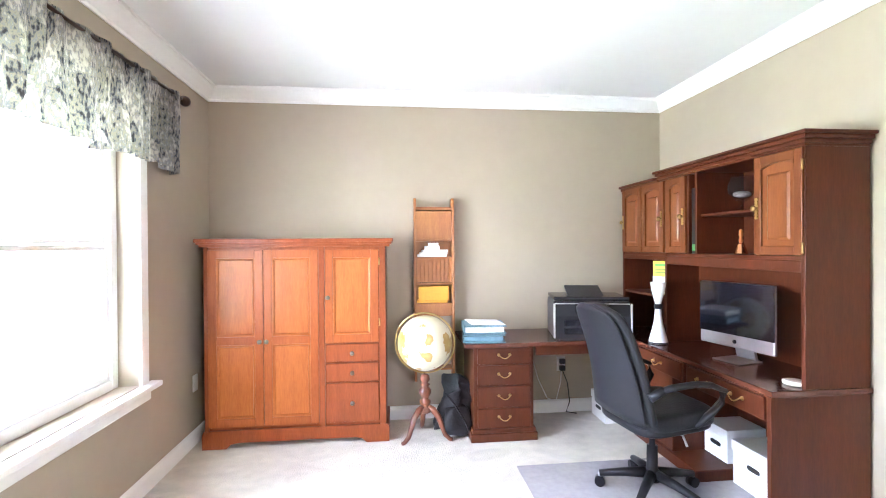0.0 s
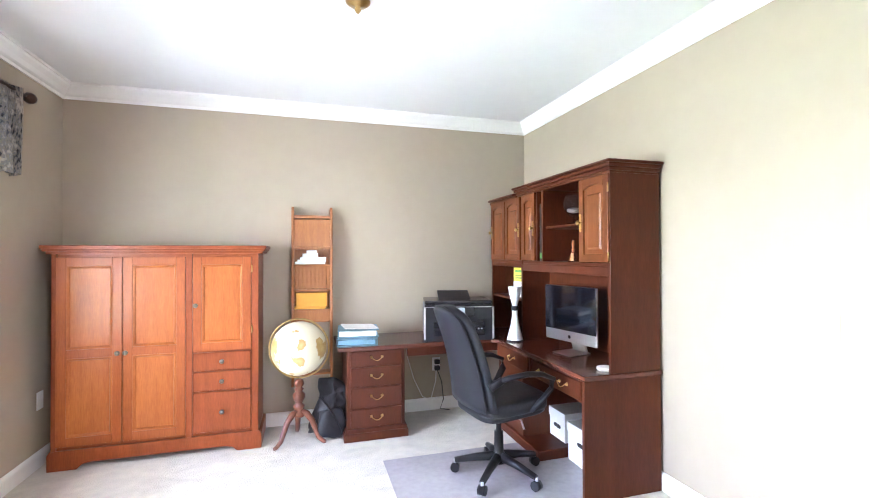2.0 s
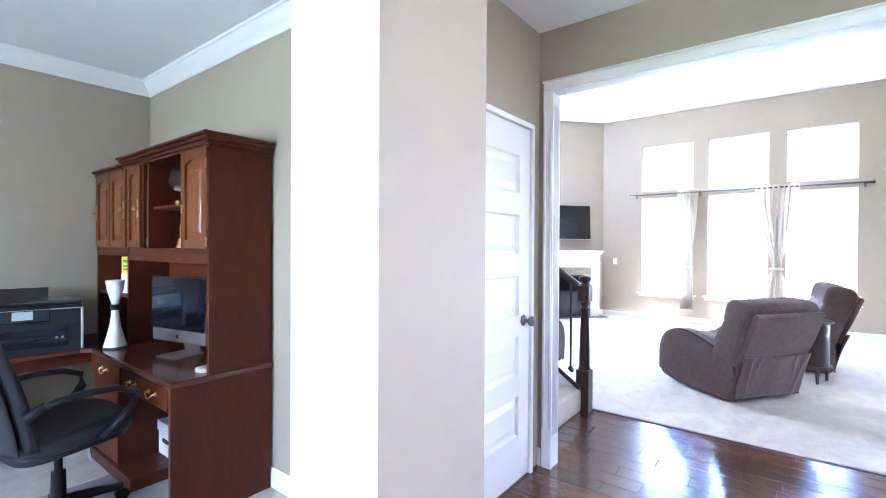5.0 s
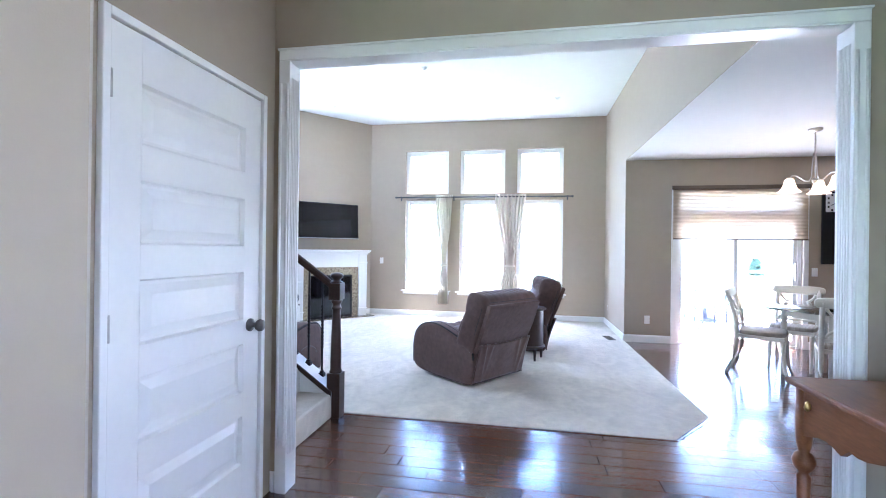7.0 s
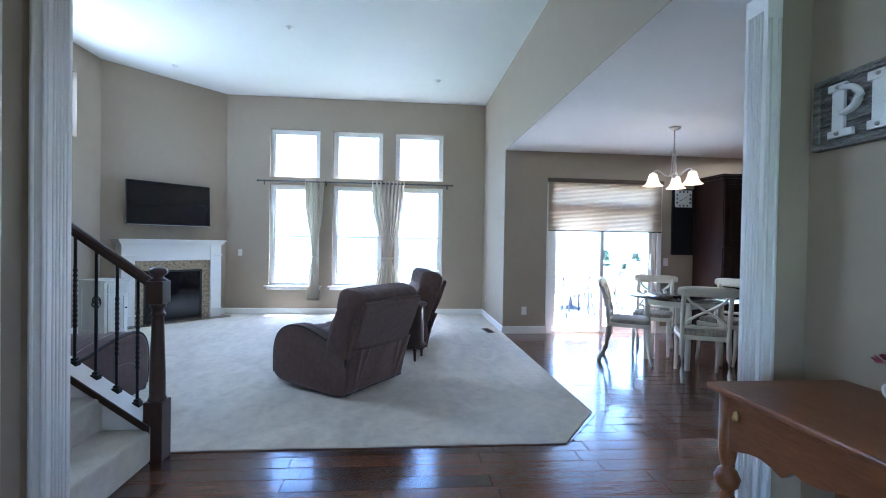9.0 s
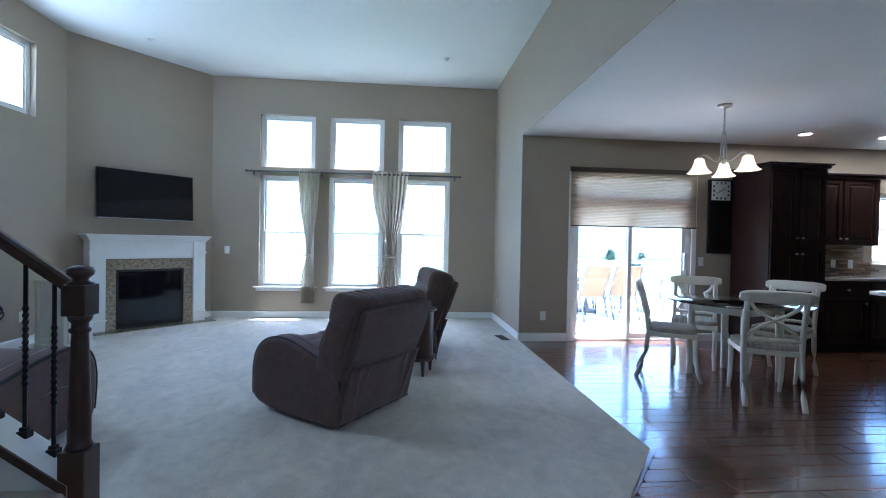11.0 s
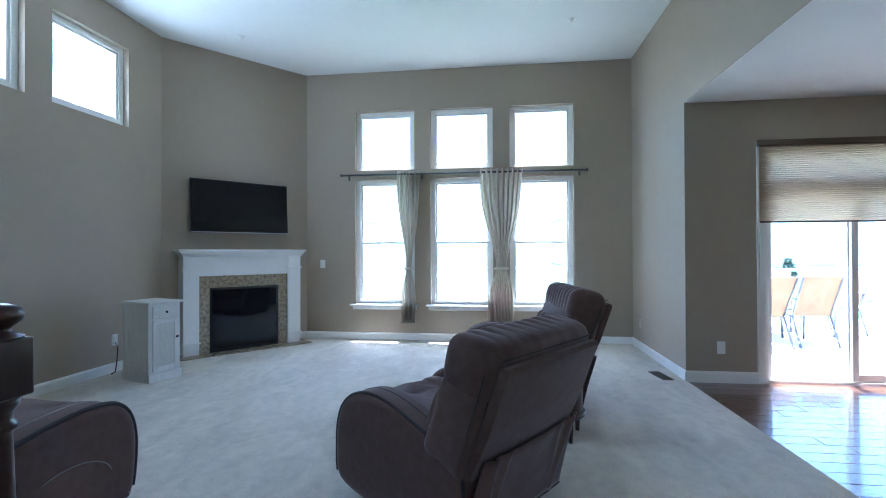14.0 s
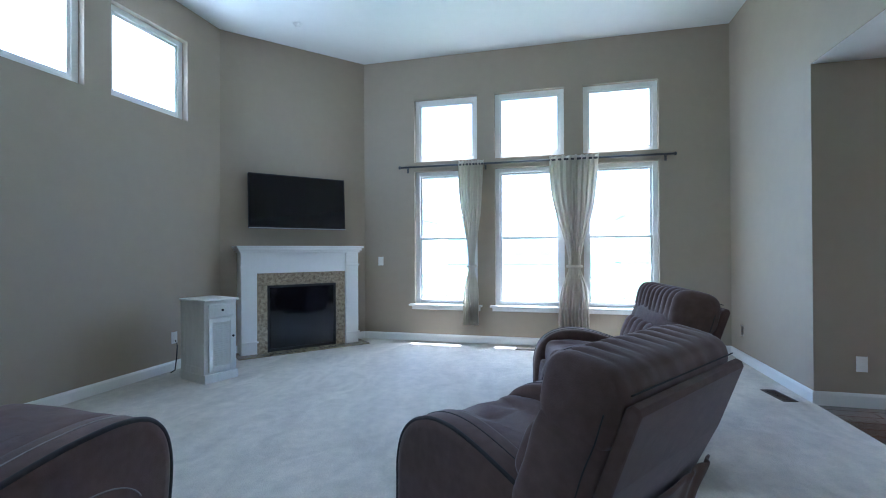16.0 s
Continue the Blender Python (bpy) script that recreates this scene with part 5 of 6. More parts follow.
def wall_sign():
    s = thing("wall_sign", "weathered board sign with white riveted letters reading PEA", "sign", pose(5.41, -1.95, 1.645))
    board = mat("weathered_board", (0.03, 0.028, 0.027), 0.8, scale=12, stretch=(0.6, 3, 5), col2=(0.32, 0.31, 0.29), bump=0.5, bscale=40)
    for z in (0.0, 0.088, 0.1765):
        part("plank", boxes((-0.98, 0, 0.0, 0.02, z, z + 0.0865), bev=0.003), board, s, "weathered grey plank")
    for z in (0.0, 0.24):
        part("frame_strip", boxes((-0.98, 0, 0.0205, 0.03, z, z + 0.025), bev=0.002), board, s)
    for x in (-0.025, -0.98):
        part("frame_strip", boxes((x, x + 0.025, 0.0205, 0.03, 0.0255, 0.2395), bev=0.002), board, s)
    white = mat("white_enamel", (0.75, 0.75, 0.74), 0.5, var=0.06, scale=15)
    # block letters with slab ends, built from bars; x runs towards the door, so letters start at the opening's side
    def letter(ch, x0):
        u, z_0 = 0.195, 0.035
        strokes = {"P": [(0.015, 0.062, 0, 1), (0, 0.095, 0, 0.14), (0, 0.07, 0.86, 1)], "E": [(0.015, 0.062, 0, 1), (0, 0.132, 0, 0.16), (0, 0.132, 0.84, 1), (0.05, 0.1, 0.42, 0.58), (0.107, 0.134, 0.0, 0.32), (0.107, 0.134, 0.68, 1), (0.088, 0.108, 0.34, 0.66)], "A": [(0.0, 0.055, 0, 0.13), (0.09, 0.145, 0, 0.13), (0.04, 0.11, 0.28, 0.42)]}[ch]
        bm = bmesh.new()
        for i, (a, b, z0, z1) in enumerate(strokes):
            box(bm, x0 - b, x0 - a, 0.0205 + 0.0006 * i, 0.034 + 0.0012 * i, z_0 + z0 * u, z_0 + z1 * u, bev=0.002, seg=1)
        if ch == "P":
            tube([(x0 - 0.055 - 0.058 * math.sin(math.pi * i / 12), 0.029, z_0 + u * (0.67 + 0.235 * math.cos(math.pi * i / 12))) for i in range(13)], 0.02, 8, bm, flat=0.55)
        if ch == "A":
            for q in (0.025, 0.12):
                tube([(x0 - q, 0.029, z_0 + 0.01), (x0 - 0.0725, 0.029, z_0 + u - 0.01)], 0.019, 8, bm, flat=0.55)
        L = part("letter", bm, white, s, "white block letter " + ch)
        for dx, dz in ((0.04, 0.07), (0.04, 0.93), (0.1, 0.6 if ch == "P" else 0.08), (0.075, 0.5 if ch == "E" else 0.93)):
            part("rivet", lathe([(0.008, 0), (0.007, 0.005), (0, 0.007)], 10), NICKEL, L, "steel rivet", at=pose(x0 - dx, 0.038, z_0 + dz * u, -90, 0, 0))
    for i, ch in enumerate("PEA"):
        letter(ch, -0.066 - i * 0.143)


wall_sign()

# ---- family room ----
DIAG = pose(10.51, 3.85, 0, 0, 0, math.degrees(math.atan2(2.64 - 3.85, 11.869 - 10.51)))
# in DIAG's own axes x runs along the corner wall and -y looks into the room
GRANITE = mat("speckled_brown_granite", (0.1, 0.07, 0.04), 0.15, scale=28, col2=(0.55, 0.46, 0.31), coat=0.3)


def fireplace():
    f = tagged(thing("fireplace", "white mantel fireplace with a speckled granite surround", "fireplace", DIAG))
    x0, x1 = 0.14, 1.62
    c = (x0 + x1) / 2
    part("mantel_shelf", boxes((x0 - 0.02, x1 + 0.02, -0.31, 0, 1.235, 1.262), (x0 + 0.0, x1 - 0.0, -0.285, 0, 1.205, 1.236), (x0 + 0.02, x1 - 0.02, -0.265, 0, 1.18, 1.206), bev=0.005), WHITE, f)
    part("frieze", boxes((x0 + 0.04, x1 - 0.04, -0.235, 0, 0.945, 1.18), bev=0.003), WHITE, f)
    for a in (x0 + 0.035, x1 - 0.205):
        leg = part("pilaster", boxes((a, a + 0.17, -0.245, 0, 0.0, 0.945), (a, a + 0.17, -0.245, 0, 0.945, 1.18), bev=0.003), WHITE, f)
        part("pilaster_cap", boxes((a - 0.012, a + 0.182, -0.258, -0.24, 1.01, 1.035), (a - 0.012, a + 0.182, -0.258, -0.24, 0.15, 0.17), bev=0.004), WHITE, leg)
    gi0, gi1 = x0 + 0.205, x1 - 0.205
    part("granite_surround", boxes((gi0, gi0 + 0.12, -0.215, 0, 0.02, 0.945), (gi1 - 0.12, gi1, -0.215, 0, 0.02, 0.945), (gi0 + 0.12, gi1 - 0.12, -0.215, 0, 0.80, 0.945), bev=0.002), GRANITE, f, "speckled granite surround")
    part("firebox", boxes((gi0 + 0.12, gi1 - 0.12, -0.1, -0.09, 0.02, 0.80), (gi0 + 0.12, gi0 + 0.13, -0.2, -0.1, 0.02, 0.80), (gi1 - 0.13, gi1 - 0.12, -0.2, -0.1, 0.02, 0.80)), BLACK, f, "black firebox")
    part("fire_screen_glass", boxes((gi0 + 0.15, gi1 - 0.15, -0.205, -0.2, 0.06, 0.77)), SCREEN, f, "dark glass front")
    part("firebox_frame", boxes((gi0 + 0.12, gi0 + 0.15, -0.212, -0.19, 0.02, 0.80), (gi1 - 0.15, gi1 - 0.12, -0.212, -0.19, 0.02, 0.80), (gi0 + 0.15, gi1 - 0.15, -0.212, -0.19, 0.77, 0.80), (gi0 + 0.15, gi1 - 0.15, -0.212, -0.19, 0.02, 0.06), bev=0.002), BLACK, f)
    part("hearth", boxes((x0 - 0.02, x1 + 0.06, -0.40, 0, 0.0125, 0.024), bev=0.002), GRANITE, f, "speckled granite hearth slab")


fireplace()


def television():
    t = thing("television", "black flat television on a wall bracket above the mantel", "television", DIAG @ pose(0.87, -0.13, 1.47, -3, 0, 0))
    part("housing", boxes((-0.59, 0.59, 0.0, 0.045, 0.0, 0.655), bev=0.006), BLACK_PLASTIC, t)
    part("screen", boxes((-0.575, 0.575, -0.003, 0.0, 0.03, 0.64)), SCREEN, t, "black glossy screen")
    part("chin", boxes((-0.59, 0.59, -0.004, 0.0, 0.0, 0.012)), ALU, t, "silver lower edge")
    part("wall_bracket", boxes((-0.2, 0.2, 0.045, 0.13, 0.2, 0.45)), BLACK_PLASTIC, t)


television()


def louvre_cabinet():
    c = thing("louvre_cabinet", "small distressed white cabinet with a drawer and louvred door", "cabinet", pose(9.50, 3.15, 0.012, 0, 0, -18))
    # front looks along local -y ; its left side shows
    W, D, H = 0.30, 0.40, 0.75
    part("body", boxes((0, W, 0.012, D, 0.05, H - 0.02), bev=0.003), DISTRESSED, c)
    part("top", boxes((-0.018, W + 0.018, -0.015, D + 0.01, H - 0.02, H), bev=0.005), DISTRESSED, c)
    part("plinth", boxes((-0.012, W + 0.012, -0.004, D, 0.0, 0.08), bev=0.004), DISTRESSED, c)
    part("side_panel_frame", boxes((-0.008, 0.0, 0.012, 0.055, 0.08, H - 0.02), (-0.008, 0.0, D - 0.05, D, 0.08, H - 0.02), (-0.008, 0.0, 0.055, D - 0.05, H - 0.1, H - 0.02), (-0.008, 0.0, 0.055, D - 0.05, 0.08, 0.14), bev=0.002), DISTRESSED, c)
    dr = part("drawer_front", boxes((0.03, W - 0.03, 0.0, 0.014, H - 0.155, H - 0.045), bev=0.004), DISTRESSED, c)
    part("drawer_frame", boxes((0.055, W - 0.055, -0.004, 0.001, H - 0.13, H - 0.07), bev=0.003), DISTRESSED, dr)
    k = part("knob", knob_bm(0.011), IRON, dr, "dark cup pull")
    k.matrix_basis = pose(W / 2, -0.002, H - 0.1, 90, 0, 0)
    d = part("door", boxes((0.03, 0.065, -0.002, 0.016, 0.10, H - 0.17), (W - 0.065, W - 0.03, -0.002, 0.016, 0.10, H - 0.17), (0.065, W - 0.065, -0.002, 0.016, 0.10, 0.14), (0.065, W - 0.065, -0.002, 0.016, H - 0.21, H - 0.17), bev=0.002), DISTRESSED, c)
    z = 0.148
    while z < H - 0.22:
        part("slat", boxes((0.065, W - 0.065, -0.003, 0.003, -0.011, 0.011), bev=0.001, seg=1), DISTRESSED, d, at=pose(0, 0.007, z, -35, 0, 0))
        z += 0.02
    k = part("knob", knob_bm(0.011), IRON, d, "dark knob")
    k.matrix_basis = pose(W - 0.045, -0.002, 0.4, 90, 0, 0)


louvre_cabinet()
tagged(part("power_cable", tube([(9.86, 3.835, 0.31), (9.85, 3.80, 0.26), (9.83, 3.79, 0.14), (9.80, 3.78, 0.03), (9.74, 3.77, 0.02)], 0.006, 6), BLACK_PLASTIC), "black cable from the outlet behind the cabinet", "cable")


def flowing(outline, n=4):
    """Closed smooth curve through the outline's corners."""
    out, k = [], len(outline)
    for i in range(k):
        p0, p1, p2, p3 = (Vector(outline[(i + d) % k]) for d in (-1, 0, 1, 2))
        for j in range(n):
            t = j / n
            out.append(0.5 * (2 * p1 + (p2 - p0) * t + (2 * p0 - 5 * p1 + 4 * p2 - p3) * t * t + (3 * p1 - p0 - 3 * p2 + p3) * t ** 3))
    return out


def padded(outline, x0, x1, r=0.04):
    """Upholstered slab: a flowing outline in y and z with plump rounded sides."""
    pts, bm, rings = flowing(outline), bmesh.new(), []
    k = len(pts)
    nor = []
    for i in range(k):
        d = (pts[(i + 1) % k] - pts[i - 1]).normalized()
        nor.append(Vector((-d.y, d.x)))
    steps = [(x0 + r * 0.6 * (1 - math.sin(a)), r * (1 - math.cos(a))) for a in (math.pi / 2, 1.15, 0.75, 0.35, 0.0)]
    steps += [(x1 + x0 - x, i) for x, i in reversed(steps)]
    mid = sum(pts, Vector((0, 0))) / k
    sg = 1 if (mid - pts[0]).dot(nor[0]) > 0 else -1
    for x, inset in steps:
        rings.append([bm.verts.new((x, *(p + sg * inset * q))) for p, q in zip(pts, nor)])
    for a, b in zip(rings, rings[1:]):
        for i in range(k):
            bm.faces.new((a[i], b[i], b[(i + 1) % k], a[(i + 1) % k]))
    bm.faces.new(rings[0][::-1])
    bm.faces.new(rings[-1])
    bmesh.ops.recalc_face_normals(bm, faces=bm.faces)
    for f in bm.faces:
        f.smooth = len(f.verts) == 4
    return bm


def pleated_roll(w, b, c, pleats, depth, seed):
    """Stuffed roll along x, gathered into pleats over its top and front, smooth behind."""
    bm, rings, rn = bmesh.new(), [], random.Random(seed)
    deep = [0.6 + 0.8 * rn.random() for _ in range(pleats + 1)]
    n = pleats * 8
    for i in range(n + 1):
        q = -1 + 2 * i / n
        end = max(0.0, 1 - abs(q) ** 14) ** 0.4
        u = (q + 1) / 2 * pleats
        groove = math.exp(-((u - round(u)) / 0.16) ** 2) * deep[round(u)]
        ring = []
        for k in range(28):
            a = 2 * math.pi * k / 28
            y = math.copysign(abs(math.cos(a)) ** 0.62, math.cos(a))
            z = math.copysign(abs(math.sin(a)) ** 0.62, math.sin(a))
            front = min(1, max(0, 0.35 + 0.9 * y)) * min(1, max(0, 0.6 + z))
            g = 1 - depth * groove * front + 0.02 * noise.noise(Vector((q * 7, y, z)))
            e = 0.72 + 0.28 * end
            ring.append(bm.verts.new((q * w, b * y * g * e, c * z * g * e)))
        rings.append(ring)
    for p, r in zip(rings, rings[1:]):
        for k in range(28):
            bm.faces.new((p[k], r[k], r[(k + 1) % 28], p[(k + 1) % 28]))
    bm.faces.new(rings[0])
    bm.faces.new(rings[-1][::-1])
    bmesh.ops.recalc_face_normals(bm, faces=bm.faces)
    for f in bm.faces:
        f.smooth = True
    return bm


def recliner(name, m, label, group="family room recliners"):
    r = thing(name, label, "recliner", m, group)
    W = 0.395
    part("rocker_base", lathe([(0.27, 0.0), (0.29, 0.01), (0.29, 0.03), (0.2, 0.04), (0.18, 0.09), (0.0, 0.1)], 32, (0, 0.0, 0.012)), BLACK_PLASTIC, r, "black swivel base ring")
    arm = [(0.42, 0.09), (0.448, 0.25), (0.44, 0.36), (0.405, 0.452), (0.335, 0.518), (0.24, 0.553), (0.14, 0.56), (0.03, 0.543), (-0.11, 0.50), (-0.25, 0.445), (-0.35, 0.385), (-0.388, 0.34), (-0.375, 0.06), (-0.2, 0.03), (0.18, 0.04)]
    for s in (-1, 1):
        x0, x1 = (W - 0.16, W) if s > 0 else (-W, -W + 0.16)
        a = part("arm", padded(arm, x0, x1, 0.04), SUEDE, r, "padded rounded arm")
        pip = [(s * (W - 0.012), y - 0.004 * (y > 0.26), z - 0.004) for y, z in flowing(arm)[1:46]]
        part("piping", tube(pip, 0.0075, 8), SUEDE_DARK, a, "dark piping")
        part("top_seam", tube([(s * (W - 0.09), y, z + 0.0005) for y, z in flowing(arm)[14:40]], 0.0025, 6), SUEDE_DARK, a)
    part("seat_box", boxes((-W + 0.14, W - 0.14, -0.36, 0.34, 0.08, 0.33), bev=0.03, seg=3), SUEDE, r, smooth=True)
    part("seat_cushion", pillow(W - 0.13, 0.32, 0.095, 0.4, 0.3, 64, 28, lobes=3, amp=0.16, crease=0.012), SUEDE, r, "plump seat cushion with sewn ribs", at=pose(0, 0.06, 0.40, 3, 0, 0))
    part("footrest", pillow(W - 0.14, 0.06, 0.13, 0.4, 0.3, crease=0.008), SUEDE, r, at=pose(0, 0.36, 0.24))
    # back leans away from the seat
    bpose = pose(0, -0.31, 0.36, 20, 0, 0)
    back = part("back_cushion", pillow(W + 0.008, 0.125, 0.25, 0.36, 0.24, 80, 32, crease=0.014), SUEDE, r, "tall leaning back cushion", at=bpose @ pose(0, 0.035, 0.17))
    part("lumbar_roll", pleated_roll(W - 0.02, 0.07, 0.11, 7, 0.2, 9), SUEDE, r, "gathered lumbar pad", at=bpose @ pose(0, 0.12, 0.17))
    part("headrest", pleated_roll(W + 0.004, 0.132, 0.125, 10, 0.2, 4), SUEDE, r, "ribbed headrest roll", at=bpose @ pose(0, 0.04, 0.427, -8, 0, 0))
    part("rear_panel", prism([(-0.085, 0.02), (-0.112, 0.02), (-0.13, 0.25), (-0.128, 0.49), (-0.116, 0.505), (-0.096, 0.505), (-0.085, 0.49)], -W + 0.012, W - 0.012, "x", bev=0.008, seg=2), SUEDE, r, "flat rear back panel", at=bpose)
    for s in (-1, 1):
        part("side_seam", tube([(s * (W + 0.006), -0.05 + 0.002 * math.sin(q), 0.03 + 0.03 * q) for q in range(15)], 0.002, 6), SUEDE_DARK, r, at=bpose)
    part("headrest_seam", tube([(x / 20 * (W - 0.03), -0.083, 0.52) for x in range(-20, 21)], 0.0025, 6), SUEDE_DARK, r, at=bpose)
    # lower rear flap, gathered at its two upper corners
    bm, rows = bmesh.new(), []
    for j in range(15):
        row, v = [], j / 14
        for i in range(61):
            x = -W + 0.02 + (2 * W - 0.04) * i / 60
            q = abs(x) / W
            fold = 0.018 * math.exp(-((q - 0.80 + 0.12 * (1 - v)) / 0.045) ** 2) * (0.3 + v) + 0.012 * math.exp(-((q - 0.62 + 0.1 * v) / 0.05) ** 2) * v + 0.006 * noise.noise(Vector((x * 6, v * 2, 3)))
            row.append(bm.verts.new((x, -0.385 - fold - 0.098 * v ** 1.2, 0.055 + 0.375 * v - 0.018 * math.sin(math.pi * (x + W) / (2 * W)) * v)))
        rows.append(row)
    for a, b in zip(rows, rows[1:]):
        for i in range(60):
            bm.faces.new((a[i], b[i], b[i + 1], a[i + 1]))
    fl = part("rear_flap", bm, SUEDE, r, "hanging rear flap gathered into folds", smooth=True)
    so = fl.modifiers.new("thickness", "SOLIDIFY")
    so.thickness, so.offset = 0.008, 0
    part("flap_hem", tube([(-W + 0.02 + (2 * W - 0.04) * i / 30, -0.387 - 0.006 * noise.noise(Vector((i * 0.5, 0, 3))), 0.052) for i in range(31)], 0.006, 6), SUEDE_DARK, r)
    part("release_handle", boxes((W - 0.002, W + 0.008, 0.02, 0.10, 0.27, 0.30), bev=0.003), BLACK_PLASTIC, r)
    return r


recliner("recliner", pose(7.945, 0.18, 0, 0, 0, -35.5), "taupe suede rocker recliner turned towards the television")
recliner("recliner", pose(9.42, -0.21, 0, 0, 0, 6) @ Matrix.Scale(1.05, 4), "taupe suede rocker recliner beside the small round table")


def sofa():
    s = thing("reclining_sofa", "long taupe suede reclining sofa standing along the stairs", "sofa", pose(7.185, 2.635, 0.012, 0, 0, -90))
    W = 0.95
    arm = [(0.46, 0.06), (0.49, 0.25), (0.48, 0.38), (0.44, 0.467), (0.37, 0.52), (0.27, 0.54), (0.17, 0.54), (0.02, 0.525), (-0.2, 0.48), (-0.36, 0.44), (-0.39, 0.25), (-0.37, 0.06), (-0.2, 0.045), (0.1, 0.045), (0.38, 0.05)]
    for q in (-1, 1):
        x0, x1 = (W - 0.2, W) if q > 0 else (-W, -W + 0.2)
        a = part("arm", padded(arm, x0, x1, 0.045), SUEDE, s, "padded rounded arm")
        part("piping", tube([(q * (W - 0.016), y - 0.004 * (y > 0.3), z - 0.004) for y, z in flowing(arm)[1:36]], 0.011, 8), SUEDE_DARK, a, "dark piping")
        part("seam", tube([(q * (W + 0.0005), 0.12 + 0.22 * math.cos(radians(t)), 0.2 + 0.13 * math.sin(radians(t))) for t in range(15, 120, 8)], 0.003, 6), mat("pale_seam_thread", (0.22, 0.19, 0.18), 0.8), a, "pale curved stitching")
        part("top_seam", tube([(q * (W - 0.12), y, z + 0.001) for y, z in flowing(arm)[12:38]], 0.003, 6), mat("pale_stitching", (0.3, 0.27, 0.25), 0.8), a, "pale stitching")
    part("seat_box", boxes((-W + 0.18, W - 0.18, -0.36, 0.42, 0.05, 0.33), bev=0.03, seg=3), SUEDE, s, smooth=True)
    for i in range(2):
        x = (i - 0.5) * 0.75
        part("seat_cushion", pillow(0.37, 0.37, 0.1, 0.4, 0.3, crease=0.012), SUEDE, s, at=pose(x, 0.12, 0.39, 3, 0, 0))
        b = pose(x, -0.22, 0.36, 9, 0, 0)
        part("back_cushion", pillow(0.37, 0.13, 0.26, 0.42, 0.3, 48, 24, crease=0.012), SUEDE, s, at=b @ pose(0, 0, 0.22))
        part("headrest", pleated_roll(0.37, 0.14, 0.135, 10, 0.2, i), SUEDE, s, at=b @ pose(0, 0.01, 0.48))
    part("rear_panel", prism([(-0.30, 0.05), (-0.36, 0.05), (-0.44, 0.86), (-0.40, 0.88)], -W + 0.12, W - 0.12, "x", bev=0.012), SUEDE, s)


sofa()


def side_table():
    t = thing("side_table", "small round dark wooden side table with a lower shelf", "side table", pose(8.76, -0.43, 0.012))
    part("top", lathe([(0.19, 0.585), (0.2, 0.592), (0.2, 0.605), (0.19, 0.612), (0, 0.612)], 36), DARK_WOOD, t)
    part("drum", lathe([(0.165, 0.16), (0.17, 0.17), (0.17, 0.57), (0.165, 0.585)], 36), DARK_WOOD, t)
    part("shelf", lathe([(0.18, 0.14), (0.19, 0.15), (0.19, 0.165), (0.18, 0.172), (0, 0.172)], 36), DARK_WOOD, t)
    for k in range(4):
        a = radians(25 + 90 * k)
        part("leg", lathe([(0.013, 0), (0.013, 0.01), (0.02, 0.14)], 12, (0.165 * math.cos(a), 0.165 * math.sin(a), 0)), DARK_WOOD, t)


side_table()


def curtain(y, w_top, label):
    c = thing("tied_curtain", label, "curtain", pose(11.745, y, 0))
    cloth = mat("striped_curtain_cloth", (0.40, 0.36, 0.29), 0.85, scale=3, stretch=(1, 26, 0.3), col2=(0.66, 0.62, 0.54), bump=0.15, bscale=150)
    see_through(cloth, (0.82, 0.77, 0.68), 0.6)
    bm, rows = bmesh.new(), []
    n, m = 90, 44
    for j in range(m + 1):
        z = 2.335 - (2.335 - 0.255) * j / m
        tie = math.exp(-((z - 1.0) / (0.62 if z > 1.0 else 0.28)) ** 2)
        half = w_top / 2 * (1 - 0.76 * tie) * (1.0 if z > 1.0 else 0.62 + 0.38 * tie)
        row = []
        for i in range(n + 1):
            u = i / n * 2 - 1
            amp = 0.028 * (1 - 0.5 * tie)
            row.append(bm.verts.new((amp * math.sin(u * 26 + 0.8 * math.sin(3 * u + z)) + 0.012 * math.sin(u * 11 + z * 2), half * u + 0.012 * math.sin(z * 4) * (1 - tie), z)))
        rows.append(row)
    for a, b in zip(rows, rows[1:]):
        for i in range(n):
            bm.faces.new((a[i], a[i + 1], b[i + 1], b[i]))
    cl = part("cloth", bm, cloth, c, "striped cream and taupe cloth", smooth=True)
    so = cl.modifiers.new("thickness", "SOLIDIFY")
    so.thickness = 0.002
    part("tieback", tube([(0.045 * math.cos(radians(t)), (w_top * 0.13 + 0.012) * math.sin(radians(t)), 1.0) for t in range(0, 361, 20)], 0.012, 8, flat=1.6), cloth, c, "cloth tieback")


curtain(1.16, 0.33, "narrow striped curtain panel tied at its middle")
curtain(-0.09, 0.57, "striped curtain panel tied at its middle")


def curtain_rod():
    r = thing("curtain_rod", "long dark grey curtain rod across three windows", "curtain rod", pose(11.745, 0, 2.29))
    gm = mat("gunmetal", (0.12, 0.12, 0.125), 0.4, 0.7)
    part("pole", tube([(0, -1.19, 0), (0, 2.10, 0)], 0.013, 12), gm, r)
    for y, rx in ((-1.19, 90), (2.10, -90)):
        part("finial", lathe([(0.018, 0), (0.022, 0.006), (0.022, 0.02), (0.012, 0.028), (0.0, 0.03)], 16), gm, r, at=pose(0, y, 0, rx, 0, 0))
    for y in (-1.12, -0.07, 0.99, 2.03):
        part("bracket", boxes((0.0, 0.1, y - 0.006, y + 0.006, -0.008, 0.008), (0.09, 0.1, y - 0.012, y + 0.012, -0.06, 0.03), bev=0.002), gm, r)


curtain_rod()


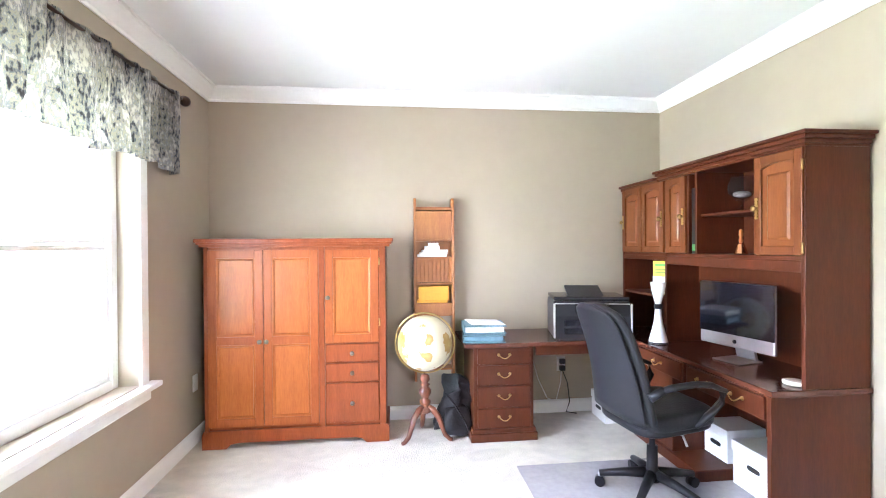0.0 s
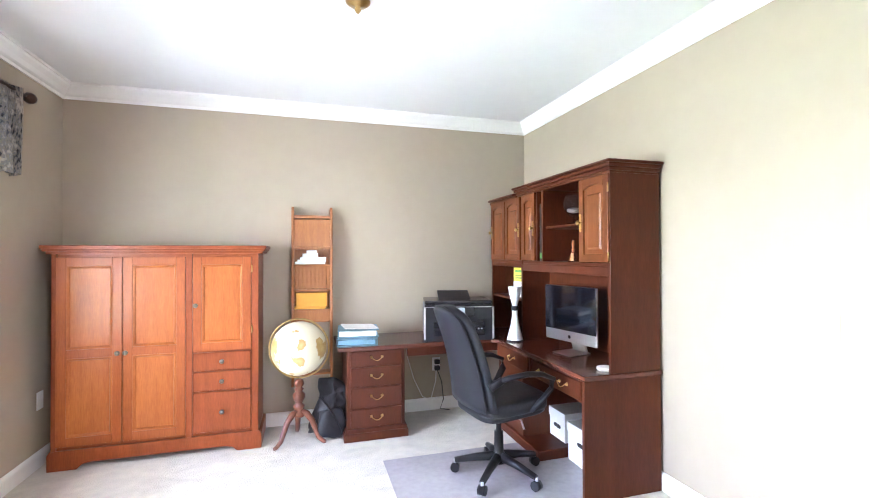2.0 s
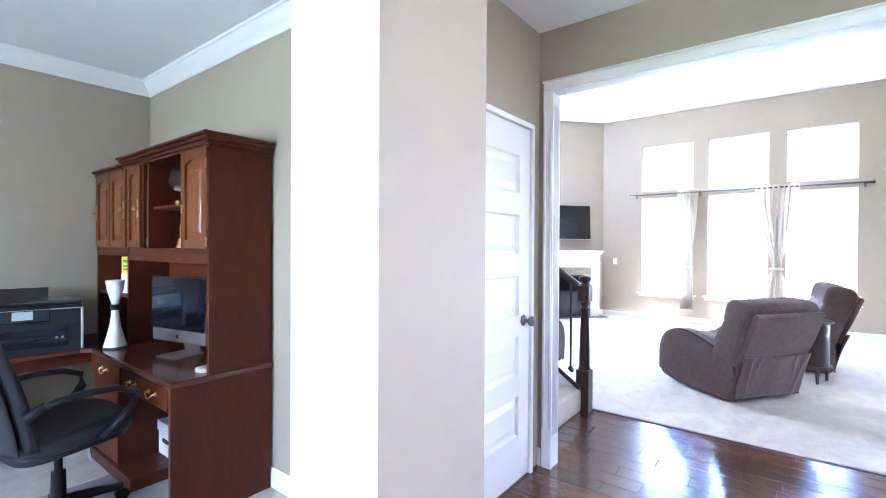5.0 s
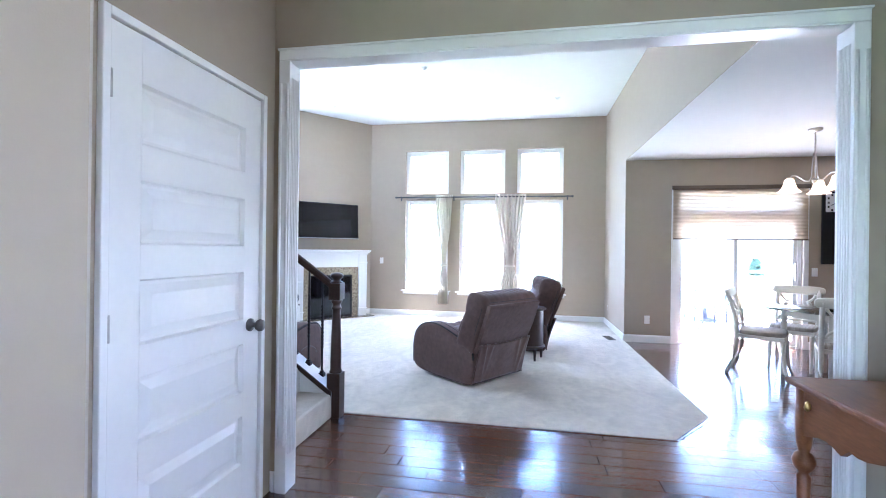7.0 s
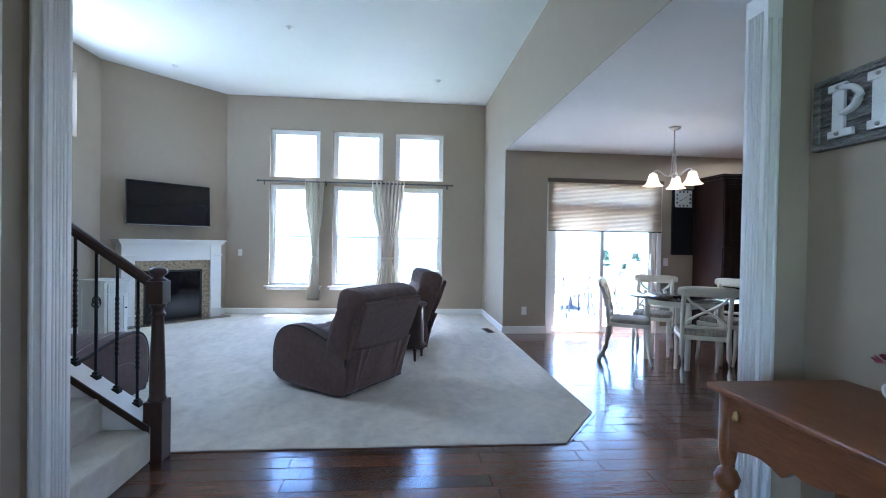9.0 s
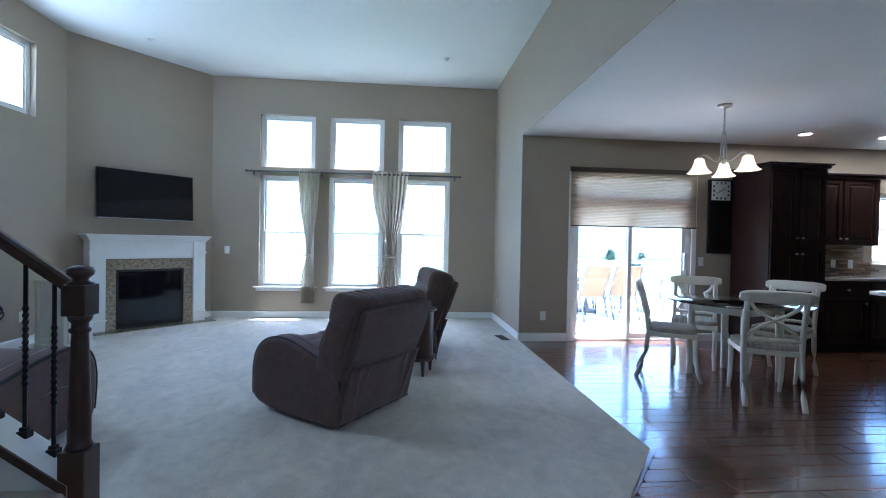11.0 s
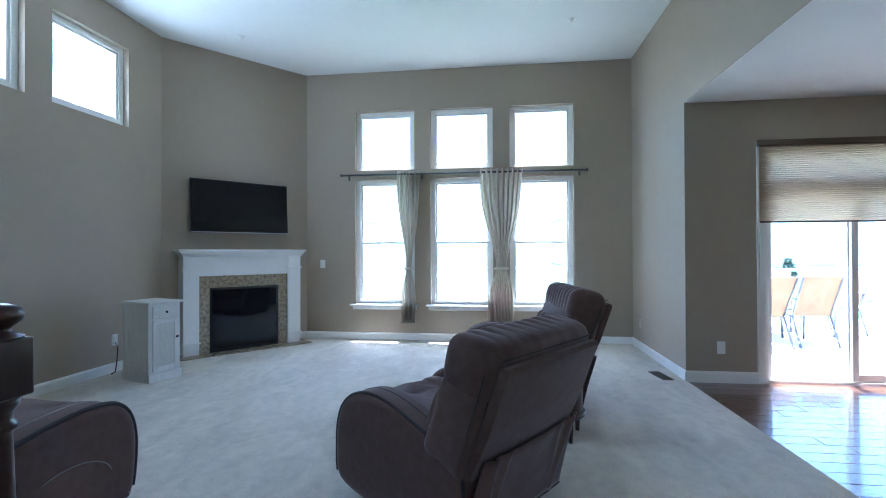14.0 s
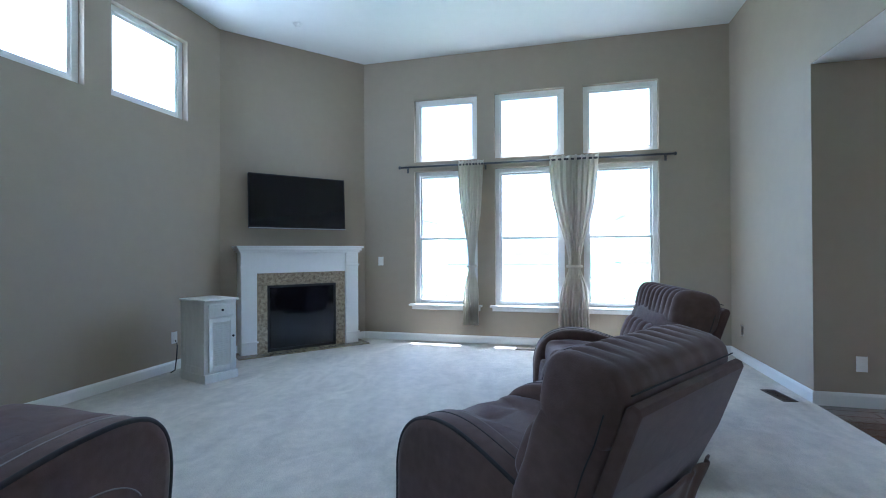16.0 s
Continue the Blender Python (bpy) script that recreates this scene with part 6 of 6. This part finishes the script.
def floor_vent():
    v = thing("floor_vent", "brown metal floor register in the carpet", "floor vent", pose(10.294, -1.61, 0.0125, 0, 0, 8))
    br = mat("brown_enamel", (0.1, 0.07, 0.05), 0.4, 0.3)
    part("frame", boxes((-0.15, 0.15, -0.055, -0.045, 0, 0.006), (-0.15, 0.15, 0.045, 0.055, 0, 0.006), (-0.15, -0.14, -0.045, 0.045, 0, 0.006), (0.14, 0.15, -0.045, 0.045, 0, 0.006)), br, v)
    part("duct", boxes((-0.14, 0.14, -0.045, 0.045, 0, 0.0015)), BLACK, v)
    for i in range(13):
        part("slat", boxes((-0.127 + i * 0.02, -0.12 + i * 0.02, -0.045, 0.045, 0.0015, 0.005)), br, v)


floor_vent()
fv = copy_thing(bpy.data.objects["floor_vent"], pose(11.591, 0.45, 0.0125, 0, 0, 90))
fv["label"] = "brown metal floor register under the windows"
for x, y in ((10.716, -0.85), (10.624, 2.93), (9.224, 1.0)):
    d = thing("sprinkler_head", "small white recessed sprinkler plate on the ceiling", "sprinkler", pose(x, y, HIGH_H, 180, 0, 0), "ceiling sprinklers")
    part("plate", lathe([(0.045, 0), (0.042, 0.006), (0.022, 0.012), (0.02, 0.03), (0, 0.032)], 20), PLATE, d)

# ---- breakfast area ----
def dining_chair(m, label):
    c = thing("dining_chair", label, "dining chair", m, "chairs round the glass table")
    seatm = mat("striped_seat_cloth", (0.16, 0.12, 0.10), 0.85, scale=3, stretch=(22, 0.4, 1), col2=(0.5, 0.45, 0.36), bump=0.2, bscale=200) if "striped_seat_cloth" not in bpy.data.materials else bpy.data.materials["striped_seat_cloth"]
    part("seat_frame", boxes((-0.215, 0.215, -0.2, 0.215, 0.395, 0.44), bev=0.008), CREAM_PAINT, c)
    part("seat", pillow(0.215, 0.205, 0.034, 0.4, 0.35), seatm, c, "striped upholstered seat", at=pose(0, 0.008, 0.455))
    for s in (-1, 1):
        post = [(s * 0.195, -0.30, 0.0), (s * 0.195, -0.255, 0.1), (s * 0.195, -0.215, 0.25), (s * 0.195, -0.2, 0.42), (s * 0.195, -0.215, 0.58), (s * 0.195, -0.255, 0.74), (s * 0.195, -0.30, 0.87)]
        part("rear_post", tube(post, 0.021, 8), CREAM_PAINT, c)
        part("front_leg", tube([(s * 0.19, 0.19, 0.40), (s * 0.19, 0.197, 0.25), (s * 0.19, 0.215, 0.1), (s * 0.19, 0.25, 0.0)], 0.024, 8, r1=0.015), CREAM_PAINT, c)
        # crossing curves of the back
        pts = []
        for i in range(17):
            u = i / 16
            x = s * (0.165 * math.cos(math.pi * u) if 0.2 < u < 0.8 else 0.165 * math.cos(math.pi * u))
            z = 0.53 + 0.29 * u
            pts.append((x, -0.205 - 0.08 * (u * 0.9) ** 1.4, z))
        part("cross_bar", tube(pts, 0.016, 8, flat=0.8), CREAM_PAINT, c)
    part("top_rail", pillow(0.255, 0.022, 0.05, 0.5, 0.6, 40, 16), CREAM_PAINT, c, "rounded top rail", at=pose(0, -0.298, 0.865, 14, 0, 0))
    part("lower_rail", tube([(-0.195, -0.207, 0.52), (0.195, -0.207, 0.52)], 0.016, 8), CREAM_PAINT, c)
    return c


dining_chair(pose(8.658, -2.897, 0.0, 0, 0, 149), "cream painted chair with a crossed back, turned from the patio door")
dining_chair(pose(9.09, -3.417, 0.0, 0, 0, 55), "cream painted chair with a crossed back, near the patio wall")
dining_chair(pose(7.99, -3.284, 0.0, 0, 0, -115), "cream painted chair with a crossed back, its back to the hall")
dining_chair(pose(8.617, -4.008, 0.0, 0, 0, 30), "cream painted chair with a crossed back, on the kitchen side")


def dining_table():
    t = thing("dining_table", "round glass-topped dining table on a cream painted base", "dining table", pose(8.555, -3.458, 0, 0, 0, 20))
    top = part("glass_top", lathe([(0.0, 0.725), (0.6, 0.725), (0.608, 0.73), (0.608, 0.735), (0.6, 0.74), (0.0, 0.74)], 64), glass("green_glass", tint=(0.82, 0.93, 0.9)), t, "thick clear glass top")
    for x in (-0.26, 0.26):
        for y in (-0.26, 0.26):
            part("leg", tube([(x, y, 0.0), (x, y, 0.35), (x * 0.98, y * 0.98, 0.72)], 0.032, 4, r1=0.042), CREAM_PAINT, t)
    part("apron", boxes((-0.27, 0.27, -0.275, -0.245, 0.63, 0.715), (-0.27, 0.27, 0.245, 0.275, 0.63, 0.715), (-0.275, -0.245, -0.245, 0.245, 0.63, 0.715), (0.245, 0.275, -0.245, 0.245, 0.63, 0.715), bev=0.003), CREAM_PAINT, t)


dining_table()
SHADE_GLASS = mat("frosted_lamp_glass", (0.9, 0.82, 0.66), 0.5, var=0.03)
SHADE_GLASS.node_tree.nodes["Principled BSDF"].inputs["Emission Color"].default_value = (1.0, 0.62, 0.27, 1)
SHADE_GLASS.node_tree.nodes["Principled BSDF"].inputs["Emission Strength"].default_value = 0.2


def chandelier():
    c = thing("chandelier", "brushed nickel chandelier with three lit frosted bell shades", "chandelier", pose(8.638, -3.366, 0))
    H = 2.614
    part("canopy", lathe([(0.0, H - 0.035), (0.03, H - 0.033), (0.062, H - 0.018), (0.065, H)], 24), NICKEL, c)
    part("stem", tube([(0, 0, H - 0.03), (0, 0, 2.32)], 0.007, 10), NICKEL, c)
    bm = bmesh.new()
    for k in range(9):
        z = 2.50 - k * 0.02
        tube([(0.01 * math.cos(radians(t)) * (k % 2), 0.01 * math.cos(radians(t)) * (1 - k % 2), z + 0.014 * math.sin(radians(t))) for t in range(0, 361, 45)], 0.002, 5, bm)
    part("chain", bm, NICKEL, c)
    for k in range(3):
        a = radians(120 * k - 38)
        ca, sa = math.cos(a), math.sin(a)
        pts = [(ca * r, sa * r, z) for r, z in ((0.012, 2.36), (0.022, 2.24), (0.028, 2.12), (0.05, 2.065), (0.09, 2.07), (0.13, 2.105), (0.17, 2.13), (0.205, 2.125), (0.222, 2.10))]
        arm = part("arm", tube(pts, 0.006, 8), NICKEL, c)
        sh = part("shade", lathe([(0.022, 0.14), (0.04, 0.132), (0.052, 0.085), (0.068, 0.04), (0.092, 0.01), (0.108, 0.0), (0.105, 0.0), (0.088, 0.01), (0.064, 0.04), (0.048, 0.085), (0.03, 0.128)], 28, (ca * 0.225, sa * 0.225, 1.955)), SHADE_GLASS, c, "frosted bell glass shade")
        part("socket_cap", lathe([(0.022, 0), (0.026, 0.01), (0.012, 0.02)], 16, (ca * 0.225, sa * 0.225, 2.092)), NICKEL, arm)
    part("hub", lathe([(0.0, 2.04), (0.02, 2.05), (0.03, 2.08), (0.014, 2.1)], 20), NICKEL, c)


chandelier()


def clock_board():
    c = thing("wall_clock", "tall black board with a square white clock at its head", "clock", pose(10.161, -4.452, 1.16, 0, 0, -90))
    part("board", boxes((-0.165, 0.165, -0.03, 0, 0, 0.97), bev=0.004), BLACK_PLASTIC, c, "black board")
    f = part("clock_face", boxes((-0.13, 0.13, -0.036, -0.03, 0.70, 0.95), bev=0.002), PLATE, c, "white square dial")
    for i in range(12):
        a = radians(30 * i)
        k = 0.1 / max(abs(math.sin(a)), abs(math.cos(a)))
        x, z = k * math.sin(a), 0.825 + k * math.cos(a)
        part("numeral_mark", boxes((x - 0.01, x + 0.01, -0.0385, -0.036, z - 0.013, z + 0.013)), BLACK, f)
    part("clock_hand", boxes((-0.004, 0.004, -0.04, -0.038, 0.0, 0.06)), BLACK, f, at=pose(0, 0, 0.825, 0, 60, 0))
    part("clock_hand", boxes((-0.003, 0.003, -0.042, -0.04, 0.0, 0.085)), BLACK, f, at=pose(0, 0, 0.825, 0, -118, 0))


clock_board()

# ---- kitchen seen past the table ----
def shaker_door(parent, x, y, z, w, h, knob):
    d = leaf("door", parent, x, y, z, w, h, ESPRESSO, ESPRESSO, knob, NICKEL, ry=-90, raised=True)
    return d


def pantry():
    p = thing("pantry_cabinet", "tall espresso wood pantry cabinet with nickel knobs", "cabinet", pose(0, 0, 0))
    part("body", boxes((9.533, 10.155, -5.365, -4.631, 0.1, 2.22), bev=0.003), ESPRESSO, p)
    part("toe_kick", boxes((9.605, 10.15, -5.365, -4.641, 0, 0.1)), BLACK, p)
    part("cornice", boxes((9.492, 10.155, -5.385, -4.6, 2.21, 2.245), (9.471, 10.155, -5.406, -4.58, 2.243, 2.265), bev=0.006), ESPRESSO, p)
    for y, kx in ((-4.641, 0.32), (-5.003, 0.03)):
        shaker_door(p, 9.51, y, 1.28, 0.345, 0.9, (kx, 0.09))
        shaker_door(p, 9.51, y, 0.12, 0.345, 1.14, (kx, 1.06))


pantry()


def upper_cabinet():
    p = thing("upper_cabinet", "espresso wood wall cabinet with two doors", "cabinet", pose(0, 0, 0))
    part("body", boxes((9.836, 10.155, -6.416, -5.37, 1.30, 2.16), bev=0.003), ESPRESSO, p)
    part("cornice", boxes((9.79, 10.155, -6.446, -5.37, 2.15, 2.19), (9.77, 10.155, -6.467, -5.37, 2.188, 2.21), bev=0.005), ESPRESSO, p)
    for y, kx in ((-5.38, 0.46), (-5.895, 0.03)):
        shaker_door(p, 9.816, y, 1.31, 0.495, 0.83, (kx, 0.07))


upper_cabinet()


def base_cabinet(y):
    p = thing("base_cabinet", "espresso wood base cabinet under the stone counter", "cabinet", pose(0, 0, 0), "kitchen base cabinets")
    part("body", boxes((9.554, 10.15, y - 0.6, y, 0.1, 0.86), bev=0.003), ESPRESSO, p)
    part("toe_kick", boxes((9.615, 10.15, y - 0.6, y, 0, 0.1)), BLACK, p)
    shaker_door(p, 9.533, y - 0.005, 0.12, 0.59, 0.53, (0.53, 0.47))
    dr = part("drawer_front", boxes((9.533, 9.554, y - 0.595, y - 0.005, 0.67, 0.84), bev=0.004), ESPRESSO, p)
    k = part("knob", knob_bm(), NICKEL, dr)
    k.matrix_basis = pose(9.533, y - 0.3, 0.755, 90, 0, -90)


for i in range(5):
    base_cabinet(-5.375 - i * 0.61)
QUARTZ = mat("pale_granite_counter", (0.42, 0.38, 0.34), 0.15, scale=30, col2=(0.62, 0.58, 0.53), coat=0.3)
ct = tagged(part("counter_top", boxes((9.502, 10.155, -8.527, -5.37, 0.865, 0.90), bev=0.004), QUARTZ), "pale speckled stone counter along the kitchen wall", "counter")
bs = tagged(thing("backsplash", "brown and tan strip tile backsplash over the counter", "backsplash", pose(0, 0, 0)), kind="structure")
STRIP = mat("strip_tile", (0.16, 0.11, 0.075), 0.25, var=0.2, scale=8, col2=(0.3, 0.22, 0.15), objvar=0.45)
rnd = random.Random(3)
meshes = []
for w in (0.14, 0.2, 0.27):
    bm = boxes((0, 0.009, -w + 0.002, 0, 0, 0.0225), bev=0.0015, seg=1)
    me = bpy.data.meshes.new("tile")
    bm.to_mesh(me)
    bm.free()
    me.materials.append(STRIP)
    meshes.append((w, me))
count = 0
for row in range(16):
    y = -5.375
    while y > -6.64 and count < 290:
        w, me = rnd.choice(meshes)
        if 1.06 + 0 > 0.905 + row * 0.0245 or y - w > -6.558:
            o = new("tile", me)
            o.parent = bs
            o.matrix_basis = pose(10.146, y, 0.905 + row * 0.0245)
            count += 1
        y -= w
part("grout", boxes((10.155, 10.159, -6.558, -5.37, 0.9, 1.30), (10.155, 10.159, -8.476, -6.558, 0.9, 1.05)), mat("grey_grout", (0.25, 0.22, 0.19), 0.9), bs)
for y in (-6.099, -6.354):
    cover_plate("wall_outlet", "white outlet plate in the kitchen backsplash", pose(10.145, y, 1.05, 0, 0, -90))


def island():
    p = thing("kitchen_island", "kitchen island with a pale stone top and dark base", "kitchen island", pose(0, 0, 0))
    part("base", boxes((6.95, 7.75, -6.742, -4.447, 0.0, 0.87), bev=0.004), ESPRESSO, p)
    part("top", boxes((6.85, 7.92, -6.844, -4.141, 0.872, 0.905), bev=0.006), QUARTZ, p, "pale stone top")
    part("end_panel", boxes((7.0, 7.7, -4.449, -4.435, 0.1, 0.8), bev=0.002), ESPRESSO, p)


island()
LAMP = glow("recessed_lamp_glow", (1.0, 0.86, 0.65), 30.0)
for y in (-5.059, -6.13, -7.201):
    d = thing("recessed_light", "lit white recessed ceiling downlight", "ceiling light", pose(9.533, y, 2.614, 180, 0, 0), "kitchen downlights")
    part("trim_ring", lathe([(0.075, 0.0), (0.078, 0.006), (0.062, 0.008), (0.058, 0.002)], 28), PLATE, d)
    part("lens", lathe([(0.058, 0.001), (0.058, 0.003), (0, 0.003)], 28), LAMP, d, "glowing lens")

# ---- outdoors behind the house ----
GRASS = mat("sunlit_lawn", (0.10, 0.17, 0.06), 0.95, var=0.35, scale=2.0, bump=0.8, bscale=60)
CONCRETE = mat("pale_concrete", (0.62, 0.60, 0.56), 0.85, var=0.1, scale=2, bump=0.2, bscale=90)
setting("ground", boxes((-300, 300, -300, 300, -0.6, -0.42)), GRASS, "flat green lawn round the house")
tagged(part("patio", boxes((10.315, 15.4, -8.68, -0.4, -0.42, -0.10), bev=0.01), CONCRETE), "pale concrete patio slab behind the house", "patio", kind="structure")
RATTAN = mat("tan_sling_cloth", (0.24, 0.14, 0.07), 0.8, var=0.12, scale=30)
GREY_METAL = mat("grey_powder_coat", (0.18, 0.18, 0.19), 0.4, 0.5)


def patio_chair(m):
    c = thing("patio_chair", "tan sling patio chair with a grey metal frame", "patio chair", m, "patio chairs")
    for s in (-1, 1):
        part("frame_side", tube([(s * 0.26, -0.42, 0.98), (s * 0.26, -0.28, 0.62), (s * 0.26, -0.2, 0.42), (s * 0.26, 0.28, 0.45), (s * 0.26, 0.3, 0.0)], 0.016, 8), GREY_METAL, c)
        part("rear_leg", tube([(s * 0.26, -0.2, 0.42), (s * 0.26, -0.36, 0.0)], 0.016, 8), GREY_METAL, c)
        part("armrest", tube([(s * 0.27, -0.3, 0.66), (s * 0.28, 0.0, 0.68), (s * 0.28, 0.26, 0.64), (s * 0.26, 0.28, 0.45)], 0.016, 8), GREY_METAL, c)
    part("sling_back", prism([(-0.42, 0.97), (-0.20, 0.43), (-0.185, 0.437), (-0.405, 0.977)], -0.25, 0.25, "x"), RATTAN, c, "tan sling back")
    part("sling_seat", prism([(-0.2, 0.42), (0.28, 0.45), (0.28, 0.46), (-0.2, 0.432)], -0.25, 0.25, "x"), RATTAN, c, "tan sling seat")
    return c


for x, y, rz in ((12.55, -3.631, -75), (12.75, -4.345, -85), (13.4, -2.815, -150), (14.1, -4.702, 60), (13.6, -5.314, 20)):
    patio_chair(pose(x, y, -0.10, 0, 0, rz))
pt = thing("patio_table", "round metal patio table on a weighted base", "patio table", pose(13.45, -4.039, -0.10))
part("top", lathe([(0.0, 0.70), (0.6, 0.70), (0.61, 0.715), (0.6, 0.73), (0.0, 0.73)], 40), GREY_METAL, pt)
for k in range(4):
    a = radians(45 + 90 * k)
    part("leg", tube([(0.42 * math.cos(a), 0.42 * math.sin(a), 0), (0.38 * math.cos(a), 0.38 * math.sin(a), 0.7)], 0.018, 8), GREY_METAL, pt)
part("umbrella_base", lathe([(0.22, 0.0), (0.22, 0.04), (0.06, 0.07), (0.03, 0.25), (0, 0.25)], 24), GREY_METAL, pt)


def fence():
    f = thing("picket_fence", "white rail fence along the lawn", "fence", pose(0, 0, 0))
    vinyl = mat("white_vinyl", (0.8, 0.8, 0.8), 0.5, var=0.02)
    for i in range(22):
        y = -24 + i * 2.0
        part("post", boxes((21.94, 22.06, y - 0.06, y + 0.06, -0.42, 0.75), bev=0.01), vinyl, f)
        for z in (-0.15, 0.2, 0.55):
            part("rail", boxes((21.98, 22.02, y + 0.06, y + 1.94, z, z + 0.11)), vinyl, f)


fence()


# Pale grey puts the sky's reflection into the pane colour.
HOUSE_PANE = mat("pale_reflecting_pane", (0.6, 0.6, 0.6), 0.3, var=0.1)


def house(x, y, w, d, h, brick, label):
    o = thing("house", label, "house", pose(x, y, -0.42))
    # Wall and roof are paled: distance haze is put into their colour.
    wallm = mat("hazed_house_wall_" + ("brick" if brick else "siding"), (0.84, 0.76, 0.71) if brick else (0.86, 0.83, 0.79), 0.85, var=0.12, scale=3)
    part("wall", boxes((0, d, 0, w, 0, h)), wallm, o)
    part("roof", prism([(-0.5, h), (d + 0.5, h), (d / 2, h + d * 0.33)], -0.5, w + 0.5, "y"), mat("hazed_roof_shingle", (0.68, 0.64, 0.61), 0.9, var=0.12, scale=2), o, "shingle roof in haze-paled grey")
    n = int(w // 3)
    for k in range(2):
        for i in range(n):
            y0 = 0.8 + i * (w - 1.0) / n
            wn_ = part("window", boxes((-0.05, 0.02, y0, y0 + 1.2, 1.0 + 2.8 * k, 2.4 + 2.8 * k)), WHITE, o, "white framed window")
            part("pane", boxes((-0.06, -0.05, y0 + 0.1, y0 + 1.1, 1.1 + 2.8 * k, 2.3 + 2.8 * k)), HOUSE_PANE, wn_)
    return o


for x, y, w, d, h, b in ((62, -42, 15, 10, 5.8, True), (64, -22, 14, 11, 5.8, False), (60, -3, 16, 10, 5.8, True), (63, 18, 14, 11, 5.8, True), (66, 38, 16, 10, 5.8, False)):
    house(x, y, w, d, h, b, "distant two-storey brick house paled by haze" if b else "distant two-storey house with siding paled by haze")
NEEDLE = mat("shrub_green", (0.1, 0.125, 0.085), 0.8, var=0.3, scale=6, objvar=0.2)
BARK = mat("bark", (0.09, 0.06, 0.04), 0.9, var=0.3, scale=10)


def shrub(x, y, h, r, seed, cone=True):
    t = thing("evergreen_tree", "small green evergreen on the lawn" if cone else "small leafy tree on the lawn", "tree", pose(x, y, -0.42), "lawn trees")
    part("trunk", tube([(0, 0, 0), (0.02, 0.01, h * 0.5), (0, 0, h * 0.95)], 0.06, 8, r1=0.01), BARK, t)
    rn, bm = random.Random(seed), bmesh.new()
    for i in range(700):
        u = rn.random() ** 0.8
        z = h * (0.12 + 0.88 * u)
        rad = r * ((1 - u) if cone else math.sin(math.pi * min(1, 0.15 + 0.85 * u)) * 0.9) * (0.55 + 0.5 * rn.random())
        a = rn.random() * 6.28
        p = Vector((rad * math.cos(a), rad * math.sin(a), z))
        s = 0.1 + 0.12 * rn.random()
        v = [Vector((rn.uniform(-s, s), rn.uniform(-s, s), rn.uniform(-s, s) * 0.7)) for _ in range(3)]
        bm.faces.new([bm.verts.new(p + q) for q in v])
    part("crown", bm, NEEDLE, t, "uneven green crown")


for i, (x, y, h, r, c) in enumerate(((30, -12.4, 1.35, 0.5, True), (30.5, -14.0, 0.75, 0.35, True), (32, -15.4, 1.2, 0.5, True))):
    shrub(x, y, h, r, i, c)

# ---- hardwood boards, last ----
fl = tagged(thing("floor_boards", "dark reddish-brown hardwood boards with a satin finish", "floor", pose(0, 0, 0)), kind="structure")
rnd = random.Random(11)
PW = 0.127
lib = {}
far_bm = bmesh.new()


def plank(length):
    key = round(length, 2)
    if key not in lib:
        bm = bmesh.new()
        box(bm, 0.0008, PW - 0.0008, 0.0008, key - 0.0008, -0.018, 0.0)
        top = [e for e in bm.edges if all(v.co.z > -0.001 for v in e.verts)]
        bmesh.ops.bevel(bm, geom=top, offset=0.0025, segments=1, profile=0.5, affect="EDGES")
        me = bpy.data.meshes.new("board")
        bm.to_mesh(me)
        bm.free()
        me.materials.append(WOOD_FLOOR)
        lib[key] = me
    return lib[key]


made = 0
x = 0.66
while x < 10.15:
    # stretch of the plan that each row covers
    if x + PW <= 3.86:
        spans = [(-1.95, 0.345)]
    elif x + PW <= 5.45:
        spans = [(-1.95, 0.93)]
    elif x + PW <= 6.64:
        spans = [(-8.731, 1.08)]
    elif x < 7.08:
        spans = [(-8.731, -1.42 - (x + PW / 2 - 6.60) * 0.765)]
    else:
        spans = [(-8.731, -1.80 + 0.06 * (x - 7.1) / 2.95)]
    for lo, hi in spans:
        y = hi
        y -= rnd.uniform(0.2, 0.9)
        cuts = [hi, y]
        while y > lo:
            y -= rnd.choice((0.6, 0.75, 0.9, 1.1, 1.3))
            cuts.append(max(y, lo))
        for a, b in zip(cuts, cuts[1:]):
            if a - b < 0.03:
                continue
            if x > 4.3 and a > -4.498 and made < 300:
                o = new("board", plank(a - b))
                o.parent = fl
                o.matrix_basis = pose(x, a - round(a - b, 2), 0)
                made += 1
            else:
                box(far_bm, x + 0.0008, x + PW - 0.0008, b + 0.0008, a - 0.0008, -0.018, 0.0)
    x += PW
tagged(part("boards_beyond", far_bm, WOOD_FLOOR, fl), kind="stuff")
# border board along the carpet's edge
bd = [(6.588, 1.05), (6.588, -1.428), (7.10, -1.84), (10.15, -1.77), (10.15, -1.735), (7.115, -1.80), (6.61, -1.41), (6.61, 1.05)]
setting("trim_carpet_border", prism(bd, -0.015, 0.0045, "z"), WOOD_FLOOR, "dark wooden edge strip beside the carpet", "trim")
